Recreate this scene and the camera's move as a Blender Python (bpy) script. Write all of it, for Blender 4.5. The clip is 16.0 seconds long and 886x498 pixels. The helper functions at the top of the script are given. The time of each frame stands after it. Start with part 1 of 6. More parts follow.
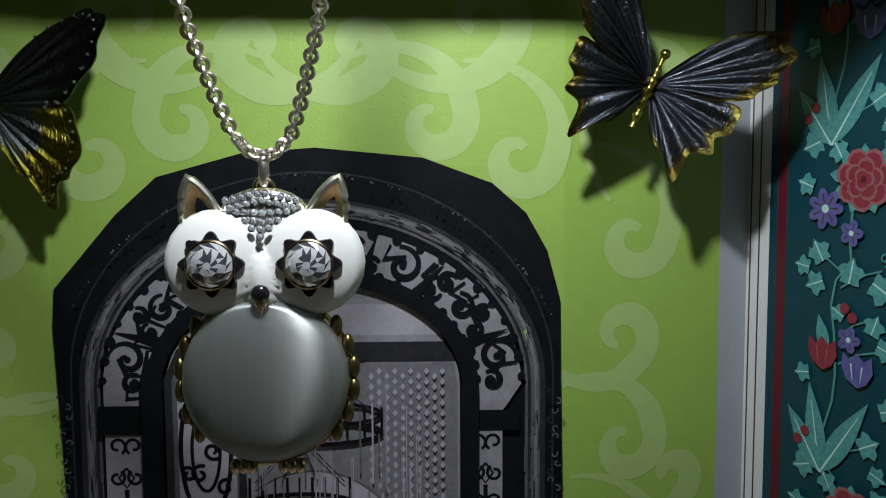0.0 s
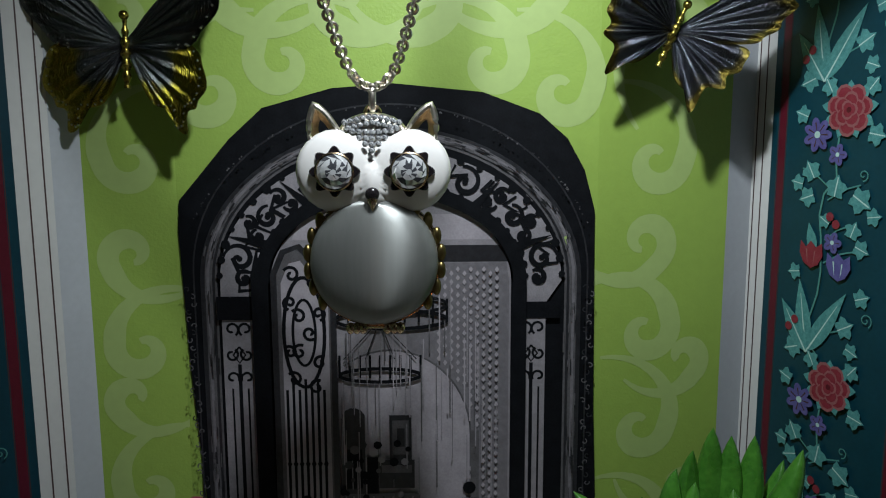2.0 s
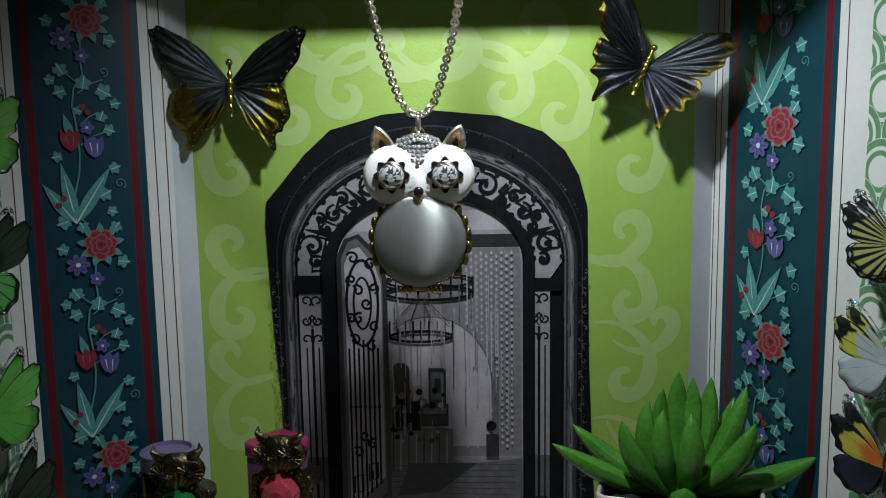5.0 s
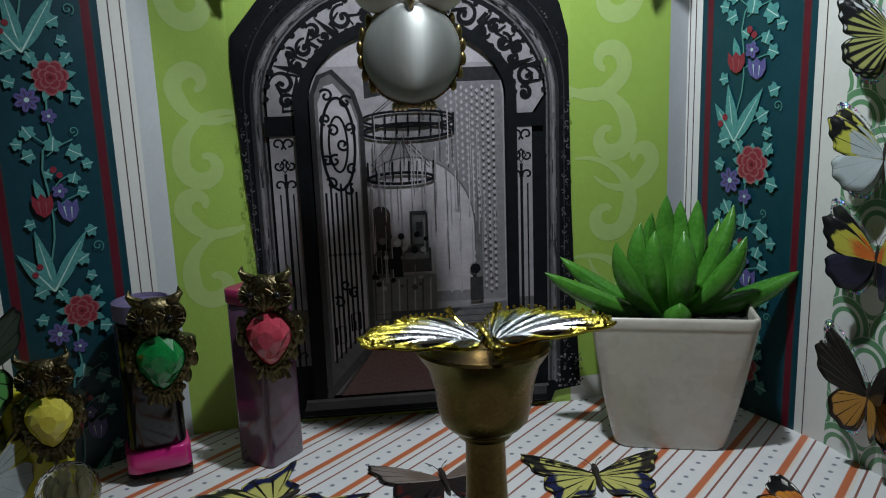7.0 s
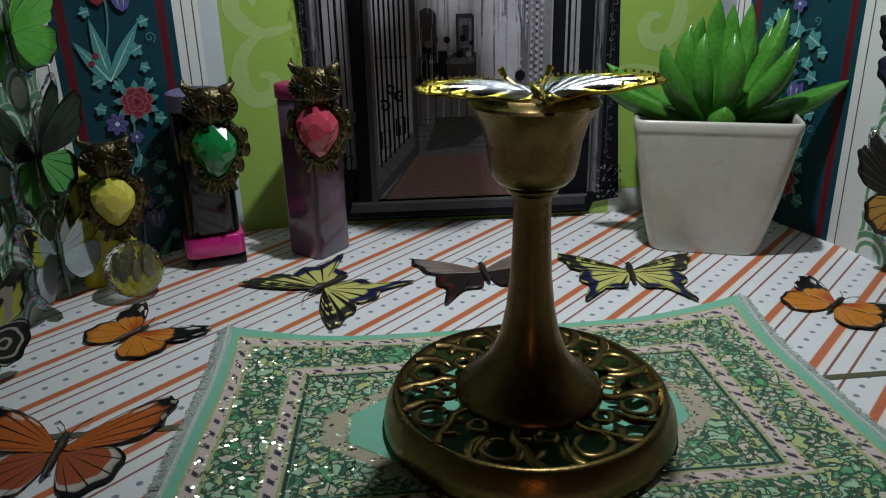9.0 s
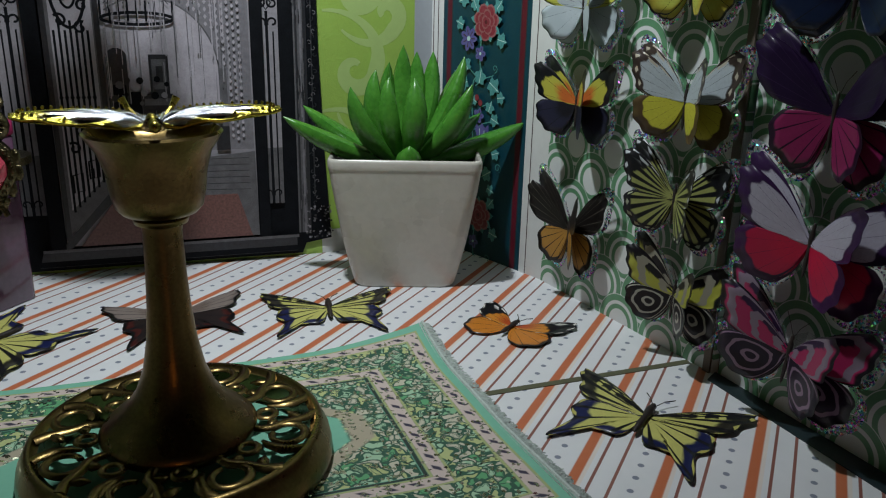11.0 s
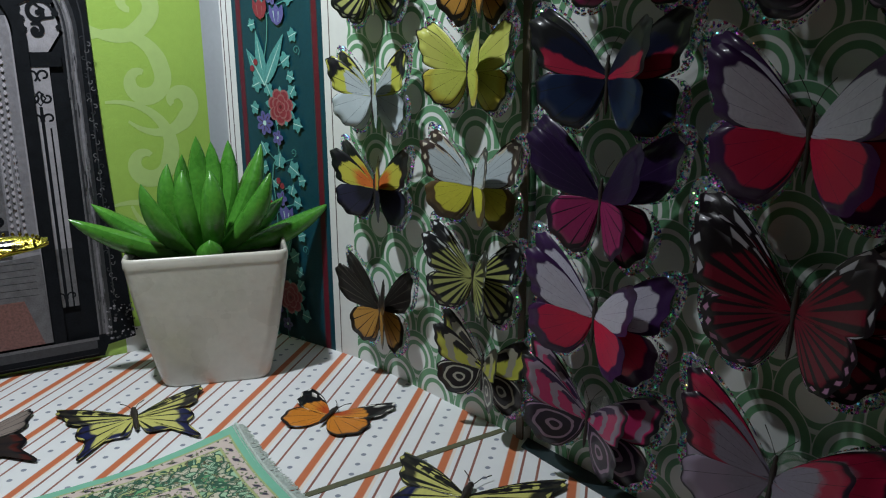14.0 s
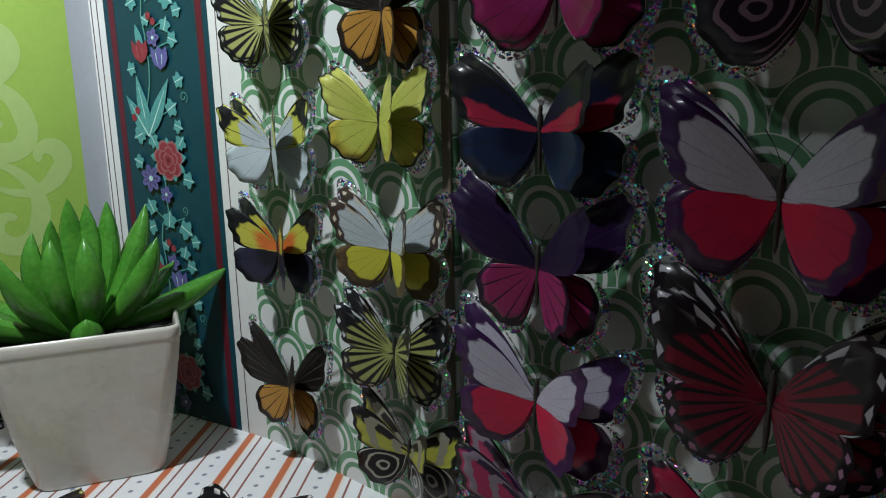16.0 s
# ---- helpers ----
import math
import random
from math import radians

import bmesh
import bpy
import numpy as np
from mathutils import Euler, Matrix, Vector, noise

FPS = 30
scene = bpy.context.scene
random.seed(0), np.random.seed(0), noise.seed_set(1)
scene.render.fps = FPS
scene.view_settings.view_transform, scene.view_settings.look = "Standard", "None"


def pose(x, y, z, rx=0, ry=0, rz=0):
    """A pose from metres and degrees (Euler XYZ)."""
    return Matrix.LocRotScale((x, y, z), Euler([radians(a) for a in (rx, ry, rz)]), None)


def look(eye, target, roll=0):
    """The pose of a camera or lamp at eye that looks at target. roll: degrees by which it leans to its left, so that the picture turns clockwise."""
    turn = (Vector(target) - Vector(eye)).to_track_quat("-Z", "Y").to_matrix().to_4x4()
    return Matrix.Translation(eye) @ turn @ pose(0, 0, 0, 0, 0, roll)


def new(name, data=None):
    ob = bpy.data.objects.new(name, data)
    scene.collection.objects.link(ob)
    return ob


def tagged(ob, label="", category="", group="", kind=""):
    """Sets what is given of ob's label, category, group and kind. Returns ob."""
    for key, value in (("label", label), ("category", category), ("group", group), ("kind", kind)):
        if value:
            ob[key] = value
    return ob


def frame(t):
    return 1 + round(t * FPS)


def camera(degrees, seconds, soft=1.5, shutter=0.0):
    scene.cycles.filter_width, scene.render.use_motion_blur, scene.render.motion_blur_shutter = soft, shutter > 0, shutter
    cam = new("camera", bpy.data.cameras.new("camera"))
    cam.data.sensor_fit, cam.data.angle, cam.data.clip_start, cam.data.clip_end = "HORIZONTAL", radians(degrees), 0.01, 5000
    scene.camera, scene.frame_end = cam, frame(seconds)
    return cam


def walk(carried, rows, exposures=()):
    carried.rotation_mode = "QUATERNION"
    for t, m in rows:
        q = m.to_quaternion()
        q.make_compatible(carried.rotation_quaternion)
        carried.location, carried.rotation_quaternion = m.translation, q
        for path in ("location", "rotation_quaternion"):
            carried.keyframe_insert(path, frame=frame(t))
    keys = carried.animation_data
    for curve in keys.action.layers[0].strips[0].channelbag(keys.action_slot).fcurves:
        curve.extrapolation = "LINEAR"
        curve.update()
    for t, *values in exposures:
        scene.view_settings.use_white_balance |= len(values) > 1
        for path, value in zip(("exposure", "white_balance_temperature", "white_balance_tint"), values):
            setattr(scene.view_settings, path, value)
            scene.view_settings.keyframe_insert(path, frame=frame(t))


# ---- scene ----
cam = camera(58.5, 16.0, 1.1)
PATH = [
    (0, (0.056, 0.002, 0.205), (0.114, 1.995, 0.045), -0.3),
    (0.5, (0.049, -0.009, 0.207), (0.073, 1.985, 0.058), -0.4),
    (1, (0.044, -0.019, 0.203), (0.024, 1.971, 0.009), -0.2),
    (1.5, (0.043, -0.033, 0.202), (0.02, 1.948, -0.074), -1.8),
    (2, (0.039, -0.047, 0.2), (0.069, 1.93, -0.097), -0.2),
    (2.5, (0.038, -0.062, 0.202), (0.072, 1.909, -0.133), -0.7),
    (3, (0.038, -0.076, 0.206), (0.052, 1.899, -0.106), -0.8),
    (3.5, (0.039, -0.087, 0.208), (0.035, 1.887, -0.116), -0.7),
    (3.7, (0.039, -0.091, 0.206), (0.023, 1.883, -0.116), -0.4),
    (5.8, (0.033, -0.141, 0.193), (-0.004, 1.846, -0.033), -1.1),
    (6, (0.032, -0.136, 0.189), (0.003, 1.844, -0.086), -0.4),
    (6.4, (0.027, -0.125, 0.173), (0.053, 1.847, -0.164), -1.0),
    (6.5, (0.021, -0.123, 0.169), (0.085, 1.845, -0.179), -1.2),
    (7, (0.004, -0.122, 0.154), (0.193, 1.826, -0.259), -2.1),
    (7.5, (-0.007, -0.13, 0.148), (0.224, 1.804, -0.308), -2.0),
    (8, (-0.016, -0.137, 0.143), (0.206, 1.795, -0.326), -0.7),
    (8.5, (-0.01, -0.137, 0.139), (0.102, 1.759, -0.486), -1.6),
    (9, (-0.003, -0.136, 0.132), (0.09, 1.718, -0.613), -1.4),
    (9.5, (0.01, -0.134, 0.126), (0.193, 1.698, -0.655), -1.1),
    (10, (0.021, -0.136, 0.123), (0.374, 1.696, -0.596), 0.4),
    (10.2, (0.024, -0.138, 0.122), (0.442, 1.695, -0.561), 0.7),
    (12.3, (0.059, -0.174, 0.144), (0.737, 1.624, -0.409), 1.3),
    (12.5, (0.061, -0.18, 0.148), (0.742, 1.626, -0.376), 1.1),
    (13, (0.065, -0.194, 0.164), (0.722, 1.634, -0.312), 0.5),
    (13.5, (0.056, -0.174, 0.158), (0.886, 1.589, -0.293), 0.1),
    (14, (0.048, -0.149, 0.142), (1.034, 1.517, -0.362), -0.4),
    (14.5, (0.043, -0.124, 0.124), (1.13, 1.478, -0.379), -0.2),
    (15, (0.051, -0.121, 0.125), (1.131, 1.477, -0.402), -0.4),
    (15.5, (0.055, -0.123, 0.134), (1.186, 1.457, -0.339), -0.5),
    (16, (0.066, -0.119, 0.147), (1.241, 1.439, -0.291), -1.3),
]
STOPS = [(0, -0.25), (3.5, -0.1), (6, 0.3), (7.5, 0.45), (9, 0.68), (10, 0.62), (12.5, 0.76), (16, 0.92)]
walk(cam, [(t, look(eye, target, roll)) for t, eye, target, roll in PATH], STOPS)

# ---- light ----
world = bpy.data.worlds.new("dim_room")
scene.world = world
world.use_nodes = True
world.node_tree.nodes["Background"].inputs["Color"].default_value = (0.62, 0.78, 1.0, 1)
world.node_tree.nodes["Background"].inputs["Strength"].default_value = 0.009
LAMP = Vector((0.047, 0.100, 0.330))
lamp_data = bpy.data.lights.new("puck_bulb", "SPOT")
lamp_data.energy = 2.08
lamp_data.color = (0.88, 0.95, 1.0)
lamp_data.spot_size = radians(141)
lamp_data.spot_blend = 1.0
lamp_data.shadow_soft_size = 0.007
lamp = new("puck_bulb", lamp_data)
lamp.matrix_world = look(LAMP, LAMP + Vector((0.034, 0.095, -0.2)))

warm_data = bpy.data.lights.new("warm_lamp", "POINT")
warm_data.energy = 0.055
warm_data.color = (1.0, 0.36, 0.09)
warm_data.shadow_soft_size = 0.006
new("warm_lamp", warm_data).location = (0.0, -0.42, 0.07)

# ---- materials ----


def nodes_of(m):
    m.use_nodes = True
    nt = m.node_tree
    return nt, nt.nodes, nt.links, nt.nodes["Principled BSDF"]


def mat(name, color, rough=0.5, metal=0.0, var=0.12, scale=120.0, bump=0.0, bump_scale=600.0, other=None, coat=0.0, spec=0.5):
    """A surface with colour variation at two scales and fine relief."""
    m = bpy.data.materials.new(name)
    nt, n, l, p = nodes_of(m)
    co = n.new("ShaderNodeTexCoord")
    n1 = n.new("ShaderNodeTexNoise")
    n1.inputs["Scale"].default_value, n1.inputs["Detail"].default_value = scale, 4
    n2 = n.new("ShaderNodeTexNoise")
    n2.inputs["Scale"].default_value, n2.inputs["Detail"].default_value = scale * 7, 3
    l.new(co.outputs["Object"], n1.inputs["Vector"])
    l.new(co.outputs["Object"], n2.inputs["Vector"])
    a = n.new("ShaderNodeMath")
    a.operation = "ADD"
    l.new(n1.outputs["Fac"], a.inputs[0])
    l.new(n2.outputs["Fac"], a.inputs[1])
    r = n.new("ShaderNodeMapRange")
    r.inputs["From Min"].default_value, r.inputs["From Max"].default_value = 0.65, 1.35
    l.new(a.outputs[0], r.inputs["Value"])
    mix = n.new("ShaderNodeMix")
    mix.data_type = "RGBA"
    hi = other or tuple(min(1, c * (1 + var)) for c in color)
    lo = color if other else tuple(c * (1 - var) for c in color)
    mix.inputs[6].default_value, mix.inputs[7].default_value = (*lo, 1), (*hi, 1)
    l.new(r.outputs["Result"], mix.inputs[0])
    l.new(mix.outputs[2], p.inputs["Base Color"])
    rr = n.new("ShaderNodeMapRange")
    rr.inputs["To Min"].default_value, rr.inputs["To Max"].default_value = max(0.02, rough - 0.07), min(1, rough + 0.07)
    l.new(n1.outputs["Fac"], rr.inputs["Value"])
    l.new(rr.outputs["Result"], p.inputs["Roughness"])
    p.inputs["Metallic"].default_value = metal
    p.inputs["Coat Weight"].default_value = coat
    p.inputs["Specular IOR Level"].default_value = spec
    if bump:
        b = n.new("ShaderNodeBump")
        b.inputs["Distance"].default_value = bump
        n3 = n.new("ShaderNodeTexNoise")
        n3.inputs["Scale"].default_value, n3.inputs["Detail"].default_value = bump_scale, 4
        l.new(co.outputs["Object"], n3.inputs["Vector"])
        l.new(n3.outputs["Fac"], b.inputs["Height"])
        l.new(b.outputs["Normal"], p.inputs["Normal"])
    return m


def glass(name, color, rough=0.03, ior=1.45, alpha=1.0):
    m = bpy.data.materials.new(name)
    nt, n, l, p = nodes_of(m)
    p.inputs["Base Color"].default_value = (*color, 1)
    p.inputs["Roughness"].default_value = rough
    p.inputs["IOR"].default_value = ior
    p.inputs["Transmission Weight"].default_value = 1.0
    p.inputs["Alpha"].default_value = alpha
    return m


class Graph:
    """Short hand for node sums in a material."""

    def __init__(self, m):
        self.nt, self.n, self.l, self.p = nodes_of(m)

    def math(self, op, a, b=0.0, c=0.0):
        x = self.n.new("ShaderNodeMath")
        x.operation = op
        for i, v in enumerate((a, b, c)):
            if isinstance(v, (int, float)):
                x.inputs[i].default_value = v
            else:
                self.l.new(v, x.inputs[i])
        return x.outputs[0]

    def step(self, v, lo, hi):
        x = self.n.new("ShaderNodeMapRange")
        x.interpolation_type = "SMOOTHSTEP"
        x.inputs["From Min"].default_value, x.inputs["From Max"].default_value = lo, hi
        self.l.new(v, x.inputs["Value"])
        return x.outputs["Result"]

    def mix(self, f, a, b):
        x = self.n.new("ShaderNodeMix")
        x.data_type = "RGBA"
        for i, v in ((0, f), (6, a), (7, b)):
            if isinstance(v, tuple):
                x.inputs[i].default_value = (*v, 1)
            elif isinstance(v, (int, float)):
                x.inputs[i].default_value = v
            else:
                self.l.new(v, x.inputs[i])
        return x.outputs[2]

    def noise(self, vec, scale, detail=3.0):
        x = self.n.new("ShaderNodeTexNoise")
        x.inputs["Scale"].default_value, x.inputs["Detail"].default_value = scale, detail
        self.l.new(vec, x.inputs["Vector"])
        return x.outputs["Fac"]

    def coords(self, which="Object"):
        c = self.n.new("ShaderNodeTexCoord").outputs[which]
        s = self.n.new("ShaderNodeSeparateXYZ")
        self.l.new(c, s.inputs[0])
        return c, s.outputs[0], s.outputs[1], s.outputs[2]

    def bump(self, height, distance):
        b = self.n.new("ShaderNodeBump")
        b.inputs["Distance"].default_value = distance
        self.l.new(height, b.inputs["Height"])
        self.l.new(b.outputs["Normal"], self.p.inputs["Normal"])


def striped_paper():
    """White paper printed with slanting orange and brown stripes and rows of dots."""
    m = bpy.data.materials.new("striped_paper")
    g = Graph(m)
    c, x, y, z = g.coords()
    ang = radians(47.0)
    u = g.math("ADD", g.math("MULTIPLY", x, math.cos(ang)), g.math("MULTIPLY", y, math.sin(ang)))
    v = g.math("SUBTRACT", g.math("MULTIPLY", y, math.cos(ang)), g.math("MULTIPLY", x, math.sin(ang)))
    pitch = 0.0224
    s = g.math("FRACT", g.math("ADD", g.math("DIVIDE", v, pitch), 20.0))

    def band(at, half):
        d = g.math("ABSOLUTE", g.math("SUBTRACT", s, at))
        return g.math("SUBTRACT", 1.0, g.step(d, half * 0.8, half * 1.2))

    paper = g.mix(g.noise(c, 60), (0.66, 0.67, 0.69), (0.76, 0.76, 0.77))
    col = g.mix(band(0.22, 0.050), paper, (0.74, 0.66, 0.60))
    col = g.mix(band(0.29, 0.066), col, (0.52, 0.15, 0.065))
    col = g.mix(band(0.08, 0.020), col, (0.25, 0.10, 0.08))
    col = g.mix(band(0.83, 0.020), col, (0.27, 0.11, 0.085))
    for at in (0.595,):
        du = g.math("SUBTRACT", g.math("FRACT", g.math("DIVIDE", u, 0.0068)), 0.5)
        dv = g.math("MULTIPLY", g.math("SUBTRACT", s, at), pitch / 0.0068)
        r = g.math("SQRT", g.math("ADD", g.math("MULTIPLY", du, du), g.math("MULTIPLY", dv, dv)))
        col = g.mix(g.math("SUBTRACT", 1.0, g.step(r, 0.12, 0.16)), col, (0.22, 0.24, 0.30))
    g.l.new(col, g.p.inputs["Base Color"])
    g.p.inputs["Roughness"].default_value = 0.42
    g.bump(g.noise(c, 90, 2), 0.0006)
    return m


def scallop_paper():
    """White paper printed with overlapping green rings."""
    m = bpy.data.materials.new("ring_paper")
    g = Graph(m)
    c, x, y, z = g.coords("UV")
    pitch = 0.0240

    px, py = g.math("ADD", g.math("DIVIDE", x, pitch), 20.2), g.math("DIVIDE", y, pitch * 0.56)
    row = g.math("FLOOR", py)

    def rings(j):
        a = g.math("SUBTRACT", g.math("FRACT", g.math("ADD", px, g.math("MULTIPLY", g.math("MODULO", j, 2.0), 0.5))), 0.5)
        b = g.math("MULTIPLY", g.math("SUBTRACT", py, j), 0.56)
        d = g.math("SQRT", g.math("ADD", g.math("MULTIPLY", a, a), g.math("MULTIPLY", b, b)))
        r1 = g.math("SUBTRACT", 1.0, g.step(g.math("ABSOLUTE", g.math("SUBTRACT", d, 0.28)), 0.034, 0.046))
        r2 = g.math("SUBTRACT", 1.0, g.step(g.math("ABSOLUTE", g.math("SUBTRACT", d, 0.435)), 0.048, 0.060))
        return d, g.math("MAXIMUM", r1, r2)

    da, ra = rings(row)
    db, rb = rings(g.math("ADD", row, 1.0))
    inside = g.math("SUBTRACT", 1.0, g.step(da, 0.498, 0.504))
    ring = g.math("ADD", g.math("MULTIPLY", ra, inside), g.math("MULTIPLY", rb, g.math("SUBTRACT", 1.0, inside)))
    paper = g.mix(g.noise(c, 70), (0.58, 0.602, 0.585), (0.66, 0.675, 0.66))
    green = g.mix(g.noise(c, 300), (0.085, 0.22, 0.11), (0.13, 0.29, 0.155))
    g.l.new(g.mix(ring, paper, green), g.p.inputs["Base Color"])
    g.p.inputs["Roughness"].default_value = 0.4
    return m


GREEN = mat("lime_paper", (0.300, 0.455, 0.082), 0.52, var=0.05, scale=40, bump=0.0001, bump_scale=900)
LIME_LIGHT = mat("pale_lime_print", (0.375, 0.512, 0.172), 0.52, var=0.05, scale=40)
TEAL = mat("teal_print", (0.003, 0.042, 0.062), 0.4, var=0.15, scale=90)
CRIMSON = mat("crimson_print", (0.10, 0.007, 0.018), 0.4)
WHITE_PAPER = mat("white_card", (0.62, 0.63, 0.61), 0.5, var=0.04, scale=50, bump=0.0002, bump_scale=80)
# White card edge beside the green sheet, with its shade put into the colour.
SHADED_CARD = mat("shaded_white_card", (0.47, 0.50, 0.54), 0.5, var=0.05, scale=60)
LINE = mat("dark_line_print", (0.06, 0.03, 0.03), 0.5)
FLOOR_PAPER = striped_paper()
RING_PAPER = scallop_paper()
BLACK_PRINT = mat("black_print", (0.006, 0.007, 0.009), 0.6, var=0.4, scale=200, spec=0.1)
CEIL = mat("dark_board", (0.05, 0.05, 0.05), 0.7)

# ---- building helpers ----


def mesh_of(name, bm, *mats, smooth=True, angle=40):
    bmesh.ops.recalc_face_normals(bm, faces=bm.faces)
    me = bpy.data.meshes.new(name)
    bm.to_mesh(me)
    bm.free()
    for m in mats:
        me.materials.append(m)
    if smooth:
        me.shade_smooth()
        me.set_sharp_from_angle(angle=radians(angle))
    return me


def part(name, bm, material, parent, label="", smooth=True, angle=40):
    mats = material if isinstance(material, (list, tuple)) else [material]
    ob = new(name, mesh_of(name, bm, *mats, smooth=smooth, angle=angle))
    ob.parent = parent
    if label:
        ob["label"] = label
    return ob


def thing(name, label, category, at=(0, 0, 0), turn=0.0, group="", kind="", tilt=(0, 0)):
    ob = new(name)
    ob.empty_display_size = 0.01
    ob.matrix_basis = pose(*at, tilt[0], tilt[1], turn)
    return tagged(ob, label, category, group, kind)


def box(bm, x0, y0, z0, x1, y1, z1, bevel=0.0, seg=2, m=None):
    r = bmesh.ops.create_cube(bm, size=1)
    vs = r["verts"]
    for v in vs:
        v.co = Vector((x0 + (v.co.x + .5) * (x1 - x0), y0 + (v.co.y + .5) * (y1 - y0), z0 + (v.co.z + .5) * (z1 - z0)))
    if bevel:
        es = list({e for v in vs for e in v.link_edges})
        bmesh.ops.bevel(bm, geom=es, offset=bevel, segments=seg, affect="EDGES", profile=0.5)
    if m is not None:
        bmesh.ops.transform(bm, matrix=m, verts=bm.verts)
    return bm


def lathe(bm, profile, seg=48, centre=(0, 0, 0), m=None, closed=False):
    rows = []
    for r, z in profile:
        row = []
        for i in range(seg):
            a = 2 * math.pi * i / seg
            p = Vector((centre[0] + r * math.cos(a), centre[1] + r * math.sin(a), centre[2] + z))
            row.append(bm.verts.new(m @ p if m is not None else p))
        rows.append(row)
    for a, b in zip(rows, rows[1:] + rows[:1] if closed else rows[1:]):
        for i in range(seg):
            j = (i + 1) % seg
            bm.faces.new((a[i], a[j], b[j], b[i]))
    if not closed:
        for row, end in ((rows[0], 0), (rows[-1], 1)):
            bm.faces.new(row if end else row[::-1])
    return bm


def tube(bm, pts, radii, seg=8, caps=True):
    """A round bar along points, with a radius for each."""
    pts = [Vector(p) for p in pts]
    if isinstance(radii, (int, float)):
        radii = [radii] * len(pts)
    rows = []
    up = Vector((0, 0, 1))
    for i, p in enumerate(pts):
        d = (pts[min(i + 1, len(pts) - 1)] - pts[max(i - 1, 0)]).normalized()
        s = d.cross(up)
        if s.length < 0.1:
            s = d.cross(Vector((0, 1, 0)))
        s.normalize()
        t = d.cross(s).normalized()
        rows.append([bm.verts.new(p + radii[i] * (math.cos(2 * math.pi * k / seg) * s + math.sin(2 * math.pi * k / seg) * t)) for k in range(seg)])
    for a, b in zip(rows, rows[1:]):
        for k in range(seg):
            j = (k + 1) % seg
            bm.faces.new((a[k], a[j], b[j], b[k]))
    if caps:
        bm.faces.new(rows[0][::-1])
        bm.faces.new(rows[-1])
    return bm


def ball(bm, c, r, u=12, v=8, sx=1, sy=1, sz=1):
    r0 = bmesh.ops.create_uvsphere(bm, u_segments=u, v_segments=v, radius=1)
    for w in r0["verts"]:
        w.co = Vector((c[0] + w.co.x * r * sx, c[1] + w.co.y * r * sy, c[2] + w.co.z * r * sz))
    return r0["verts"]


def plate(bm, outline, thick, m=None, slot=0):
    """A flat plate in the x-z plane, from an outline, thick towards -y."""
    a = [bm.verts.new((m @ Vector((x, 0, z))) if m is not None else (x, 0, z)) for x, z in outline]
    b = [bm.verts.new((m @ Vector((x, -thick, z))) if m is not None else (x, -thick, z)) for x, z in outline]
    n = len(a)
    fs = [bm.faces.new(a), bm.faces.new(b[::-1])]
    for i in range(n):
        fs.append(bm.faces.new((a[i], b[i], b[(i + 1) % n], a[(i + 1) % n])))
    for f in fs:
        f.material_index = slot
    return fs


class Print:
    """Flat ink shapes on a sheet in the x-z plane; each lies a hair above the one before."""

    def __init__(self, lift=0.00005):
        self.bm, self.d, self.lift = bmesh.new(), lift, 0.000004

    def poly(self, pts, slot):
        self.d += self.lift
        f = self.bm.faces.new([self.bm.verts.new((x, -self.d, z)) for x, z in pts])
        f.material_index = slot

    def ribbon(self, pts, widths, slot):
        self.d += self.lift
        n = len(pts)
        if isinstance(widths, (int, float)):
            widths = [widths] * n
        rows = []
        for i, (x, z) in enumerate(pts):
            x0, z0 = pts[max(i - 1, 0)]
            x1, z1 = pts[min(i + 1, n - 1)]
            dx, dz = x1 - x0, z1 - z0
            k = math.hypot(dx, dz) or 1
            w = widths[i] / 2
            rows.append((self.bm.verts.new((x - dz / k * w, -self.d, z + dx / k * w)), self.bm.verts.new((x + dz / k * w, -self.d, z - dx / k * w))))
        for a, b in zip(rows, rows[1:]):
            f = self.bm.faces.new((a[0], a[1], b[1], b[0]))
            f.material_index = slot

    def disc(self, x, z, r, slot, n=14, squash=1.0):
        self.poly([(x + r * math.cos(2 * math.pi * i / n), z + squash * r * math.sin(2 * math.pi * i / n)) for i in range(n)], slot)


def spiral(x, z, r0, r1, a0, a1, n=28):
    """Points of a spiral round (x, z), angles in degrees."""
    out = []
    for i in range(n):
        f = i / (n - 1)
        a, r = radians(a0 + (a1 - a0) * f), r0 + (r1 - r0) * f
        out.append((x + r * math.cos(a), z + r * math.sin(a)))
    return out


# ---- the structure ----
HEIGHT = 0.36
floor = thing("floor", "white paper floor with slanting orange stripes and small dots", "floor", kind="structure")
bm = bmesh.new()
box(bm, -0.20, -0.45, -0.004, 0.30, 0.27, 0.0)
part("striped_sheet", bm, FLOOR_PAPER, floor, smooth=False)


def panel(name, label, a, b, material, parent=None, z0=0.0, z1=HEIGHT, thick=0.003):
    """A wall panel between two points of the plan; its own x runs along it, and its front looks to -y."""
    a, b = Vector(a), Vector(b)
    d = b - a
    w = d.length
    ob = new(name)
    ob.matrix_basis = pose(a.x, a.y, 0, 0, 0, math.degrees(math.atan2(d.y, d.x)))
    tagged(ob, label, "wall", kind="structure")
    bm = bmesh.new()
    box(bm, 0, 0, z0, w, thick, z1)
    uv = bm.loops.layers.uv.new("UVMap")
    for f in bm.faces:
        for lo in f.loops:
            lo[uv].uv = (lo.vert.co.x, lo.vert.co.z)
    part("sheet", bm, material, ob, smooth=False)
    ob["w"] = w
    return ob


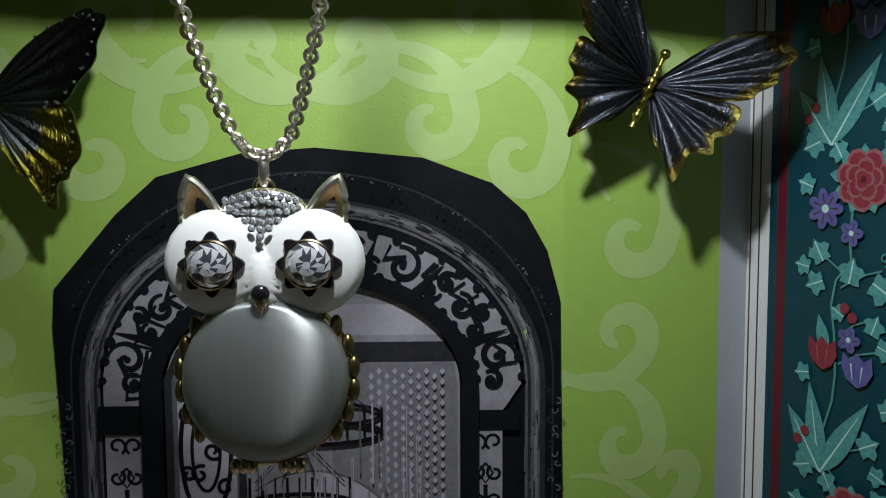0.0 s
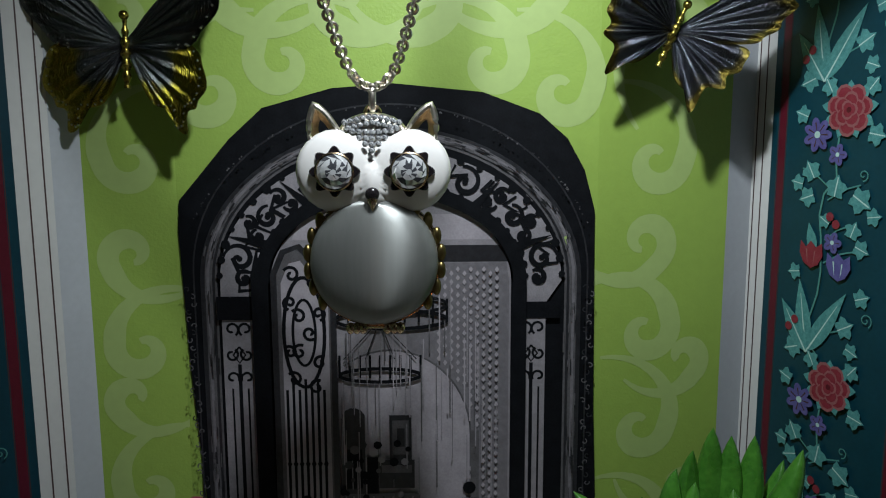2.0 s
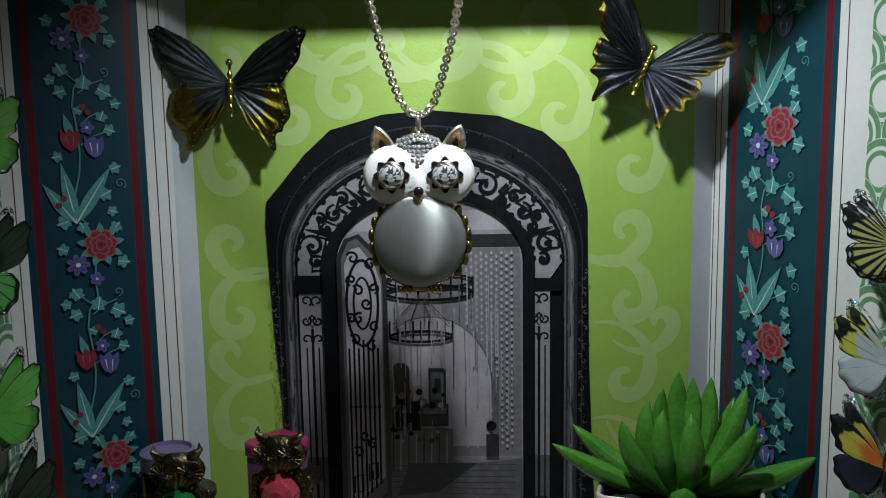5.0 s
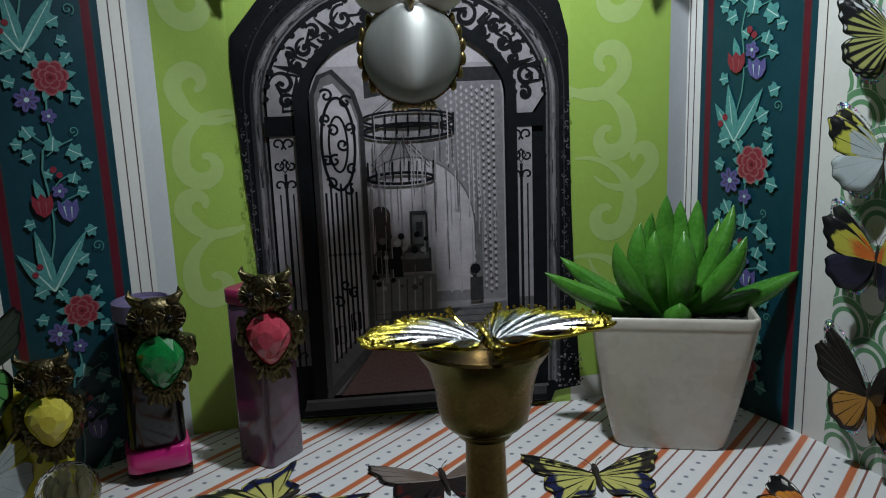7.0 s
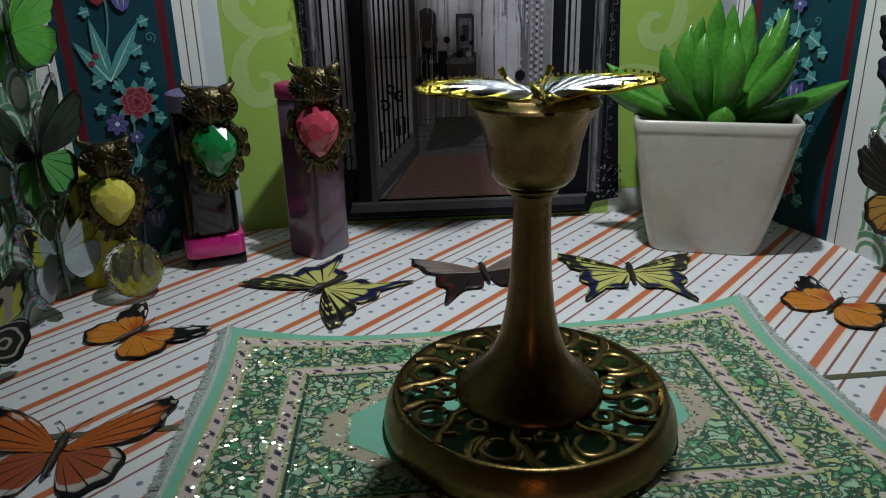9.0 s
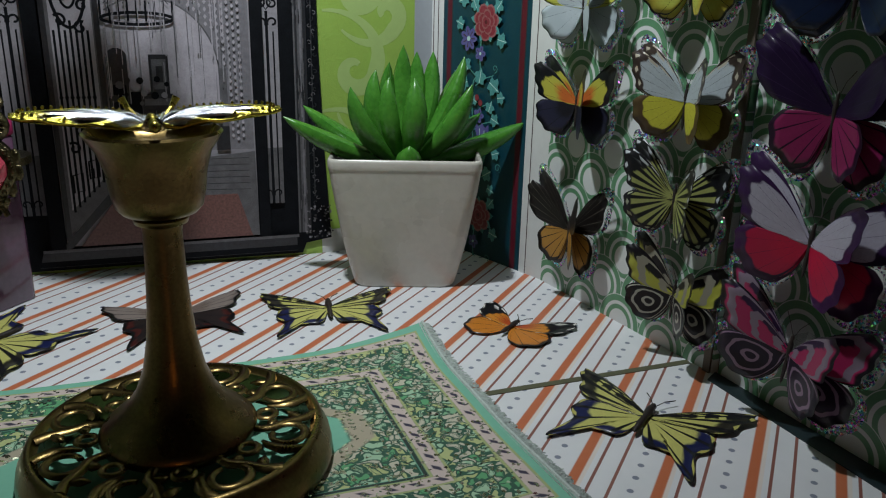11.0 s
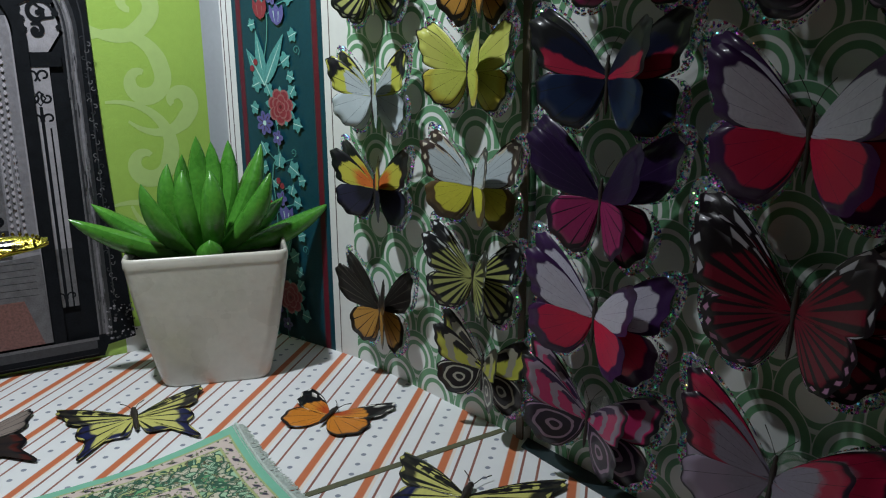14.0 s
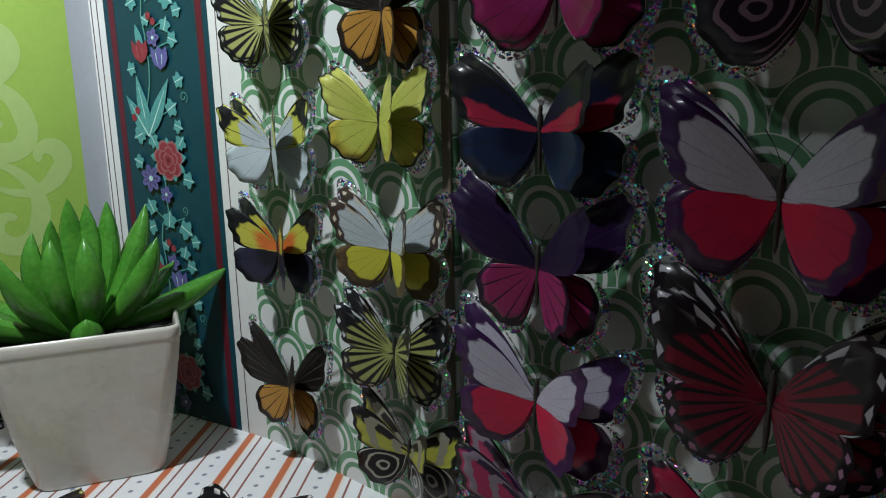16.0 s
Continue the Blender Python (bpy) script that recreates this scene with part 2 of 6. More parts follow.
L_CORNER, R_CORNER = (-0.1416, 0.1800), (0.1893, 0.1680)
wall_back_left = panel("wall_north_1", "lime green patterned paper wall", (-0.080, 0.2258), (-0.050, 0.2312), GREEN)
wall_back = panel("wall_north_2", "lime green wall with pale swirls behind the arch picture", (-0.050, 0.2312), (0.098, 0.2318), GREEN)
wall_back_right = panel("wall_north_3", "lime green wall with pale swirls", (0.098, 0.2318), (0.1470, 0.2390), GREEN, z0=0.012)
panel("baseboard", "white paper edge under the green sheet", (0.098, 0.2318), (0.1470, 0.2390), WHITE_PAPER, z1=0.0118)
panel("trim_1", "white card edge beside the green wall, its shade painted grey", (-0.0865, 0.2180), (-0.080, 0.2258), SHADED_CARD)
trim_l = panel("trim_2", "white paper strip with thin dark lines", (-0.0955, 0.2112), (-0.0865, 0.2180), WHITE_PAPER)
border_l = panel("wall_west_1", "teal wallpaper border printed with flowers and ivy", (-0.1367, 0.1870), (-0.0955, 0.2112), TEAL)
trim_l2 = panel("trim_3", "white paper strip with a thin dark line", L_CORNER, (-0.1367, 0.1870), WHITE_PAPER)
panel("trim_4", "white card edge beside the green wall, its shade painted grey", (0.1470, 0.2390), (0.1575, 0.2440), SHADED_CARD)
trim_r = panel("trim_5", "white paper strip with thin dark lines", (0.1575, 0.2440), (0.1615, 0.2375), WHITE_PAPER)
border_r = panel("wall_east_1", "teal wallpaper border printed with flowers and ivy", (0.1615, 0.2375), (0.1840, 0.1820), TEAL)
trim_r2 = panel("trim_6", "white paper strip with a thin dark line", (0.1840, 0.1820), R_CORNER, WHITE_PAPER)
wall_r1 = panel("wall_east_2", "white paper wall printed with overlapping green rings", R_CORNER, (0.2085, 0.0640), RING_PAPER)
wall_r2 = panel("wall_east_3", "white paper wall printed with overlapping green rings", (0.2108, 0.0635), (0.2665, -0.42), RING_PAPER)
gap = thing("trim_10", "dark board showing beyond the edge of the floor paper", "board", kind="structure")
bm = bmesh.new()
plate(bm, [(0.2100, 0.0640), (0.2040, 0.0600), (0.2470, -0.42), (0.2660, -0.42), (0.2106, 0.0600)], 0.0004, m=Matrix(((1, 0, 0, 0), (0, 0, 1, 0), (0, -1, 0, 0), (0, 0, 0, 1))))
part("strip", bm, mat("dark_teal_board", (0.012, 0.024, 0.028), 0.5), gap, smooth=False)
panel("trim_9", "narrow brown paper edge at the fold of the ring wall", (0.2068, 0.0672), (0.2074, 0.0642), mat("brown_paper_edge", (0.13, 0.10, 0.075), 0.6), thick=0.0008)
wall_l = panel("wall_west_2", "white paper wall printed with overlapping green rings", (-0.156, -0.42), L_CORNER, RING_PAPER)
ceiling = thing("ceiling", "plain dark board above the little room", "ceiling", kind="structure")
bm = bmesh.new()
box(bm, -0.20, -0.45, HEIGHT, 0.30, 0.27, HEIGHT + 0.005)
part("board", bm, CEIL, ceiling, smooth=False)
# Out of view: two boards added to keep the lamp off the wall tops.
light_stop = thing("shade_boards", "unseen dark boards under the ceiling, added to shade the wall tops", "board", kind="structure")
bm = bmesh.new()
box(bm, -0.128, 0.1895, 0.2750, 0.134, 0.1925, HEIGHT)
box(bm, 0.0920, 0.1500, 0.2865, 0.1400, 0.1530, HEIGHT)
part("board", bm, CEIL, light_stop, smooth=False)

# ---- prints on the walls ----
INK_LEAF = mat("ivy_ink", (0.12, 0.36, 0.345), 0.4, other=(0.035, 0.18, 0.19), scale=900)
INK_PALE = mat("pale_ink", (0.42, 0.62, 0.58), 0.4)
INK_ROSE = mat("rose_ink", (0.19, 0.012, 0.028), 0.4, other=(0.25, 0.035, 0.055), scale=500)
INK_PINK = mat("pink_ink", (0.27, 0.095, 0.105), 0.4)
INK_BLUE = mat("violet_ink", (0.07, 0.06, 0.22), 0.4, other=(0.13, 0.12, 0.33), scale=500)
INK_STEM = mat("stem_ink", (0.07, 0.24, 0.22), 0.4)
PRINT_INKS = [INK_LEAF, INK_PALE, INK_ROSE, INK_PINK, INK_BLUE, INK_STEM, CRIMSON, LINE]


def leaf_shape(x, z, length, width, ang):
    ca, sa = math.cos(radians(ang)), math.sin(radians(ang))
    out = []
    for s in (1, -1):
        rng = range(0, 9) if s == 1 else range(7, 0, -1)
        for i in rng:
            f = i / 8
            a, b = f * length, s * width / 2 * math.sin(math.pi * f ** 0.8) * (1 - 0.25 * f)
            out.append((x + a * ca - b * sa, z + a * sa + b * ca))
    return out


def ivy(pr, x, z, r, ang):
    pts = []
    for i in range(14):
        a = ang + 360 * i / 14
        k = (1.0, 0.62, 0.8, 0.9, 0.55, 0.8, 0.6, 0.45, 0.6, 0.8, 0.55, 0.9, 0.8, 0.62)[i]
        pts.append((x + r * k * math.cos(radians(a)), z + r * k * math.sin(radians(a))))
    pr.poly(pts, 0)
    pr.ribbon([(x - 0.5 * r * math.cos(radians(ang)), z - 0.5 * r * math.sin(radians(ang))), (x + 0.8 * r * math.cos(radians(ang)), z + 0.8 * r * math.sin(radians(ang)))], r * 0.09, 1)


def blossom(pr, x, z, r, n, slot, heart):
    if slot == 2 and n >= 5:
        # a full rose: rows of dark petals with pink rims
        for ring, count, size in ((0.66, 7, 0.38), (0.40, 5, 0.32), (0.16, 3, 0.24)):
            for i in range(count):
                a = 2 * math.pi * (i + 0.3 * ring) / count
                px, pz = x + r * ring * math.cos(a), z + r * ring * math.sin(a)
                pr.disc(px, pz, r * size, 3, 9)
                pr.disc(px - r * 0.07 * math.cos(a), pz - r * 0.07 * math.sin(a), r * size * 0.86, 2, 9)
        pr.disc(x, z, r * 0.12, heart, 7)
        return
    pts = []
    for i in range(n * 6):
        a = 2 * math.pi * i / (n * 6)
        k = 0.62 + 0.38 * abs(math.cos(n * a / 2))
        pts.append((x + r * k * math.cos(a), z + r * k * math.sin(a)))
    pr.poly(pts, slot)
    for i in range(n):
        a = 2 * math.pi * i / n
        pr.ribbon([(x + 0.25 * r * math.cos(a), z + 0.25 * r * math.sin(a)), (x + 0.7 * r * math.cos(a), z + 0.7 * r * math.sin(a))], [r * 0.05, r * 0.1], 7 if slot == 4 else 3)
    pr.disc(x, z, r * 0.2, heart)


def bouquet(pr, cx, z, k=1.0, flip=1):
    """One repeat of the border's flowers; z is the rose's height, k the width scale."""
    u = 0.000155 * k
    v = 0.000128

    def P(dx, dy):
        return cx + flip * dx * u, z - dy * v

    stem = [P(20, -60), P(25, -20), P(0, 60), P(-5, 120), P(0, 170), P(-30, 215), P(-38, 270), P(-30, 330), P(-25, 420), P(-30, 480), P(-50, 560), P(-55, 650)]
    sm = []
    for a, b in zip(stem, stem[1:]):
        sm += [(a[0] + (b[0] - a[0]) * f / 3, a[1] + (b[1] - a[1]) * f / 3) for f in range(3)]
    pr.ribbon(sm, 0.0007, 5)
    for dx, dy in ((-90, 150), (60, 185), (40, 290), (65, 350), (-90, 600), (40, 560)):
        q = P(dx, dy)
        m0 = P(-20, dy + 45)
        pr.ribbon([m0, ((m0[0] + q[0]) / 2, (m0[1] + q[1]) / 2 + 0.001), q], 0.0005, 5)
    for dx, dy, r, a in ((-65, 160, 26, 120), (-70, 225, 24, 200), (0, 200, 28, 80), (58, 222, 30, -30), (48, 305, 22, 70), (68, 345, 22, -20),
                         (-85, 640, 26, 200), (-60, 610, 22, 90), (42, 555, 26, 30), (92, 262, 20, 10), (-98, 190, 20, 170), (-20, 285, 18, 150), (78, 470, 22, 20), (-92, 430, 20, 190), (62, 610, 20, -20), (85, 60, 24, -10), (-95, 10, 22, 160), (70, -55, 22, 50), (-30, -58, 22, 120)):
        x, y = P(dx, dy)
        ivy(pr, x, y, r * u * 1.15, a if flip > 0 else 180 - a)
    for ang, ln in ((100, 200), (125, 160), (58, 215)):
        x, y = P(-50, 645)
        a = ang if flip > 0 else 180 - ang
        pr.poly(leaf_shape(x, y, ln * v, 48 * u, a), 0)
        pr.ribbon([(x, y), (x + ln * v * 0.8 * math.cos(radians(a)), y + ln * v * 0.8 * math.sin(radians(a)))], [0.0007, 0.0002], 1)
    x, y = P(-75, 345)
    pr.poly(leaf_shape(*P(-45, 375), 85 * v, 30 * u, 105 if flip > 0 else 75), 0)
    pr.ribbon(spiral(*P(95, 520), 0.0024, 0.0004, -60, 420, 18), 0.0004, 5)
    pr.ribbon(spiral(*P(65, 160), 0.0020, 0.0004, -90, 330, 14), 0.0004, 5)
    for i in range(9):
        a = 360 * i / 9 + 10
        x, y = P(20, 0)
        pr.poly(leaf_shape(x + 38 * u * math.cos(radians(a)), y + 36 * v * math.sin(radians(a)), 38 * v, 26 * u, a), 0)
    blossom(pr, *P(20, 0), 54 * u, 6, 2, 6)
    blossom(pr, *P(-55, 62), 38 * u, 7, 4, 1)
    blossom(pr, *P(0, 112), 24 * u, 5, 4, 1)
    blossom(pr, *P(2, 338), 24 * u, 5, 4, 1)
    for dx, dy in ((-8, 272), (8, 290), (-100, 585), (-84, 562)):
        pr.disc(*P(dx, dy), 10 * u, 2, 10)
    for dx, dy, slot in ((-50, 378, 2), (22, 400, 4)):
        x, y = P(dx, dy)
        w, h = 30 * u, 36 * v
        pr.poly([(x - w, y + h), (x - w * 0.5, y + h * 0.55), (x - w * 0.1, y + h * 1.05), (x + w * 0.4, y + h * 0.6), (x + w * 0.9, y + h * 0.95), (x + w, y), (x + w * 0.6, y - h * 0.7),
                 (x, y - h), (x - w * 0.7, y - h * 0.6), (x - w * 1.05, y + h * 0.1)], slot)
        pr.ribbon([(x - w * 0.3, y - h * 0.6), (x - w * 0.45, y + h * 0.4)], [0.0001, 0.0006], 3 if slot == 2 else 1)
        pr.ribbon([(x + w * 0.2, y - h * 0.7), (x + w * 0.3, y + h * 0.3)], [0.0001, 0.0005], 3 if slot == 2 else 1)


def border_print(panel_ob, roses, centre, flip):
    w = panel_ob["w"]
    pr = Print()
    for x in (0.0047, w - 0.0047):
        pr.ribbon([(x, 0), (x, HEIGHT - 0.001)], 0.0030, 6)
        for s in (-0.0018, 0.0018):
            pr.ribbon([(x + s, 0), (x + s, HEIGHT - 0.001)], 0.0003, 7)
    for z in roses:
        bouquet(pr, centre, z, w / 0.0600, flip)
    part("flower_print", pr.bm, PRINT_INKS, panel_ob, "flowers, ivy and red stripes printed on teal", smooth=False)


border_print(border_l, (0.3450, 0.2530, 0.1610, 0.0690, -0.023), 0.0250, 1)
border_print(border_r, (0.2980, 0.2060, 0.1140, 0.0220), 0.0290, 1)
for ob, xs in ((trim_l, (0.0040, 0.0088)), (trim_r, (0.0012, 0.0042)), (trim_l2, (0.0050,)), (trim_r2, (0.0042,))):
    pr = Print()
    for x in xs:
        pr.ribbon([(x, 0), (x, HEIGHT - 0.001)], 0.0005, 0)
    part("thin_line", pr.bm, [LINE], ob, smooth=False)


def swirl(pr, x, z, r, a0, turn, w, tail=None):
    """A curl with a fat body that tapers to its inner end; turn > 0 is anticlockwise."""
    r *= 1.25
    w *= 1.5
    pts, ws = [], []
    for i in range(46):
        f = i / 45
        grow = 0.32 + 0.68 * min(1, f / 0.62) + (2.2 * ((f - 0.62) / 0.38) ** 1.6 if f > 0.62 else 0)
        a = radians(a0 + turn * (f / 0.62 if f < 0.62 else 1 + 0.45 * (f - 0.62) / 0.38))
        pts.append((x + r * grow * math.cos(a), z + r * grow * math.sin(a)))
        ws.append(w * (0.3 + 0.7 * min(1, f / 0.4)) * (1 if f < 0.7 else 1 - 0.85 * (f - 0.7) / 0.3))
    pr.ribbon(pts, ws, 0)


def green_print(ob, ox, curls):
    pr = Print()
    for x, z, r, a0, turn, w, tail in curls:
        swirl(pr, x - ox, z, r, a0, turn, w, tail)
    part("swirl_print", pr.bm, [LIME_LIGHT], ob, "paler green swirls printed on the paper", smooth=False)


right = [(0.1200, 0.1890, 0.0080, 60, 290, 0.0052, (0.002, -0.022, 0.004)), (0.1165, 0.1600, 0.0075, 250, -300, 0.0050, (0.016, -0.024, 0.002)),
         (0.1180, 0.1270, 0.0080, 80, 300, 0.0052, (-0.004, -0.022, -0.004)), (0.1330, 0.1160, 0.0060, 200, -250, 0.0050, (0.004, 0.020, 0.002)),
         (0.1170, 0.0900, 0.0080, 60, 290, 0.0052, (0.004, -0.026, 0.005)), (0.1330, 0.0650, 0.0065, 200, -270, 0.0050, (0.003, 0.022, 0.003)),
         (0.1180, 0.0480, 0.0075, 70, 290, 0.0052, (0.002, -0.024, 0.004)), (0.1270, 0.2330, 0.0090, 200, 280, 0.0060, (0.010, -0.030, 0.004)),
         (0.1300, 0.2770, 0.0090, 60, 290, 0.0052, (0.002, -0.022, 0.004))]
green_print(wall_back_right, 0.0982, [(*c[:6], c[6]) for c in right])
mid = []
for s in (1, -1):
    mid += [(0.024 + s * 0.036, 0.2235, 0.0080, 90 if s > 0 else 90, s * 290, 0.0052, (s * 0.018, 0.012, 0.002 * s)),
            (0.024 + s * 0.061, 0.2130, 0.0080, 60 if s > 0 else 120, s * 290, 0.0052, (s * 0.004, -0.020, s * 0.003)),
            (0.024 + s * 0.014, 0.2440, 0.0075, 200 if s > 0 else -20, -s * 270, 0.0060, (s * 0.012, 0.016, 0)),
            (0.024 + s * 0.050, 0.2520, 0.0090, 230 if s > 0 else -50, -s * 280, 0.0060, (s * 0.012, 0.020, 0)),
            (0.024 + s * 0.030, 0.2850, 0.0090, 60 if s > 0 else 120, s * 290, 0.0052, (s * 0.004, -0.020, s * 0.003))]
green_print(wall_back, -0.050, [c for c in mid if -0.045 < c[0] < 0.093])
left = [(-0.0640, 0.1900, 0.0075, 120, -290, 0.0050, (-0.002, -0.022, -0.003)), (-0.0660, 0.1570, 0.0065, -70, 280, 0.0048, (-0.004, -0.026, 0)),
        (-0.0640, 0.1230, 0.0075, 100, -290, 0.0050, (0.002, -0.022, 0.003)), (-0.0680, 0.1050, 0.0060, -20, 250, 0.0048, (-0.003, 0.018, 0)),
        (-0.0640, 0.0700, 0.0075, 110, -290, 0.0050, (-0.002, -0.024, -0.003)), (-0.0650, 0.2400, 0.0080, 100, -290, 0.0050, (-0.002, -0.022, -0.003))]
green_print(wall_back_left, -0.080, left)

# ---- the arch picture: a cut-out print of an iron gate before a hall ----
PH = [BLACK_PRINT, mat("photo_charcoal", (0.022, 0.023, 0.027), 0.35, var=0.5, scale=500), mat("photo_grey", (0.10, 0.097, 0.105), 0.45, var=0.35, scale=260),
      mat("photo_light", (0.26, 0.247, 0.27), 0.45, var=0.22, scale=300), mat("photo_pale", (0.36, 0.335, 0.37), 0.45, var=0.15, scale=220),
      mat("photo_rug", (0.15, 0.070, 0.062), 0.35, var=0.5, scale=900), mat("photo_mid", (0.17, 0.163, 0.18), 0.45, var=0.25, scale=600)]
arch = thing("arch_picture", "black and white print of an arched iron gate, scissor-cut card", "picture", at=(0, 0.2308, 0))
AX = 0.0248
outline = [(-0.0405, 0.0015), (-0.0440, 0.0600), (-0.0478, 0.1150), (-0.0498, 0.1650), (-0.0490, 0.1760), (-0.0408, 0.1855), (-0.0310, 0.1970), (-0.0190, 0.2078), (0.0050, 0.2144),
           (0.0262, 0.2160), (0.0570, 0.2130), (0.0770, 0.2056), (0.0868, 0.1970), (0.0930, 0.1860), (0.0968, 0.1720), (0.0970, 0.1560), (0.0980, 0.1000), (0.1000, 0.0500), (0.1025, 0.0085),
           (0.0900, 0.0065), (0.0880, 0.0015)]
bm = bmesh.new()
plate(bm, outline, 0.0006)
part("card", bm, BLACK_PRINT, arch, "black card cut with scissors", smooth=False)
pr = Print(0.00065)


def arc(hw, zs, hh, a0=180, a1=0, n=36, cx=AX):
    return [(cx + hw * math.cos(radians(a0 + (a1 - a0) * i / n)), zs + hh * math.sin(radians(a0 + (a1 - a0) * i / n))) for i in range(n + 1)]


def arch_line(hw, zs, hh, z0, w, slot, cx=AX, lean=0.0):
    pr.ribbon([(cx - hw + lean, z0)] + arc(hw, zs, hh, cx=cx) + [(cx + hw, z0)], w, slot)


# soft mouldings round the gate
for hw, w, slot in ((0.0672, 0.0012, 1), (0.0645, 0.0046, 1), (0.0649, 0.0026, 2), (0.0651, 0.0010, 6), (0.0622, 0.0008, 2)):
    arch_line(hw, 0.147, hw * 0.80, 0.012, w, slot)
arch_line(0.0700, 0.150, 0.0590, 0.030, 0.0006, 1)
rm = random.Random(17)
for i in range(260):
    f = rm.random()
    hw = 0.0648 + rm.gauss(0, 0.0011)
    w, slot = 0.0002 + 0.0003 * rm.random(), rm.choice((1, 1, 2, 2))
    if f < 0.55:
        a = 12 + 156 * rm.random()
        pr.ribbon(arc(hw, 0.147, hw * 0.80, a, a + 1 + 3 * rm.random(), 3), w, slot)
    else:
        z = 0.014 + 0.13 * rm.random()
        x = AX + rm.choice((-1, 1)) * hw
        pr.ribbon([(x, z), (x, z + 0.002 + 0.006 * rm.random())], w, slot)
# band of openwork
pr.poly([(AX - 0.0605, 0.1375)] + arc(0.0605, 0.147, 0.0465) + [(AX + 0.0540, 0.1375), (AX + 0.0482, 0.1375)] + arc(0.0470, 0.147, 0.0340, 0, 180) + [(AX - 0.0482, 0.1375)], 3)
for s in (-1, 1):
    x0, x1 = (AX + s * 0.0605, AX + s * 0.0490) if s < 0 else (AX + 0.0450, AX + 0.0550)
    z0 = 0.028
    pr.poly([(x0, z0), (x1, z0), (x1, 0.1335), (x0, 0.1335)], 3)
    pr.poly([(x0, z0), (x1, z0), (x1, 0.055), (x0, 0.055)], 2)
    c = (x0 + x1) / 2
    pr.ribbon([(c, z0), (c, 0.117)], 0.0013, 0)
    for q in (-1, 1):
        pr.ribbon([(c + q * 0.0028, z0), (c + q * 0.0028, 0.108)], 0.0007, 0)
        pr.ribbon(spiral(c + q * 0.0024, 0.1300, 0.0010, 0.0026, 90 - q * 200, 90 + q * 150, 18), 0.0009, 0)
        pr.ribbon(spiral(c + q * 0.0027, 0.1205, 0.0010, 0.0024, -90 + q * 200, -90 - q * 150, 18), 0.0009, 0)
        pr.ribbon(spiral(c + q * 0.0027, 0.1120, 0.0008, 0.0024, 90 - q * 200, 90 + q * 120, 18), 0.0009, 0)
        pr.ribbon(spiral(c + q * 0.0026, 0.0330, 0.0006, 0.0022, 90 - q * 200, 90 + q * 120, 14), 0.0007, 0)
    pr.ribbon([(c, 0.1235), (c + 0.0022, 0.1205), (c, 0.1175), (c - 0.0022, 0.1205), (c, 0.1235)], 0.0007, 0)
    k = -s
    # scrolls along the curve
    for a, rad, r, turn in ((2, 0.0520, 0.0030, -400), (12, 0.0545, 0.0056, 430), (25, 0.0515, 0.0026, -380), (30, 0.0570, 0.0024, 360), (36, 0.0530, 0.0040, -400), (46, 0.0562, 0.0030, 380), (47, 0.0508, 0.0026, -300),
                            (61, 0.0540, 0.0056, -430), (70, 0.0505, 0.0024, 360), (77, 0.0565, 0.0026, 360), (84, 0.0535, 0.0050, 420)):
        ang = radians(180 - a if s < 0 else a)
        x, z = AX + rad * math.cos(ang), 0.147 + rad * 0.745 * math.sin(ang)
        pr.ribbon(spiral(x, z, 0.0009, r, 90 + k * a, 90 + k * (a + turn), 30), [0.0009 + 0.0010 * math.sin(math.pi * i / 29) for i in range(30)], 0)
        pr.disc(x, z, 0.0011, 0, 8)
        for e in (1,):
            b = radians((180 - a if s < 0 else a) + e * 6.5)
            q = 0.0598 if e * s > 0 else 0.0482
            pr.ribbon([(x + 0.5 * r * math.cos(b), z + 0.5 * r * math.sin(b)), (AX + 0.0540 * math.cos(b), 0.147 + 0.0402 * math.sin(b)), (AX + q * math.cos(b), 0.147 + q * 0.745 * math.sin(b))], [0.0008, 0.0017, 0.0008], 0)
    for a in range(3, 90, 7):
        b = radians(180 - a if s < 0 else a)
        for q in (0.0606, 0.0476):
            pr.disc(AX + q * math.cos(b), 0.147 + q * (0.768 if q > 0.05 else 0.73) * math.sin(b), 0.0010 + 0.0007 * ((a * 3) % 4) / 3, 0, 8)
    for a in (21, 51, 72):
        ang = radians(180 - a if s < 0 else a)
        d = (math.cos(ang), 0.755 * math.sin(ang))
        pr.poly([(AX + d[0] * 0.0615, 0.147 + d[1] * 0.0615), (AX + d[0] * 0.0465 - d[1] * 0.0012, 0.147 + d[1] * 0.0465 + d[0] * 0.0012), (AX + d[0] * 0.0465 + d[1] * 0.0026, 0.147 + d[1] * 0.0465 - d[0] * 0.0026)], 0)
pr.poly([(AX - 0.062, 0.1420), (AX - 0.047, 0.1420), (AX - 0.047, 0.1335), (AX - 0.062, 0.1335)], 0)
pr.poly([(AX + 0.047, 0.1395), (AX + 0.060, 0.1395), (AX + 0.060, 0.1335), (AX + 0.047, 0.1335)], 0)
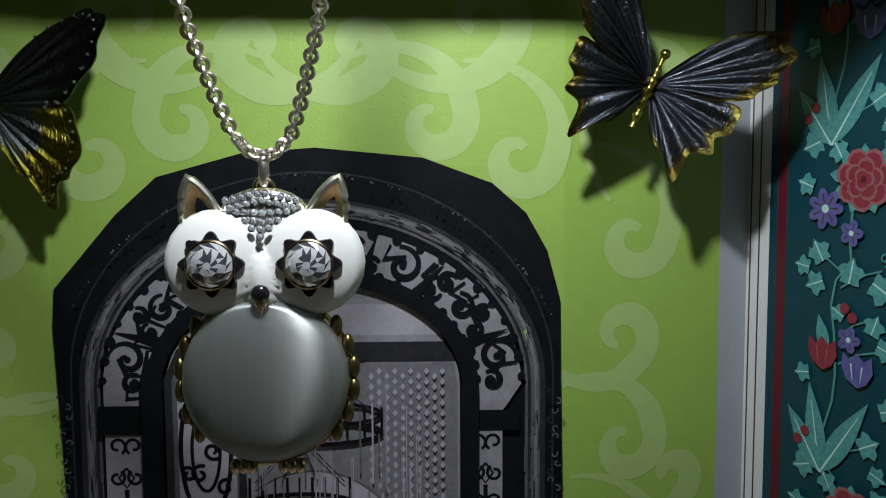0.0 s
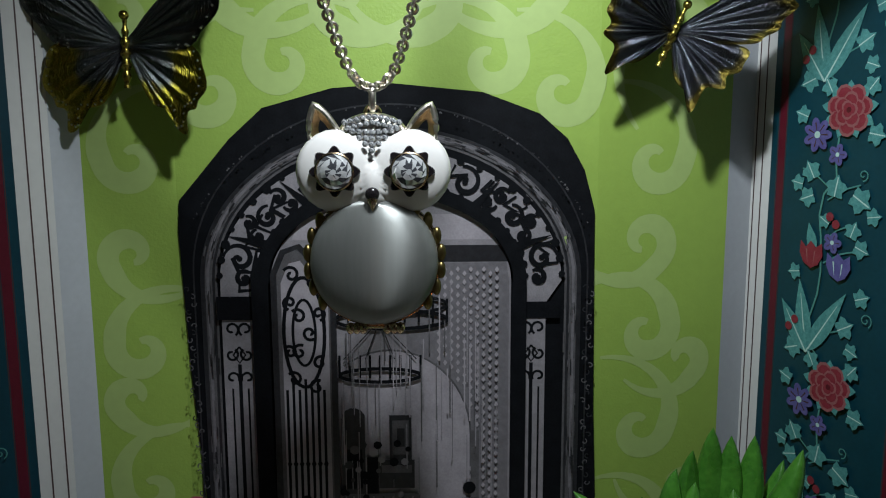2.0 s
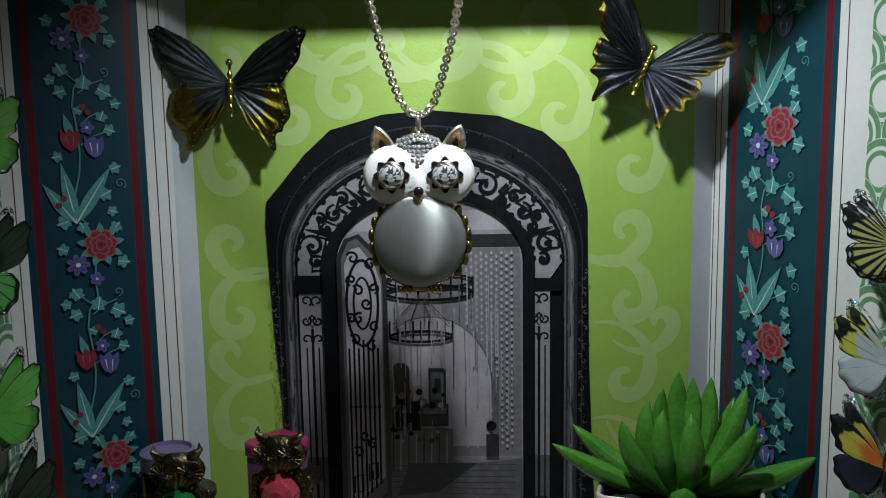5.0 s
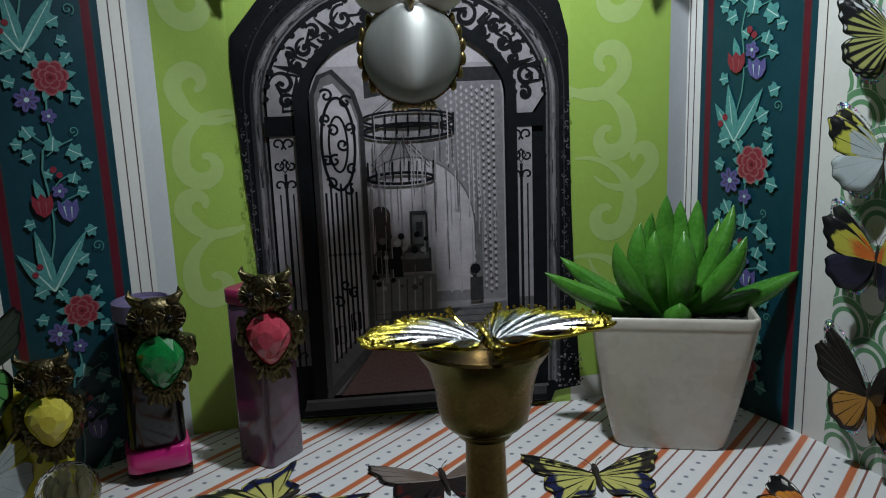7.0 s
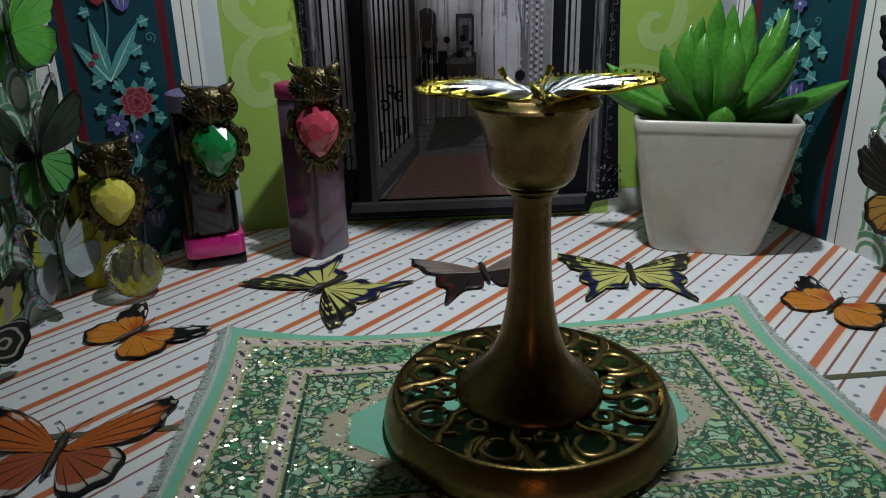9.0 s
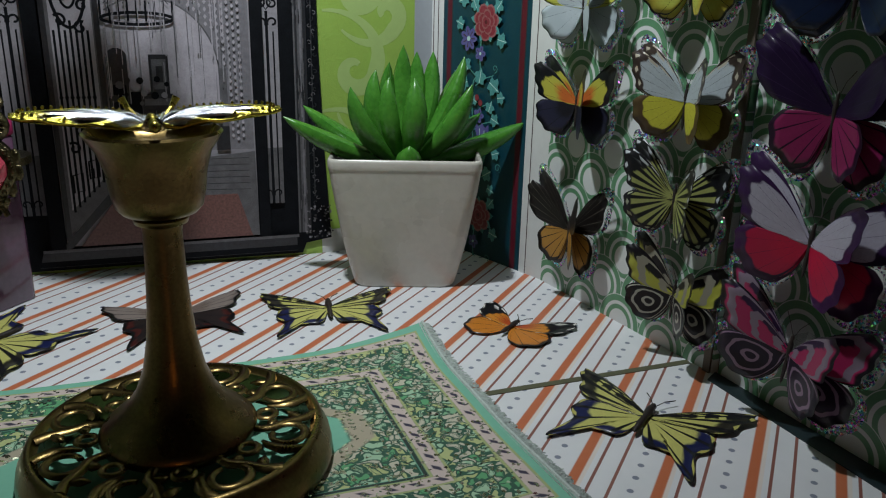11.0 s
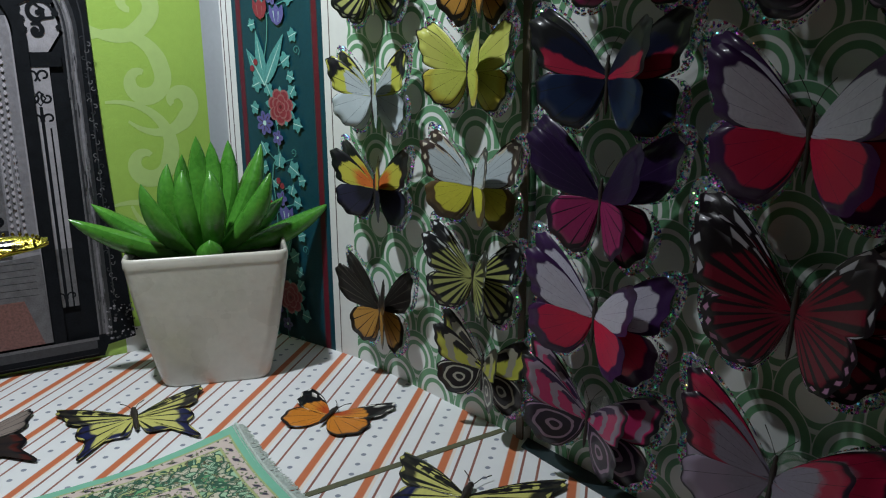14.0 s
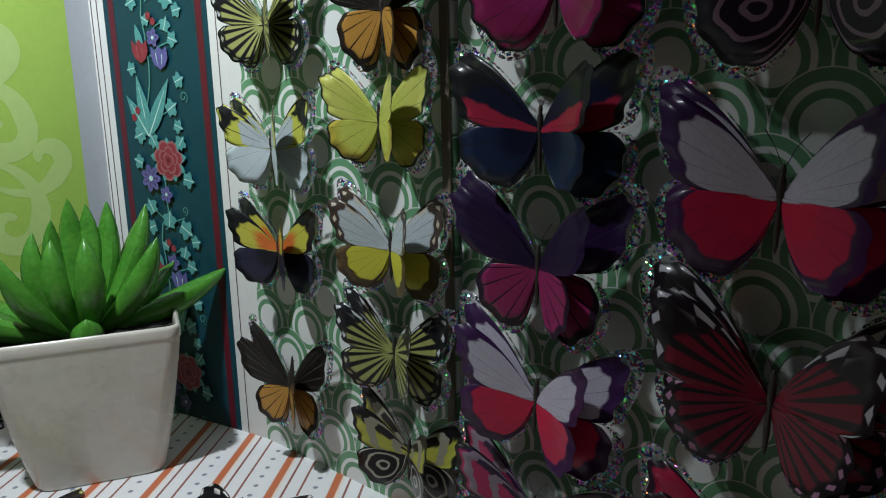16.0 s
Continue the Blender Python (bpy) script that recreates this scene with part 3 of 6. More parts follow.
# the hall seen through the gate
pr.poly([(AX - 0.0430, 0.013)] + arc(0.0425, 0.147, 0.0305) + [(AX + 0.0425, 0.013)], 3)
pr.poly([(0.006, 0.148), (0.006, 0.1600), (AX + 0.0405, 0.1600), (AX + 0.0420, 0.1540), (0.040, 0.1540)], 1)
pr.poly([(-0.006, 0.171), (0.055, 0.171), (0.062, 0.162), (-0.010, 0.162)], 4)
pr.poly([(0.0300, 0.055), (0.0300, 0.1538), (AX + 0.0408, 0.1538), (AX + 0.0418, 0.147), (AX + 0.0418, 0.055)], 6)
pr.poly([(0.0055, 0.060), (0.0055, 0.118)] + arc(0.0290, 0.090, 0.0320, 110, 0, 16, cx=0.0240) + [(0.053, 0.060)], 4)
pr.ribbon(arc(0.0290, 0.090, 0.0320, 125, 0, 18, cx=0.0240) + [(0.0530, 0.060)], 0.0007, 2)
rnd = random.Random(4)
for i in range(11):
    for j in range(30):
        x, z = 0.0415 + i * 0.0023, 0.060 + j * 0.0031 + (i % 2) * 0.0015
        if (x - 0.024) ** 2 / 0.030 ** 2 + (z - 0.09) ** 2 / 0.033 ** 2 > 1.05 and x < AX + 0.0395 and z < 0.1515:
            pr.poly([(x - 0.00075, z), (x, z + 0.0011), (x + 0.00075, z), (x, z - 0.0011)], 4)
for x0, z0, x1, z1, slot in ((0.0060, 0.064, 0.0150, 0.097, 1), (0.0150, 0.064, 0.0195, 0.082, 0), (0.0075, 0.070, 0.0135, 0.085, 0), (0.0235, 0.081, 0.0315, 0.098, 1), (0.0245, 0.083, 0.0305, 0.096, 2), (0.0262, 0.0860, 0.0290, 0.0930, 1),
                             (0.0195, 0.070, 0.0325, 0.081, 1), (0.0205, 0.076, 0.0315, 0.079, 2), (0.0530, 0.060, 0.0560, 0.092, 2),
                             (0.0500, 0.055, 0.0560, 0.066, 1), (0.0040, 0.040, 0.0345, 0.068, 2)):
    pr.poly([(x0, z0), (x1, z0), (x1, z1), (x0, z1)], slot)
for i in range(8):
    x = 0.006 + i * 0.0036
    pr.ribbon([(x, 0.042), (x + 0.0006, 0.067)], 0.0007, 3 if i % 2 else 1)
pr.disc(0.0105, 0.0965, 0.0044, 1)
pr.disc(0.0175, 0.084, 0.0018, 4)
pr.disc(0.0525, 0.070, 0.0024, 0)
pr.poly([(0.0030, 0.013), (0.0030, 0.048), (AX + 0.0420, 0.054), (AX + 0.0425, 0.013)], 2)
pr.poly([(-0.012, 0.013), (0.004, 0.034), (0.058, 0.034), (0.064, 0.013)], 5)
pr.poly([(0.008, 0.036), (0.0275, 0.038), (0.046, 0.052), (0.014, 0.052)], 1)
for i in range(6):
    pr.ribbon([(0.004, 0.038 + i * 0.0026), (0.064, 0.036 + i * 0.0030)], 0.0003, 1)
for cx, cz, rx in ((0.0245, 0.1335, 0.0200), (0.0205, 0.1130, 0.0145)):
    pr.ribbon([(cx + rx * math.cos(2 * math.pi * i / 32), cz + rx * 0.17 * math.sin(2 * math.pi * i / 32)) for i in range(33)], 0.0013, 0)
    if rx > 0.018:
        pr.ribbon([(cx + rx * math.cos(2 * math.pi * i / 32), cz + 0.0055 + rx * 0.17 * math.sin(2 * math.pi * i / 32)) for i in range(33)], 0.0011, 0)
    for i in range(9):
        x = cx - rx + 2 * rx * i / 8
        pr.ribbon([(x, cz - 0.001), (x, cz + 0.0075)], 0.0008, 0)
    for q in (-1, -0.4, 0.4, 1):
        pr.ribbon([(cx + q * rx * 0.9, cz + 0.006), (cx + q * 0.002, cz + 0.018)], 0.0004, 1)
for i in range(70):
    x = 0.006 + rnd.random() * 0.057
    z0 = 0.062 + rnd.random() * 0.06
    pr.ribbon([(x, z0), (x, z0 + 0.01 + rnd.random() * 0.022)], 0.0002 + 0.0003 * rnd.random(), rnd.choice((2, 3, 3, 4)))
for i in range(26):
    x, z = 0.006 + rnd.random() * 0.026, 0.062 + rnd.random() * 0.028
    pr.disc(x, z, 0.0006 + 0.0012 * rnd.random(), rnd.choice((0, 0, 1, 2, 3)), 7)
# the open leaf and the jambs
pr.poly([(-0.0165, 0.018), (-0.0165, 0.150), (-0.0130, 0.158), (-0.0075, 0.160), (0.0010, 0.150), (0.0050, 0.140), (0.0050, 0.036)], 2)
pr.poly([(-0.0140, 0.030), (-0.0140, 0.147), (-0.0110, 0.154), (-0.0070, 0.155), (0.0000, 0.146), (0.0025, 0.138), (0.0025, 0.046)], 4)
pr.ribbon([(-0.0165, 0.016), (-0.0165, 0.150), (-0.0130, 0.158), (-0.0075, 0.160), (0.0010, 0.151), (0.0042, 0.140), (0.0042, 0.036)], 0.0022, 1)
pr.ribbon([(-0.0185, 0.012), (0.0042, 0.037)], 0.0035, 1)
for i in range(7):
    x = -0.0128 + i * 0.0022
    pr.ribbon([(x, 0.030 + (x + 0.012)), (x, 0.108 + 0.004 * (i % 2))], 0.0010, 0)
    pr.disc(x, 0.080, 0.0009, 0, 7)
# oval of scrolls at the head of the leaf
for rx, rz, w in ((0.0072, 0.0200, 0.0013), (0.0040, 0.0120, 0.0010)):
    pr.ribbon([(-0.0062 + rx * math.cos(2 * math.pi * q / 30), 0.1290 + rz * math.sin(2 * math.pi * q / 30)) for q in range(31)], w, 0)
for x, z, r, a0, t in ((-0.0102, 0.150, 0.0030, 90, 420), (-0.0022, 0.147, 0.0030, 90, -420), (-0.0110, 0.140, 0.0026, 200, 420), (-0.0010, 0.136, 0.0026, -20, -420), (-0.0082, 0.135, 0.0028, 100, 400), (-0.0042, 0.129, 0.0028, 280, 400),
                       (-0.0080, 0.122, 0.0028, 100, -400), (-0.0114, 0.122, 0.0024, 90, 420), (-0.0008, 0.118, 0.0026, 90, -400), (-0.0100, 0.112, 0.0028, 100, 400), (-0.0022, 0.109, 0.0028, 100, -400),
                       (-0.0100, 0.058, 0.0028, 90, 400), (-0.0030, 0.062, 0.0028, 90, -400), (-0.0066, 0.066, 0.0024, 270, 400)):
    pr.ribbon(spiral(x, z, 0.0005, r, a0, a0 + t, 26), 0.0011, 0)
for x, z in ((-0.0100, 0.042), (-0.0030, 0.048)):
    pr.ribbon([(x - 0.0020, z - 0.004), (x - 0.0020, z + 0.004), (x + 0.0020, z + 0.005), (x + 0.0020, z - 0.003), (x - 0.0004, z - 0.0035), (x - 0.0004, z + 0.001)], 0.0008, 0)
pr.ribbon([(-0.0215, 0.012), (-0.0215, 0.150), (-0.0195, 0.158)], 0.0058, 0)
for z0, z1 in ((0.145, 0.158), (0.128, 0.143), (0.112, 0.121), (0.094, 0.105), (0.074, 0.086), (0.050, 0.063), (0.028, 0.040)):
    pr.ribbon([(-0.0212, z0), (-0.0210, z1)], 0.0011, 4)
arch_line(0.0455, 0.147, 0.0330, 0.012, 0.0048, 0)
# step and plinths
pr.poly([(-0.030, 0.004), (0.085, 0.004), (0.085, 0.011), (-0.028, 0.011)], 1)
pr.ribbon([(-0.028, 0.0115), (0.086, 0.0115)], 0.0014, 2)
pr.ribbon([(-0.030, 0.0055), (0.086, 0.0055)], 0.0026, 0)
for i in range(60):
    x, z = 0.0895 + rnd.random() * 0.013, 0.010 + rnd.random() * 0.016
    pr.disc(x, z, 0.0003 + rnd.random() * 0.0004, rnd.choice((1, 2, 3)), 6)
for i in range(46):
    z = 0.028 + i * 0.0026
    for x in (0.0945 + 0.0012 * math.sin(i * 1.9), -0.0455 - 0.0012 * math.sin(i * 1.7) + max(0, (0.11 - z)) * 0.04):
        pr.ribbon(spiral(x, z, 0.0003, 0.0012, i * 70, i * 70 + 260, 8), 0.0004, 2 if i % 3 else 1)
for i in range(90):
    a = radians(20 + 140 * rnd.random())
    pr.disc(AX + 0.0735 * math.cos(a), 0.147 + 0.0625 * math.sin(a) - 0.002 + 0.001 * rnd.random(), 0.0002 + 0.0002 * rnd.random(), rnd.choice((1, 1, 2)), 6)
part("gate_print", pr.bm, PH, arch, "printed ironwork, chandeliers and hall in greys", smooth=False)

# ---- butterflies ----


def wing_mat(name, base, edge=(0.01, 0.01, 0.012), mid=None, split=0.5, blend=0.12, by="v", border=0.84, veins=7, vein=0.10, tip=None, spots=None, rough=0.35, bars=None, lead=0.0, rings=None):
    """Printed wing: base colour, a second colour beyond split along u or v, dark veins, a dark margin with pale spots, a dark tip."""
    m = bpy.data.materials.new(name)
    g = Graph(m)
    c, u, v, _ = g.coords("UV")
    grain = g.noise(c, 9, 4)
    wob = g.math("MULTIPLY", g.math("SUBTRACT", grain, 0.5), 0.16)
    col = g.mix(g.noise(c, 22, 3), tuple(x * 0.82 for x in base), tuple(min(1, x * 1.15) for x in base))
    key = g.math("ADD", v if by == "v" else u, wob)
    if mid:
        col = g.mix(g.step(key, split - blend, split + blend), col, mid)
    if bars:
        d = g.math("ABSOLUTE", g.math("SUBTRACT", g.math("FRACT", g.math("MULTIPLY", g.math("ADD", v, g.math("MULTIPLY", wob, 0.6)), bars[0])), 0.5))
        col = g.mix(g.math("SUBTRACT", 1.0, g.step(d, 0.16, 0.20)), col, bars[1])
    if rings:
        du, dv = g.math("MULTIPLY", g.math("SUBTRACT", u, 0.52), 1.5), g.math("SUBTRACT", v, 0.56)
        rr = g.math("ADD", g.math("SQRT", g.math("ADD", g.math("MULTIPLY", du, du), g.math("MULTIPLY", dv, dv))), g.math("MULTIPLY", wob, 0.25))
        d = g.math("ABSOLUTE", g.math("SUBTRACT", g.math("FRACT", g.math("MULTIPLY", rr, rings[0])), 0.5))
        col = g.mix(g.math("SUBTRACT", 1.0, g.step(d, 0.10, 0.16)), col, rings[1])
    cell = g.math("ABSOLUTE", g.math("SUBTRACT", g.math("FRACT", g.math("MULTIPLY", u, float(veins))), 0.5))
    line = g.step(cell, 0.5 - vein * 1.25, 0.5 - vein * 0.7)
    col = g.mix(g.math("MULTIPLY", line, g.step(v, 0.12, 0.3)), col, edge)
    if lead:
        gap = g.step(g.math("ABSOLUTE", g.math("SUBTRACT", g.math("FRACT", g.math("MULTIPLY", v, 5.0)), 0.5)), 0.14, 0.20)
        near = g.math("SUBTRACT", 1.0, g.step(g.math("ADD", u, wob), lead - 0.03, lead + 0.03))
        col = g.mix(g.math("MULTIPLY", near, g.math("MAXIMUM", gap, g.math("SUBTRACT", 1.0, g.step(v, 0.32, 0.36)))), col, edge)
    if tip:
        t = g.step(g.math("ADD", g.math("SUBTRACT", v, g.math("MULTIPLY", g.math("MAXIMUM", g.math("SUBTRACT", u, 0.45), 0.0), 1.3)), wob), tip - 0.03, tip + 0.03)
        col = g.mix(t, col, edge)
    rim = g.math("MAXIMUM", g.step(g.math("ADD", v, g.math("MULTIPLY", wob, 0.5)), border - 0.02, border + 0.02), g.math("SUBTRACT", 1.0, g.step(u, 0.02, 0.05)))
    col = g.mix(rim, col, edge)
    if spots:
        for at, size in ((border + (1 - border) * 0.5, 0.30), (0.75, 0.40) if tip else (2.0, 0.1)):
            dv = g.math("MULTIPLY", g.math("SUBTRACT", v, at), 9.0 if at > border else 3.6)
            r = g.math("SQRT", g.math("ADD", g.math("MULTIPLY", dv, dv), g.math("MULTIPLY", g.math("SUBTRACT", 0.5, cell), g.math("SUBTRACT", 0.5, cell))))
            dot = g.math("SUBTRACT", 1.0, g.step(g.math("ADD", g.math("ABSOLUTE", dv), g.math("SUBTRACT", 0.5, g.math("SUBTRACT", 0.5, cell))), size - 0.06, size + 0.06))
            if at < border:
                dot = g.math("MULTIPLY", dot, g.math("SUBTRACT", 1.0, g.step(u, 0.30, 0.45)))
            col = g.mix(dot, col, spots)
    g.l.new(col, g.p.inputs["Base Color"])
    g.p.inputs["Roughness"].default_value = rough
    g.p.inputs["Specular IOR Level"].default_value = 0.20
    g.p.inputs["Coat Weight"].default_value = 0.15
    g.p.inputs["Coat Roughness"].default_value = 0.12
    return m


def smooth_line(pts, n=5):
    """Catmull-Rom through points."""
    out = []
    P = [pts[0]] + list(pts) + [pts[-1]]
    for i in range(1, len(P) - 2):
        for k in range(n):
            t = k / n
            out.append(tuple(0.5 * (2 * P[i][j] + (P[i + 1][j] - P[i - 1][j]) * t + (2 * P[i - 1][j] - 5 * P[i][j] + 4 * P[i + 1][j] - P[i + 2][j]) * t * t
                                    + (3 * P[i][j] - P[i - 1][j] - 3 * P[i + 1][j] + P[i + 2][j]) * t ** 3) for j in (0, 1)))
    out.append(tuple(pts[-1]))
    return out


# margins of right-hand wings, for a forewing one unit long: from the leading edge round to the trailing edge
FORE = {"round": [(0.12, 0.12), (0.40, 0.50), (0.72, 0.78), (0.93, 0.84), (1.0, 0.68), (0.95, 0.42), (0.86, 0.20), (0.62, 0.06), (0.30, -0.02), (0.08, -0.03)],
        "long": [(0.10, 0.13), (0.36, 0.50), (0.68, 0.78), (0.90, 0.86), (1.00, 0.76), (0.96, 0.50), (0.88, 0.24), (0.66, 0.08), (0.34, 0.00), (0.08, -0.03)],
        "swallow": [(0.10, 0.12), (0.42, 0.40), (0.78, 0.62), (1.02, 0.70), (1.04, 0.58), (0.94, 0.34), (0.84, 0.10), (0.60, 0.02), (0.30, -0.02), (0.08, -0.04)],
        "cast": [(0.10, 0.12), (0.30, 0.46), (0.58, 0.74), (0.88, 0.82), (1.04, 0.70), (1.00, 0.48), (0.93, 0.30), (0.78, 0.15), (0.50, 0.05), (0.10, -0.02)]}
FORE["dish"] = [(0.10, 0.05), (0.45, 0.12), (0.85, 0.16), (1.04, 0.12), (1.06, -0.02), (0.98, -0.22), (0.84, -0.42), (0.62, -0.52), (0.34, -0.44), (0.08, -0.08)]
HIND = {"round": [(0.08, 0.0), (0.40, 0.02), (0.76, 0.06), (0.86, -0.16), (0.82, -0.42), (0.62, -0.62), (0.38, -0.66), (0.18, -0.50), (0.05, -0.22), (0.03, -0.10)],
        "long": [(0.08, 0.0), (0.36, 0.00), (0.60, -0.04), (0.70, -0.24), (0.66, -0.48), (0.50, -0.66), (0.32, -0.74), (0.16, -0.60), (0.05, -0.24), (0.03, -0.10)],
        "swallow": [(0.08, 0.0), (0.40, 0.00), (0.72, 0.00), (0.80, -0.20), (0.74, -0.40), (0.68, -0.56), (0.80, -0.92), (0.72, -0.96), (0.56, -0.62), (0.34, -0.58), (0.12, -0.52), (0.04, -0.14)],
        "cast": [(0.08, 0.0), (0.46, 0.06), (0.80, 0.10), (0.84, -0.10), (0.74, -0.22), (0.74, -0.36), (0.58, -0.46), (0.52, -0.74), (0.40, -0.54), (0.26, -0.50), (0.12, -0.30), (0.04, -0.10)]}
# fuller cut-outs of the plastic butterflies, forewing and hindwing meeting in one edge
FORE["leaf"] = [(0.08, 0.10), (0.32, 0.46), (0.62, 0.78), (0.86, 0.92), (0.99, 0.86), (0.99, 0.60), (0.92, 0.34), (0.84, 0.12), (0.58, 0.01), (0.06, -0.05)]
HIND["leaf"] = [(0.06, 0.00), (0.46, -0.02), (0.78, 0.02), (0.90, -0.14), (0.88, -0.40), (0.74, -0.64), (0.54, -0.78), (0.32, -0.72), (0.14, -0.46), (0.04, -0.12)]
FORE["sail"] = [(0.08, 0.12), (0.30, 0.56), (0.56, 0.92), (0.80, 1.08), (0.97, 1.04), (1.02, 0.80), (0.98, 0.48), (0.90, 0.16), (0.56, 0.00), (0.06, -0.06)]
HIND["sail"] = [(0.06, 0.02), (0.40, 0.00), (0.78, 0.06), (0.84, -0.16), (0.80, -0.40), (0.66, -0.64), (0.46, -0.80), (0.28, -0.74), (0.13, -0.46), (0.04, -0.12)]
FORE["swept"] = [(0.08, 0.14), (0.32, 0.42), (0.62, 0.63), (0.90, 0.74), (1.03, 0.69), (0.99, 0.46), (0.84, 0.18), (0.62, -0.02), (0.35, -0.05), (0.07, -0.04)]
HIND["swept"] = [(0.08, -0.02), (0.40, -0.02), (0.68, 0.00), (0.80, -0.20), (0.79, -0.42), (0.72, -0.58), (0.63, -0.63), (0.60, -0.82), (0.52, -0.84), (0.50, -0.64), (0.34, -0.62), (0.18, -0.48), (0.05, -0.16)]
HIND["dish"] = [(0.06, -0.08), (0.40, -0.36), (0.66, -0.54), (0.66, -0.68), (0.52, -0.80), (0.36, -0.86), (0.22, -0.80), (0.10, -0.60), (0.04, -0.34), (0.02, -0.16)]


def wing(margin, size, side, rise=0.0, ridges=0, relief=0.0, scallop=0.0, thick=0.0003, rows=8, grow=0.0, wide=1.0, tall=1.0, bulge=0.03):
    """One wing as a thin solid: a fan from its root, with u round the margin and v outwards as its UV. rise: degrees that it lifts."""
    edge = smooth_line(margin, 5)
    n = len(edge)
    bm = bmesh.new()
    uv = bm.loops.layers.uv.new("UVMap")
    ca, sa = math.cos(radians(rise)), math.sin(radians(rise))
    grid = []
    for i, (x, y) in enumerate(edge):
        u = i / (n - 1)
        k = 1 + scallop * math.sin(u * math.pi * 2 * 7) * (0.2 < u < 0.9) + grow
        row = []
        for j in range(rows + 1):
            v = j / rows
            px, py = x * v * k * size * wide, (y * v * k) * size * tall
            h = relief * math.cos(u * math.pi * 2 * ridges) * math.sin(math.pi * min(1, v * 0.95)) if ridges else 0.0
            h += bulge * size * math.sin(math.pi * v)
            row.append((Vector((side * (px * ca - h * sa), py, px * sa + h * ca)), (u, v)))
        grid.append(row)
    for lay in (0, 1):
        vs = {}
        for i in range(n):
            for j in range(rows + 1):
                p = grid[i][j][0]
                if j == 0:
                    key = (0, 0)
                else:
                    key = (i, j)
                if key not in vs:
                    vs[key] = bm.verts.new(p - Vector((0, 0, thick * lay)))
        for i in range(n - 1):
            for j in range(rows):
                keys = [(i, j), (i + 1, j), (i + 1, j + 1), (i, j + 1)]
                ids = [(0, 0) if q[1] == 0 else q for q in keys]
                seen, ring, uvs = set(), [], []
                for q, w in zip(ids, keys):
                    if q not in seen:
                        seen.add(q)
                        ring.append(vs[q])
                        uvs.append(grid[w[0]][w[1]][1])
                if side * (1 if lay == 0 else -1) > 0:
                    ring, uvs = ring[::-1], uvs[::-1]
                f = bm.faces.new(ring)
                for lo, w in zip(f.loops, uvs):
                    lo[uv].uv = w
        if lay == 0:
            top = vs
        else:
            for i in range(n - 1):
                a, b = (i, rows), (i + 1, rows)
                f = bm.faces.new((top[a], top[b], vs[b], vs[a]))
                for lo, w in zip(f.loops, ((i / n, 1), (i / n, 1), (i / n, 1), (i / n, 1))):
                    lo[uv].uv = w
    return bm


def wing_part(name, bm, m, parent, label=""):
    me = bpy.data.meshes.new(name)
    bm.to_mesh(me)
    bm.free()
    me.materials.append(m)
    me.shade_smooth()
    ob = new(name, me)
    ob.parent = parent
    if label:
        ob["label"] = label
    return ob


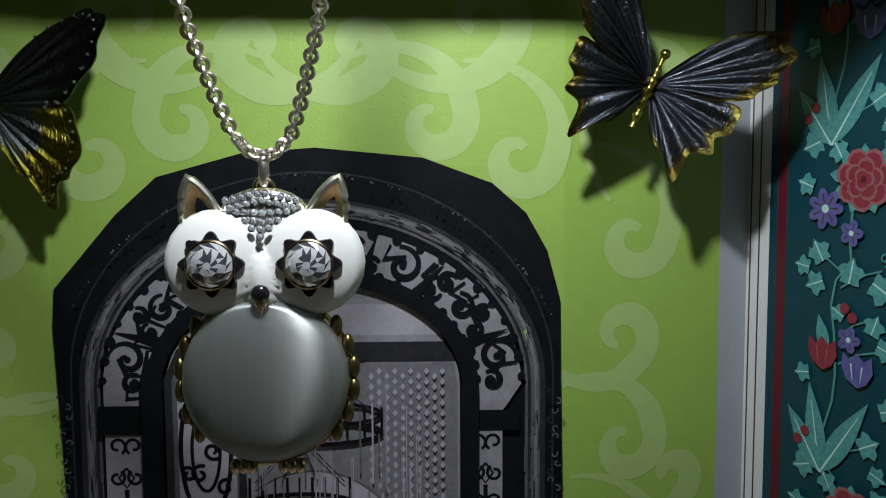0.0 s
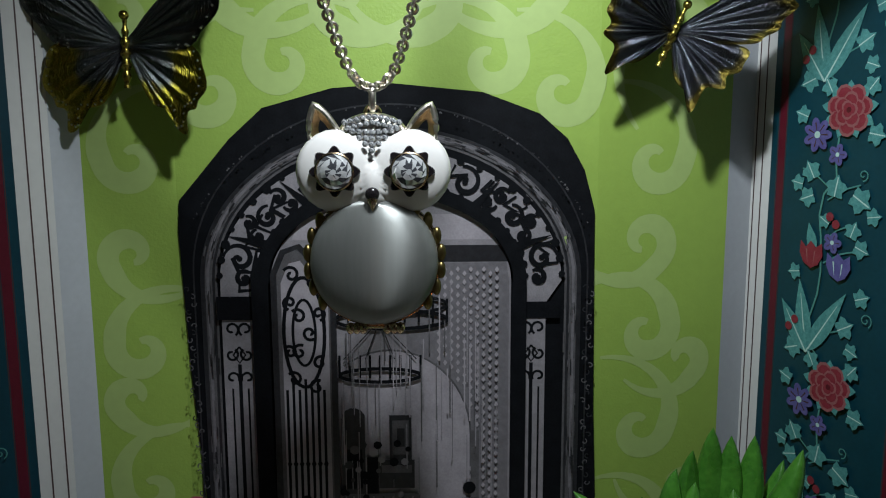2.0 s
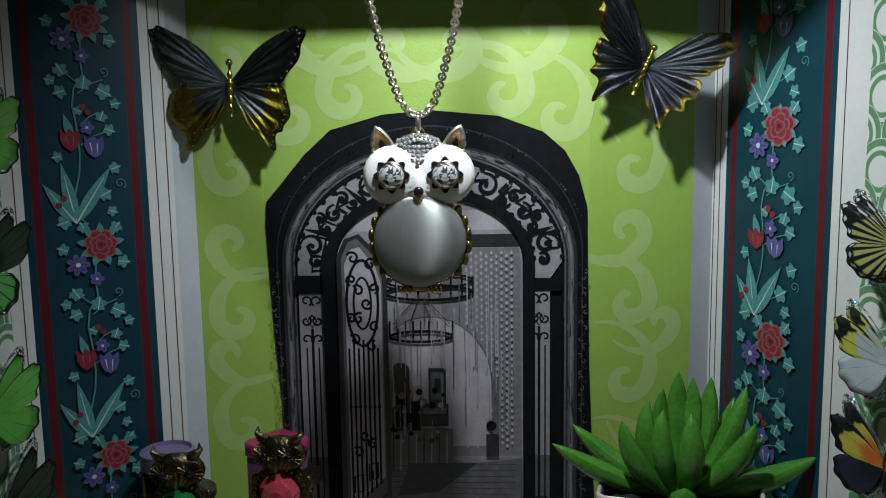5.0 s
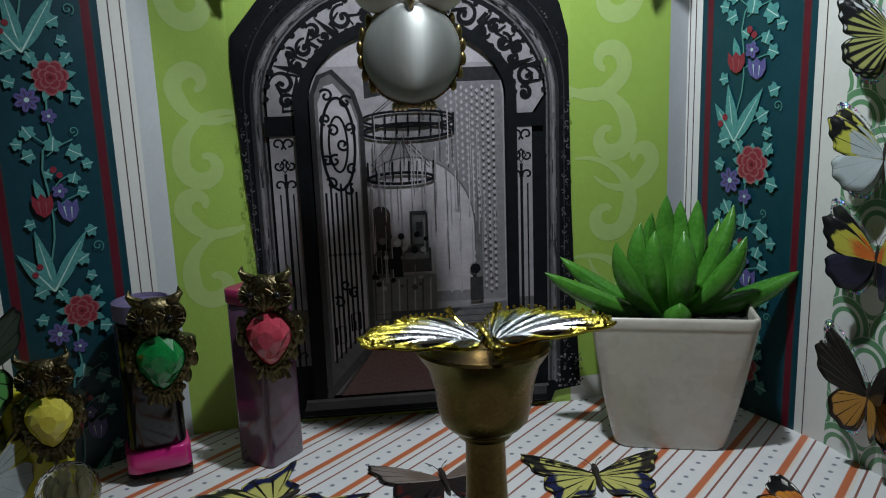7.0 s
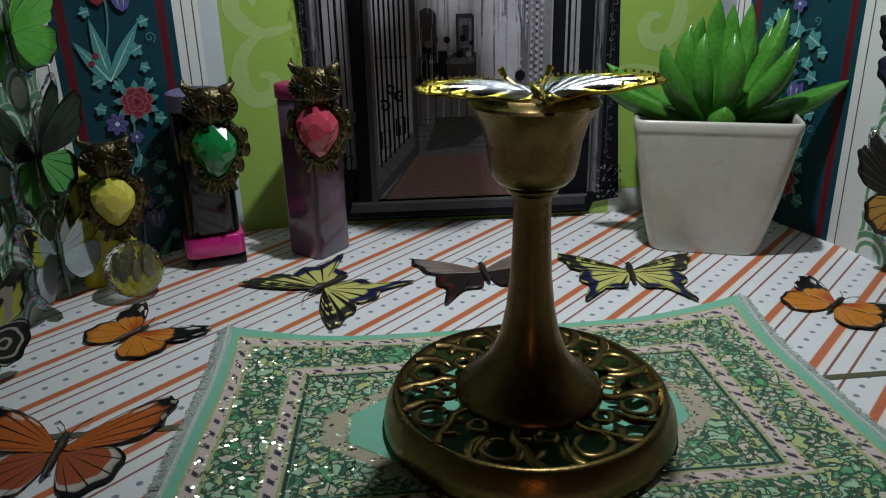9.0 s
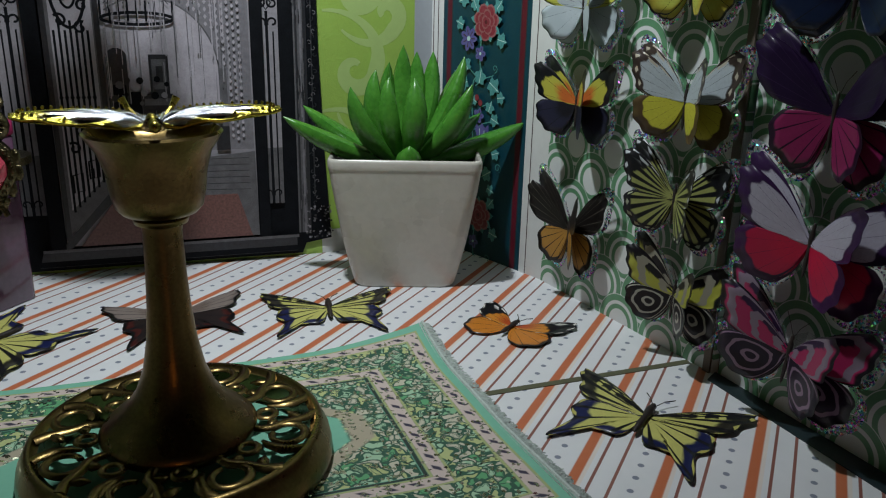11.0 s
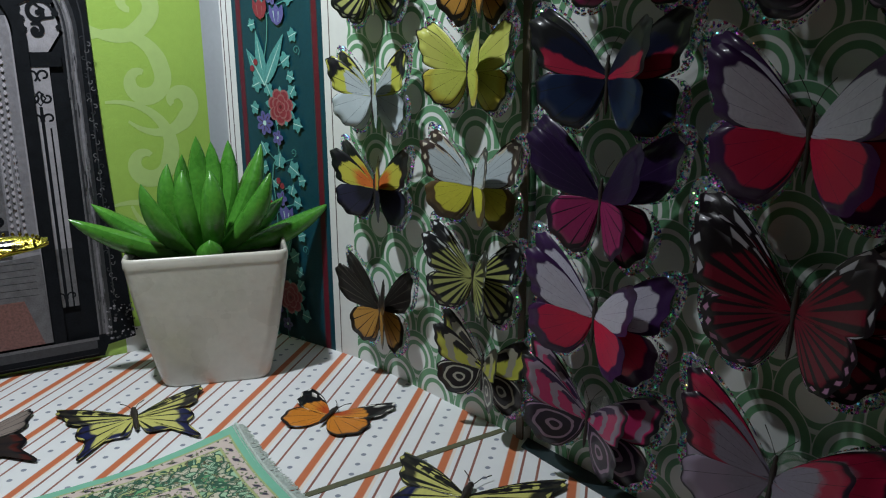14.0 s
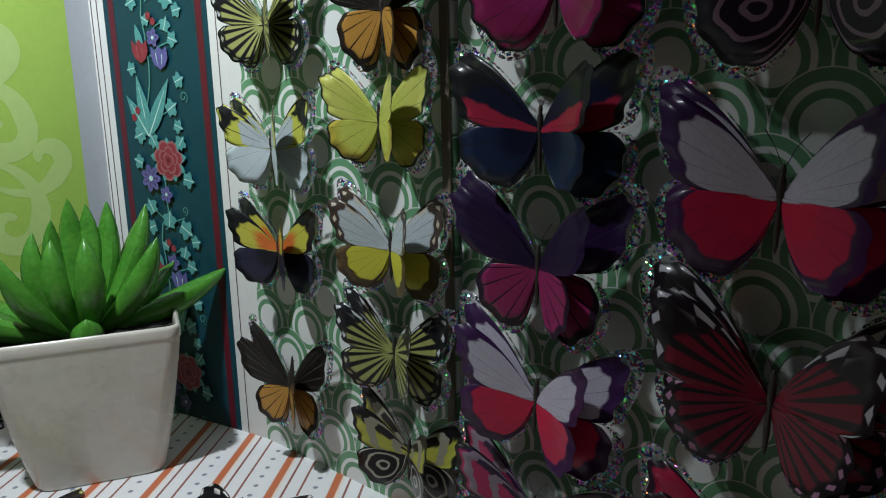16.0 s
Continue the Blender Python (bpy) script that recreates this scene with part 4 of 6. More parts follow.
BODY_DARK = mat("insect_body_print", (0.022, 0.016, 0.014), 0.5, var=0.3, scale=900)
NO = (0.01, 0.01, 0.012)
SPECIES = {
    "swallowtail": ("swallow", wing_mat("swallowtail_fore", (0.52, 0.50, 0.15), mid=(0.030, 0.028, 0.02), split=0.76, blend=0.04, border=0.95, veins=8, vein=0.20, lead=0.46, spots=(0.50, 0.47, 0.14)),
                    wing_mat("swallowtail_hind", (0.52, 0.50, 0.15), mid=(0.012, 0.016, 0.065), split=0.76, blend=0.04, border=0.95, veins=7, vein=0.10, spots=(0.48, 0.44, 0.12))),
    "orange": ("round", wing_mat("orange_fore", (0.42, 0.065, 0.012), mid=(0.58, 0.22, 0.03), split=0.38, blend=0.2, veins=7, vein=0.035, tip=0.52, border=0.95, spots=(0.75, 0.73, 0.68)),
               wing_mat("orange_hind", (0.55, 0.19, 0.025), veins=7, vein=0.025, border=0.93, spots=None)),
    "fritillary": ("long", wing_mat("fritillary_fore", (0.42, 0.10, 0.02), veins=8, vein=0.07, border=0.93, tip=0.86, spots=(0.5, 0.42, 0.36)),
                   wing_mat("fritillary_hind", (0.30, 0.07, 0.03), veins=9, vein=0.05, border=0.92, mid=(0.45, 0.40, 0.36), split=0.8, blend=0.02, spots=None)),
    "brown": ("swallow", wing_mat("brown_fore", (0.16, 0.12, 0.10), mid=(0.22, 0.18, 0.16), veins=9, vein=0.05, border=0.95), wing_mat("brown_hind", (0.02, 0.015, 0.014), mid=(0.06, 0.014, 0.012), split=0.82, blend=0.04, veins=6, vein=0.1, border=0.93)),
    "lemon": ("round", wing_mat("lemon_fore", (0.391, 0.442, 0.085), mid=(0.425, 0.442, 0.102), veins=6, vein=0.012, border=0.965), wing_mat("lemon_hind", (0.408, 0.442, 0.085), mid=(0.357, 0.306, 0.0425), split=0.8, veins=6, vein=0.012, border=0.955)),
    "grey_white": ("round", wing_mat("grey_fore", (0.357, 0.408, 0.425), mid=(0.408, 0.425, 0.068), split=0.62, blend=0.03, veins=5, vein=0.03, tip=0.66, border=0.94, spots=(0.425, 0.425, 0.085)),
                   wing_mat("grey_hind", (0.42, 0.48, 0.50), mid=(0.38, 0.44, 0.46), veins=5, vein=0.006, border=0.985)),
    "black_sunset": ("round", wing_mat("sunset_fore", (0.50, 0.13, 0.03), mid=(0.42, 0.40, 0.06), split=0.45, border=0.84, tip=0.66, veins=4, vein=0.01), wing_mat("sunset_hind", (0.012, 0.012, 0.016), mid=(0.02, 0.02, 0.04), veins=5, vein=0.02, border=0.95)),
    "white_yellow": ("round", wing_mat("white_fore", (0.391, 0.442, 0.4675), edge=(0.0425, 0.02975, 0.0255), veins=8, vein=0.015, border=0.84, tip=0.80, spots=(0.425, 0.3825, 0.2975)),
                     wing_mat("yellow_hind", (0.46, 0.44, 0.05), edge=(0.07, 0.045, 0.02), veins=9, vein=0.012, border=0.80)),
    "birdwing": ("long", wing_mat("birdwing_fore", (0.012, 0.010, 0.009), edge=(0.085, 0.075, 0.062), veins=10, vein=0.035, border=1.3), wing_mat("birdwing_hind", (0.391, 0.204, 0.0425), edge=(0.017, 0.0119, 0.0085), veins=8, vein=0.05, border=0.88)),
    "tiger": ("round", wing_mat("tiger_fore", (0.289, 0.306, 0.102), veins=8, vein=0.25, tip=0.62, border=0.90, spots=(0.4675, 0.493, 0.51)), wing_mat("tiger_hind", (0.306, 0.323, 0.1105), veins=9, vein=0.24, border=0.86, spots=(0.34, 0.357, 0.255))),
    "eighty": ("round", wing_mat("eighty_fore", (0.0102, 0.0085, 0.0102), mid=(0.357, 0.357, 0.0595), split=0.50, blend=0.03, by="u", veins=1, vein=0.0, border=0.93, bars=(2.2, (0.255, 0.238, 0.187))), wing_mat("eighty_hind", (0.012, 0.010, 0.012), veins=1, vein=0.0, border=0.95, rings=(5.0, (0.34, 0.33, 0.28)))),
    "eighty_pink": ("round", wing_mat("eighty_pink_fore", (0.0232, 0.0093, 0.0387), mid=(0.3236, 0.0223, 0.0893), split=0.42, blend=0.03, by="u", veins=1, vein=0.0, border=0.93, bars=(3.0, (0.2015, 0.1550, 0.2015))), wing_mat("eighty_pink_hind", (0.014, 0.008, 0.020), veins=1, vein=0.0, border=0.95, rings=(5.0, (0.20, 0.13, 0.19)))),
    "night_red": ("round", wing_mat("night_fore", (0.0077, 0.0093, 0.0271), mid=(0.3057, 0.0167, 0.0446), split=0.60, blend=0.03, by="u", veins=4, vein=0.01, border=0.90, tip=0.66), wing_mat("night_hind", (0.0047, 0.0062, 0.0232), mid=(0.0077, 0.0155, 0.0465), veins=5, vein=0.02, border=0.95)),
    "violet": ("long", wing_mat("violet_fore", (0.014, 0.006, 0.028), edge=(0.032, 0.014, 0.058), veins=10, vein=0.035, border=1.3, mid=(0.016, 0.006, 0.032)), wing_mat("violet_hind", (0.22, 0.018, 0.085), edge=(0.016, 0.006, 0.018), veins=8, vein=0.05, border=0.90)),
    "white_red": ("long", wing_mat("wr_fore", (0.40, 0.38, 0.46), edge=(0.030, 0.010, 0.050), veins=9, vein=0.01, border=0.84, tip=0.78, spots=None), wing_mat("wr_hind", (0.46, 0.012, 0.050), edge=(0.034, 0.008, 0.046), mid=(0.40, 0.014, 0.055), veins=8, vein=0.010, border=0.84)),
    "dark_monarch": ("long", wing_mat("dm_fore", (0.145, 0.0045, 0.018), edge=(0.0093, 0.0062, 0.0093), veins=8, vein=0.20, tip=0.60, border=0.90, spots=(0.3720, 0.3565, 0.4030)), wing_mat("dm_hind", (0.135, 0.0050, 0.020), edge=(0.0093, 0.0062, 0.0093), veins=11, vein=0.18, border=0.87, spots=(0.3596, 0.1674, 0.2827))),
    "grey_pink": ("long", wing_mat("gp_fore", (0.19, 0.17, 0.225), mid=(0.30, 0.0112, 0.0446), split=0.66, blend=0.05, edge=(0.0155, 0.0062, 0.0155), veins=8, vein=0.012, border=0.93), wing_mat("gp_hind", (0.19, 0.17, 0.225), mid=(0.23, 0.18, 0.25), veins=5, vein=0.008, border=0.975)),
    "pink": ("round", wing_mat("pink_fore", (0.24, 0.018, 0.115), mid=(0.28, 0.028, 0.150), veins=6, vein=0.012, border=0.955), wing_mat("pink_hind", (0.25, 0.020, 0.120), mid=(0.20, 0.012, 0.075), veins=6, vein=0.012, border=0.95)),
    "green_black": ("long", wing_mat("gb_fore", (0.012, 0.016, 0.012), mid=(0.03, 0.045, 0.03), veins=9, vein=0.05, border=0.95), wing_mat("gb_hind", (0.10, 0.34, 0.09), edge=(0.01, 0.02, 0.01), veins=8, vein=0.05, border=0.88)),
    "green": ("round", wing_mat("green_fore", (0.10, 0.36, 0.05), mid=(0.13, 0.40, 0.08), veins=6, vein=0.012, border=0.955), wing_mat("green_hind", (0.11, 0.38, 0.06), mid=(0.06, 0.20, 0.04), split=0.85, veins=6, vein=0.012, border=0.95)),
}


def facet_normals(g, colour, amount, where):
    """Tilts the normal by a cell's own colour, where the mask is set."""
    geo = g.n.new("ShaderNodeNewGeometry")
    mid = g.n.new("ShaderNodeVectorMath")
    mid.operation = "SUBTRACT"
    mid.inputs[1].default_value = (0.5, 0.5, 0.5)
    g.l.new(colour, mid.inputs[0])
    sc = g.n.new("ShaderNodeVectorMath")
    sc.operation = "SCALE"
    g.l.new(mid.outputs[0], sc.inputs[0])
    g.l.new(g.math("MULTIPLY", where, amount), sc.inputs["Scale"])
    ad = g.n.new("ShaderNodeVectorMath")
    ad.operation = "ADD"
    g.l.new(geo.outputs["Normal"], ad.inputs[0])
    g.l.new(sc.outputs[0], ad.inputs[1])
    no = g.n.new("ShaderNodeVectorMath")
    no.operation = "NORMALIZE"
    g.l.new(ad.outputs[0], no.inputs[0])
    g.l.new(no.outputs[0], g.p.inputs["Normal"])


def holo_film():
    """Clear film with tiny tinted facets that glint."""
    m = bpy.data.materials.new("clear_glitter_film")
    g = Graph(m)
    c, x, y, z = g.coords()
    vo = g.n.new("ShaderNodeTexVoronoi")
    vo.inputs["Scale"].default_value = 1700
    g.l.new(c, vo.inputs["Vector"])
    sep = g.n.new("ShaderNodeSeparateColor")
    g.l.new(vo.outputs["Color"], sep.inputs[0])
    uvc, fu, fv, _ = g.coords("UV")
    edge = g.step(fv, 0.86, 0.90)
    spark = g.math("MULTIPLY", g.step(sep.outputs[0], 0.58, 0.60), edge)
    hue = g.n.new("ShaderNodeCombineColor")
    hue.mode = "HSV"
    hue.inputs[1].default_value, hue.inputs[2].default_value = 0.85, 1.0
    g.l.new(g.math("FRACT", g.math("ADD", 0.30, g.math("MULTIPLY", sep.outputs[1], 0.78))), hue.inputs[0])
    g.l.new(g.mix(spark, (0.75, 0.80, 0.78), hue.outputs[0]), g.p.inputs["Base Color"])
    g.l.new(spark, g.p.inputs["Metallic"])
    g.p.inputs["Roughness"].default_value = 0.2
    g.l.new(g.math("ADD", g.math("ADD", 0.03, g.math("MULTIPLY", edge, 0.10)), g.math("MULTIPLY", spark, 0.80)), g.p.inputs["Alpha"])
    facet_normals(g, vo.outputs["Color"], 1.2, spark)
    return m


FILM = holo_film()
CLEAR = glass("clear_plastic", (0.93, 0.97, 0.95), 0.06, 1.35, 0.35)


def butterfly(label, species, at, size, group, raised=0.0, film=False, wings=(0, 0), upper=0.0, body=True, wide=1.0, tall=1.0):
    """A printed butterfly; its own y runs to the head and z off the surface. at: its pose."""
    form, fm, hm = SPECIES[species]
    if film:
        form = "long" if species in ("violet", "birdwing", "green_black") else "sail" if species == "dark_monarch" else "leaf"
    b = thing("paper_butterfly" if not film else "plastic_butterfly", label, "butterfly", group=group)
    b.matrix_basis = at
    for side in (-1, 1):
        for nm, shapes, m, lift in (("hindwing", HIND, hm, 0.0), ("forewing", FORE, fm, 0.0003)):
            ob = wing_part(nm, wing(shapes[form], size, side, raised, rows=5, scallop=0.02, thick=0.00016, wide=wide, tall=tall, bulge=0.012 if film else 0.006), m, b)
            ob.location.z = 0.0006 + lift
    if film:
        for side in (-1, 1):
            for nm, shapes in (("film_edge", HIND), ("film_edge", FORE)):
                ob = wing_part(nm, wing(shapes[form], size, side, raised, rows=4, grow=0.13, wide=wide, tall=tall, bulge=0.012), FILM, b, "clear glittering film edge")
                ob.location.z = -0.0004 if shapes is FORE else -0.0008
    if upper:
        for side in (-1, 1):
            for nm, shapes, m in (("upper_hindwing", HIND, hm), ("upper_forewing", FORE, fm)):
                ob = wing_part(nm, wing(shapes[form], size * 0.88, side, upper, rows=5, scallop=0.02, thick=0.00016, wide=wide, tall=tall, bulge=0.012), m, b)
                ob.location.z = 0.0016
    if body:
        bm = bmesh.new()
        s = size
        slim = 0.62 if film else 1.0
        lathe(bm, [(r * s * slim, z * s) for r, z in ((0.001, -0.46), (0.030, -0.40), (0.042, -0.25), (0.034, -0.06), (0.055, 0.04), (0.052, 0.13), (0.030, 0.17), (0.040, 0.21), (0.022, 0.25), (0.001, 0.26))], 10, m=pose(0, 0, 0.0012 + 0.02 * s, -90, 0, 0))
        ob = part("body", bm, BODY_DARK, b)
        bm = bmesh.new()
        for side in (-1, 1):
            tube(bm, [(side * 0.015 * s, 0.24 * s, 0.0014), (side * 0.08 * s, 0.38 * s, 0.0018), (side * 0.17 * s, 0.50 * s, 0.0016)], [0.00018 * slim, 0.00014 * slim, 0.00022 * slim], 5)
        part("antennae", bm, BODY_DARK, b)
    return b


FLOOR_BF = [("black and yellow paper swallowtail butterfly lying on the floor", "swallowtail", -0.0365, 0.1535, 223, 0.0285), ("black and yellow paper swallowtail beside the flowerpot", "swallowtail", 0.0880, 0.1560, 84, 0.0268),
            ("yellow paper swallowtail butterfly beside the rug", "swallowtail", 0.1685, 0.0415, 40, 0.0278), ("orange paper butterfly with black wing tips", "orange", 0.1545, 0.1180, 38, 0.0208),
            ("orange paper butterfly with black wing tips", "orange", -0.1005, 0.1215, 52, 0.0208), ("brown and black paper butterfly behind the candle holder", "brown", 0.0285, 0.1630, 97, 0.0265),
            ("red-orange paper butterfly with white hindwing spots", "fritillary", -0.1010, 0.0525, 92, 0.0275)]
for label, sp, x, y, head, size in FLOOR_BF:
    butterfly(label, sp, pose(x, y, 0.0004, 0, 0, head - 90), size, "paper butterflies on the floor", raised=0.8)


def on_wall(y, z, size, label, sp, roll, side=1):
    """A butterfly on the right (side 1) or left (-1) papered wall."""
    if side > 0:
        far = y > 0.0640
        x = 0.1893 + (0.168 - y) * 0.1846 if far else 0.2108 + (0.0635 - y) * 0.1152
        turn, off = (10.5, 0.0065) if far else (6.6, 0.0096)
        m = Matrix.Translation((x, y, z)) @ Matrix(((0, 0, -1, 0), (-1, 0, 0, 0), (0, 1, 0, 0), (0, 0, 0, 1)))
    else:
        far, x, turn, off = True, -0.1418 - (0.180 - y) * 0.0240, -1.4, 0.0065
        m = Matrix.Translation((x, y, z)) @ Matrix(((0, 0, 1, 0), (1, 0, 0, 0), (0, 1, 0, 0), (0, 0, 0, 1)))
    b = butterfly(label, sp, m @ pose(0, 0, 0, 0, turn, 0) @ pose(0, 0, off, 0, 0, roll), size, "plastic butterflies on the wall", raised=3, film=True, upper=31 if far else 24, wide=1.0 if far else 1.13 if y > 0 else 1.06, tall=0.92 if sp == "white_red" else 1.06 if sp in ("birdwing", "violet", "green_black") else 0.84)
    bm = bmesh.new()
    box(bm, -0.0035, -0.0035, -off + 0.0003, 0.0035, 0.0035, -0.0009, 0.0004)
    part("mount", bm, CLEAR, b, "clear sticky pad")


E_BF = [(0.1400, 0.1640, 0.0215, "black and yellow striped plastic butterfly", "tiger", 2), (0.1405, 0.1225, 0.0220, "pale grey plastic butterfly with yellow wing tips", "grey_white", 1),
        (0.1405, 0.0855, 0.0220, "black plastic butterfly with sunset orange bands", "black_sunset", -1), (0.1395, 0.0335, 0.0225, "brown and orange plastic birdwing butterfly", "birdwing", -1),
        (0.0830, 0.1650, 0.0225, "brown and orange plastic butterfly", "birdwing", 1), (0.0860, 0.1330, 0.0208, "lemon yellow plastic butterfly with black rim", "lemon", 0),
        (0.0830, 0.0940, 0.0225, "white and yellow plastic butterfly with brown rim", "white_yellow", -1), (0.0830, 0.0600, 0.0225, "black and yellow striped plastic butterfly", "tiger", -3),
        (0.0780, 0.0265, 0.0220, "yellow plastic butterfly with ringed black hindwings", "eighty", -4),
        (0.0200, 0.1670, 0.0240, "deep pink glossy plastic butterfly", "pink", 0), (0.0245, 0.1325, 0.0240, "dark blue plastic butterfly with red bands", "night_red", -1),
        (0.0250, 0.0975, 0.0240, "violet and magenta plastic birdwing butterfly", "violet", -2), (0.0255, 0.0610, 0.0240, "white, red and violet plastic butterfly", "white_red", -5),
        (0.0265, 0.0265, 0.0240, "pink plastic butterfly with ringed dark hindwings", "eighty_pink", -6),
        (-0.0400, 0.1630, 0.0255, "dark plastic butterfly with ringed hindwings", "eighty_pink", -1), (-0.0355, 0.1215, 0.0258, "large white, red and violet plastic butterfly", "white_red", -2),
        (-0.0365, 0.0790, 0.0272, "large dark red plastic butterfly with black veins", "dark_monarch", -3), (-0.0355, 0.0345, 0.0265, "pink and grey plastic butterfly", "grey_pink", -5)]
for y, z, size, label, sp, roll in E_BF:
    on_wall(y, z, size, label, sp, roll)
W_BF = [(0.150, 0.1560, 0.0270, "black and green plastic butterfly", "green_black", 0), (0.148, 0.1040, 0.0280, "bright green plastic butterfly on paper wall", "green", 0), (0.150, 0.0600, 0.0300, "black and green plastic birdwing butterfly", "green_black", 0),
        (0.150, 0.0220, 0.0270, "pale grey-green plastic butterfly on paper wall", "grey_white", 0), (0.150, 0.2050, 0.0270, "bright green plastic butterfly on paper wall", "green", 0), (0.085, 0.0200, 0.0280, "black and white plastic butterfly with green patch", "eighty", 0),
        (0.085, 0.0600, 0.0280, "bright green plastic butterfly on paper wall", "green", 0), (0.085, 0.1050, 0.0280, "black and green plastic butterfly", "green_black", 0)]
for y, z, size, label, sp, roll in W_BF:
    on_wall(y, z, size * 0.84, label, sp, roll, side=-1)

# ---- cast metal butterflies ----


def pewter(name, root, rim, at=0.62, rough=0.3, grooves=0):
    m = bpy.data.materials.new(name)
    g = Graph(m)
    c, u, v, _ = g.coords("UV")
    w = g.math("ADD", v, g.math("MULTIPLY", g.math("SUBTRACT", g.noise(c, 6), 0.5), 0.35))
    w = g.math("ADD", w, g.math("MULTIPLY", u, 0.12))
    col = g.mix(g.step(w, at - 0.05, at + 0.07), root, rim)
    if grooves:
        cut = g.step(g.math("ABSOLUTE", g.math("SUBTRACT", g.math("FRACT", g.math("MULTIPLY", u, float(grooves))), 0.5)), 0.30, 0.42)
        col = g.mix(g.math("MULTIPLY", cut, g.math("SUBTRACT", 1.0, g.step(v, at - 0.04, at))), col, (0.035, 0.036, 0.04))
    g.l.new(col, g.p.inputs["Base Color"])
    g.p.inputs["Metallic"].default_value = 1.0
    g.p.inputs["Roughness"].default_value = rough
    g.bump(g.noise(c, 40, 4), 0.0004)
    return m


PEWTER_F = pewter("pewter_forewing", (0.105, 0.12, 0.12), (0.08, 0.085, 0.08), 0.85, 0.22)
PEWTER_H = pewter("pewter_gilt_hindwing", (0.10, 0.115, 0.115), (0.24, 0.20, 0.022), 0.64, 0.22)
PEWTER_G = pewter("gilt_forewing", (0.085, 0.092, 0.11), (0.10, 0.078, 0.016), 0.92, 0.25)
GILT = mat("gilt_body", (0.38, 0.30, 0.06), 0.28, 1.0, var=0.4, scale=900)
SILVER_GILT = pewter("silver_gilt_wing", (0.62, 0.64, 0.66), (0.62, 0.52, 0.08), 0.80, 0.26, 16)
BEAD_SILVER = mat("bright_metal_beads", (0.62, 0.63, 0.58), 0.25, 1.0)
SOLDER = mat("tarnished_brass_pin", (0.20, 0.15, 0.06), 0.35, 1.0)


def metal_butterfly(name, label, at, size, fm, hm, body_m, rise, relief=0.0009, hind_scale=1.0, beads=None, pin=0.012, form="cast"):
    b = thing(name, label, "butterfly")
    b.matrix_basis = at
    for side in (-1, 1):
        for nm, shapes, m, k in (("forewing", FORE, fm, 1.0), ("hindwing", HIND, hm, hind_scale)):
            w = wing_part(nm, wing(shapes[form], size * k, side, rise, 9, relief, 0.025, 0.0007, 10), m, b)
            w.location.z = 0.0005 if nm == "forewing" else 0.0
            if beads:
                bm = bmesh.new()
                edge = smooth_line(shapes[form], 5)
                ca, sa = math.cos(radians(rise)), math.sin(radians(rise))
                for q in edge[8:-8:2]:
                    px, py = q[0] * size * k * 0.94, q[1] * size * k * 0.94
                    ball(bm, (side * px * ca, py, px * sa + 0.0010), size * 0.016, 6, 4)
                tagged(part("beading", bm, beads, w, "raised metal beads along the rim"), kind="stuff")
    bm = bmesh.new()
    s = size
    prof = []
    for i in range(25):
        f = i / 24
        r = (0.045 + 0.012 * math.cos(i * 1.6)) * s * (0.4 + 0.6 * math.sin(math.pi * min(1, 0.12 + 0.88 * f)))
        prof.append((max(r, 0.0003), (-0.42 + 0.68 * f) * s))
    lathe(bm, prof, 12, m=pose(0, 0, 0.0015, -90, 0, 0))
    part("body", bm, body_m, b, "ribbed gilt body")
    bm = bmesh.new()
    ball(bm, (0, 0.29 * s, 0.002), 0.05 * s, 10, 6)
    part("head", bm, body_m, b)
    if pin:
        bm = bmesh.new()
        tube(bm, [(0, 0, 0.0005), (0, 0, -pin)], 0.0022, 10)
        part("pin", bm, SOLDER, b)
    return b


UP = Matrix(((1, 0, 0, 0), (0, 0, -1, 0), (0, 1, 0, 0), (0, 0, 0, 1)))
metal_butterfly("metal_butterfly", "dark pewter butterfly with gilt hindwings fixed to the green wall", Matrix.Translation((-0.0595, 0.2190, 0.2275)) @ UP @ pose(0, 0, 0, 0, 0, -1), 0.0325, PEWTER_F, PEWTER_H, GILT, 8, 0.0005, beads=BEAD_SILVER, form="swept")
metal_butterfly("metal_butterfly", "dark pewter butterfly with gilt wing edges, tilted on the wall", Matrix.Translation((0.1190, 0.2190, 0.2320)) @ UP @ pose(0, 0, 0, 0, 0, -24), 0.0300, PEWTER_G, PEWTER_G, GILT, 16)

# ---- flowerpot and succulent ----
CERAMIC = mat("white_glazed_ceramic", (0.56, 0.535, 0.475), 0.28, var=0.07, scale=45, bump=0.0003, bump_scale=120, coat=0.3)
SOIL = mat("black_soil", (0.012, 0.011, 0.010), 0.9, var=0.5, scale=600, bump=0.0012, bump_scale=500)
LEAF = mat("succulent_green", (0.034, 0.155, 0.016), 0.28, scale=90, other=(0.078, 0.27, 0.032), bump=0.0002, bump_scale=300, coat=0.15)


def rounded_square(w, d, r, n=5):
    pts = []
    for cx, cy, a0 in ((w / 2 - r, d / 2 - r, 0), (-w / 2 + r, d / 2 - r, 90), (-w / 2 + r, -d / 2 + r, 180), (w / 2 - r, -d / 2 + r, 270)):
        for i in range(n + 1):
            a = radians(a0 + 90 * i / n)
            pts.append((cx + r * math.cos(a), cy + r * math.sin(a)))
    return pts


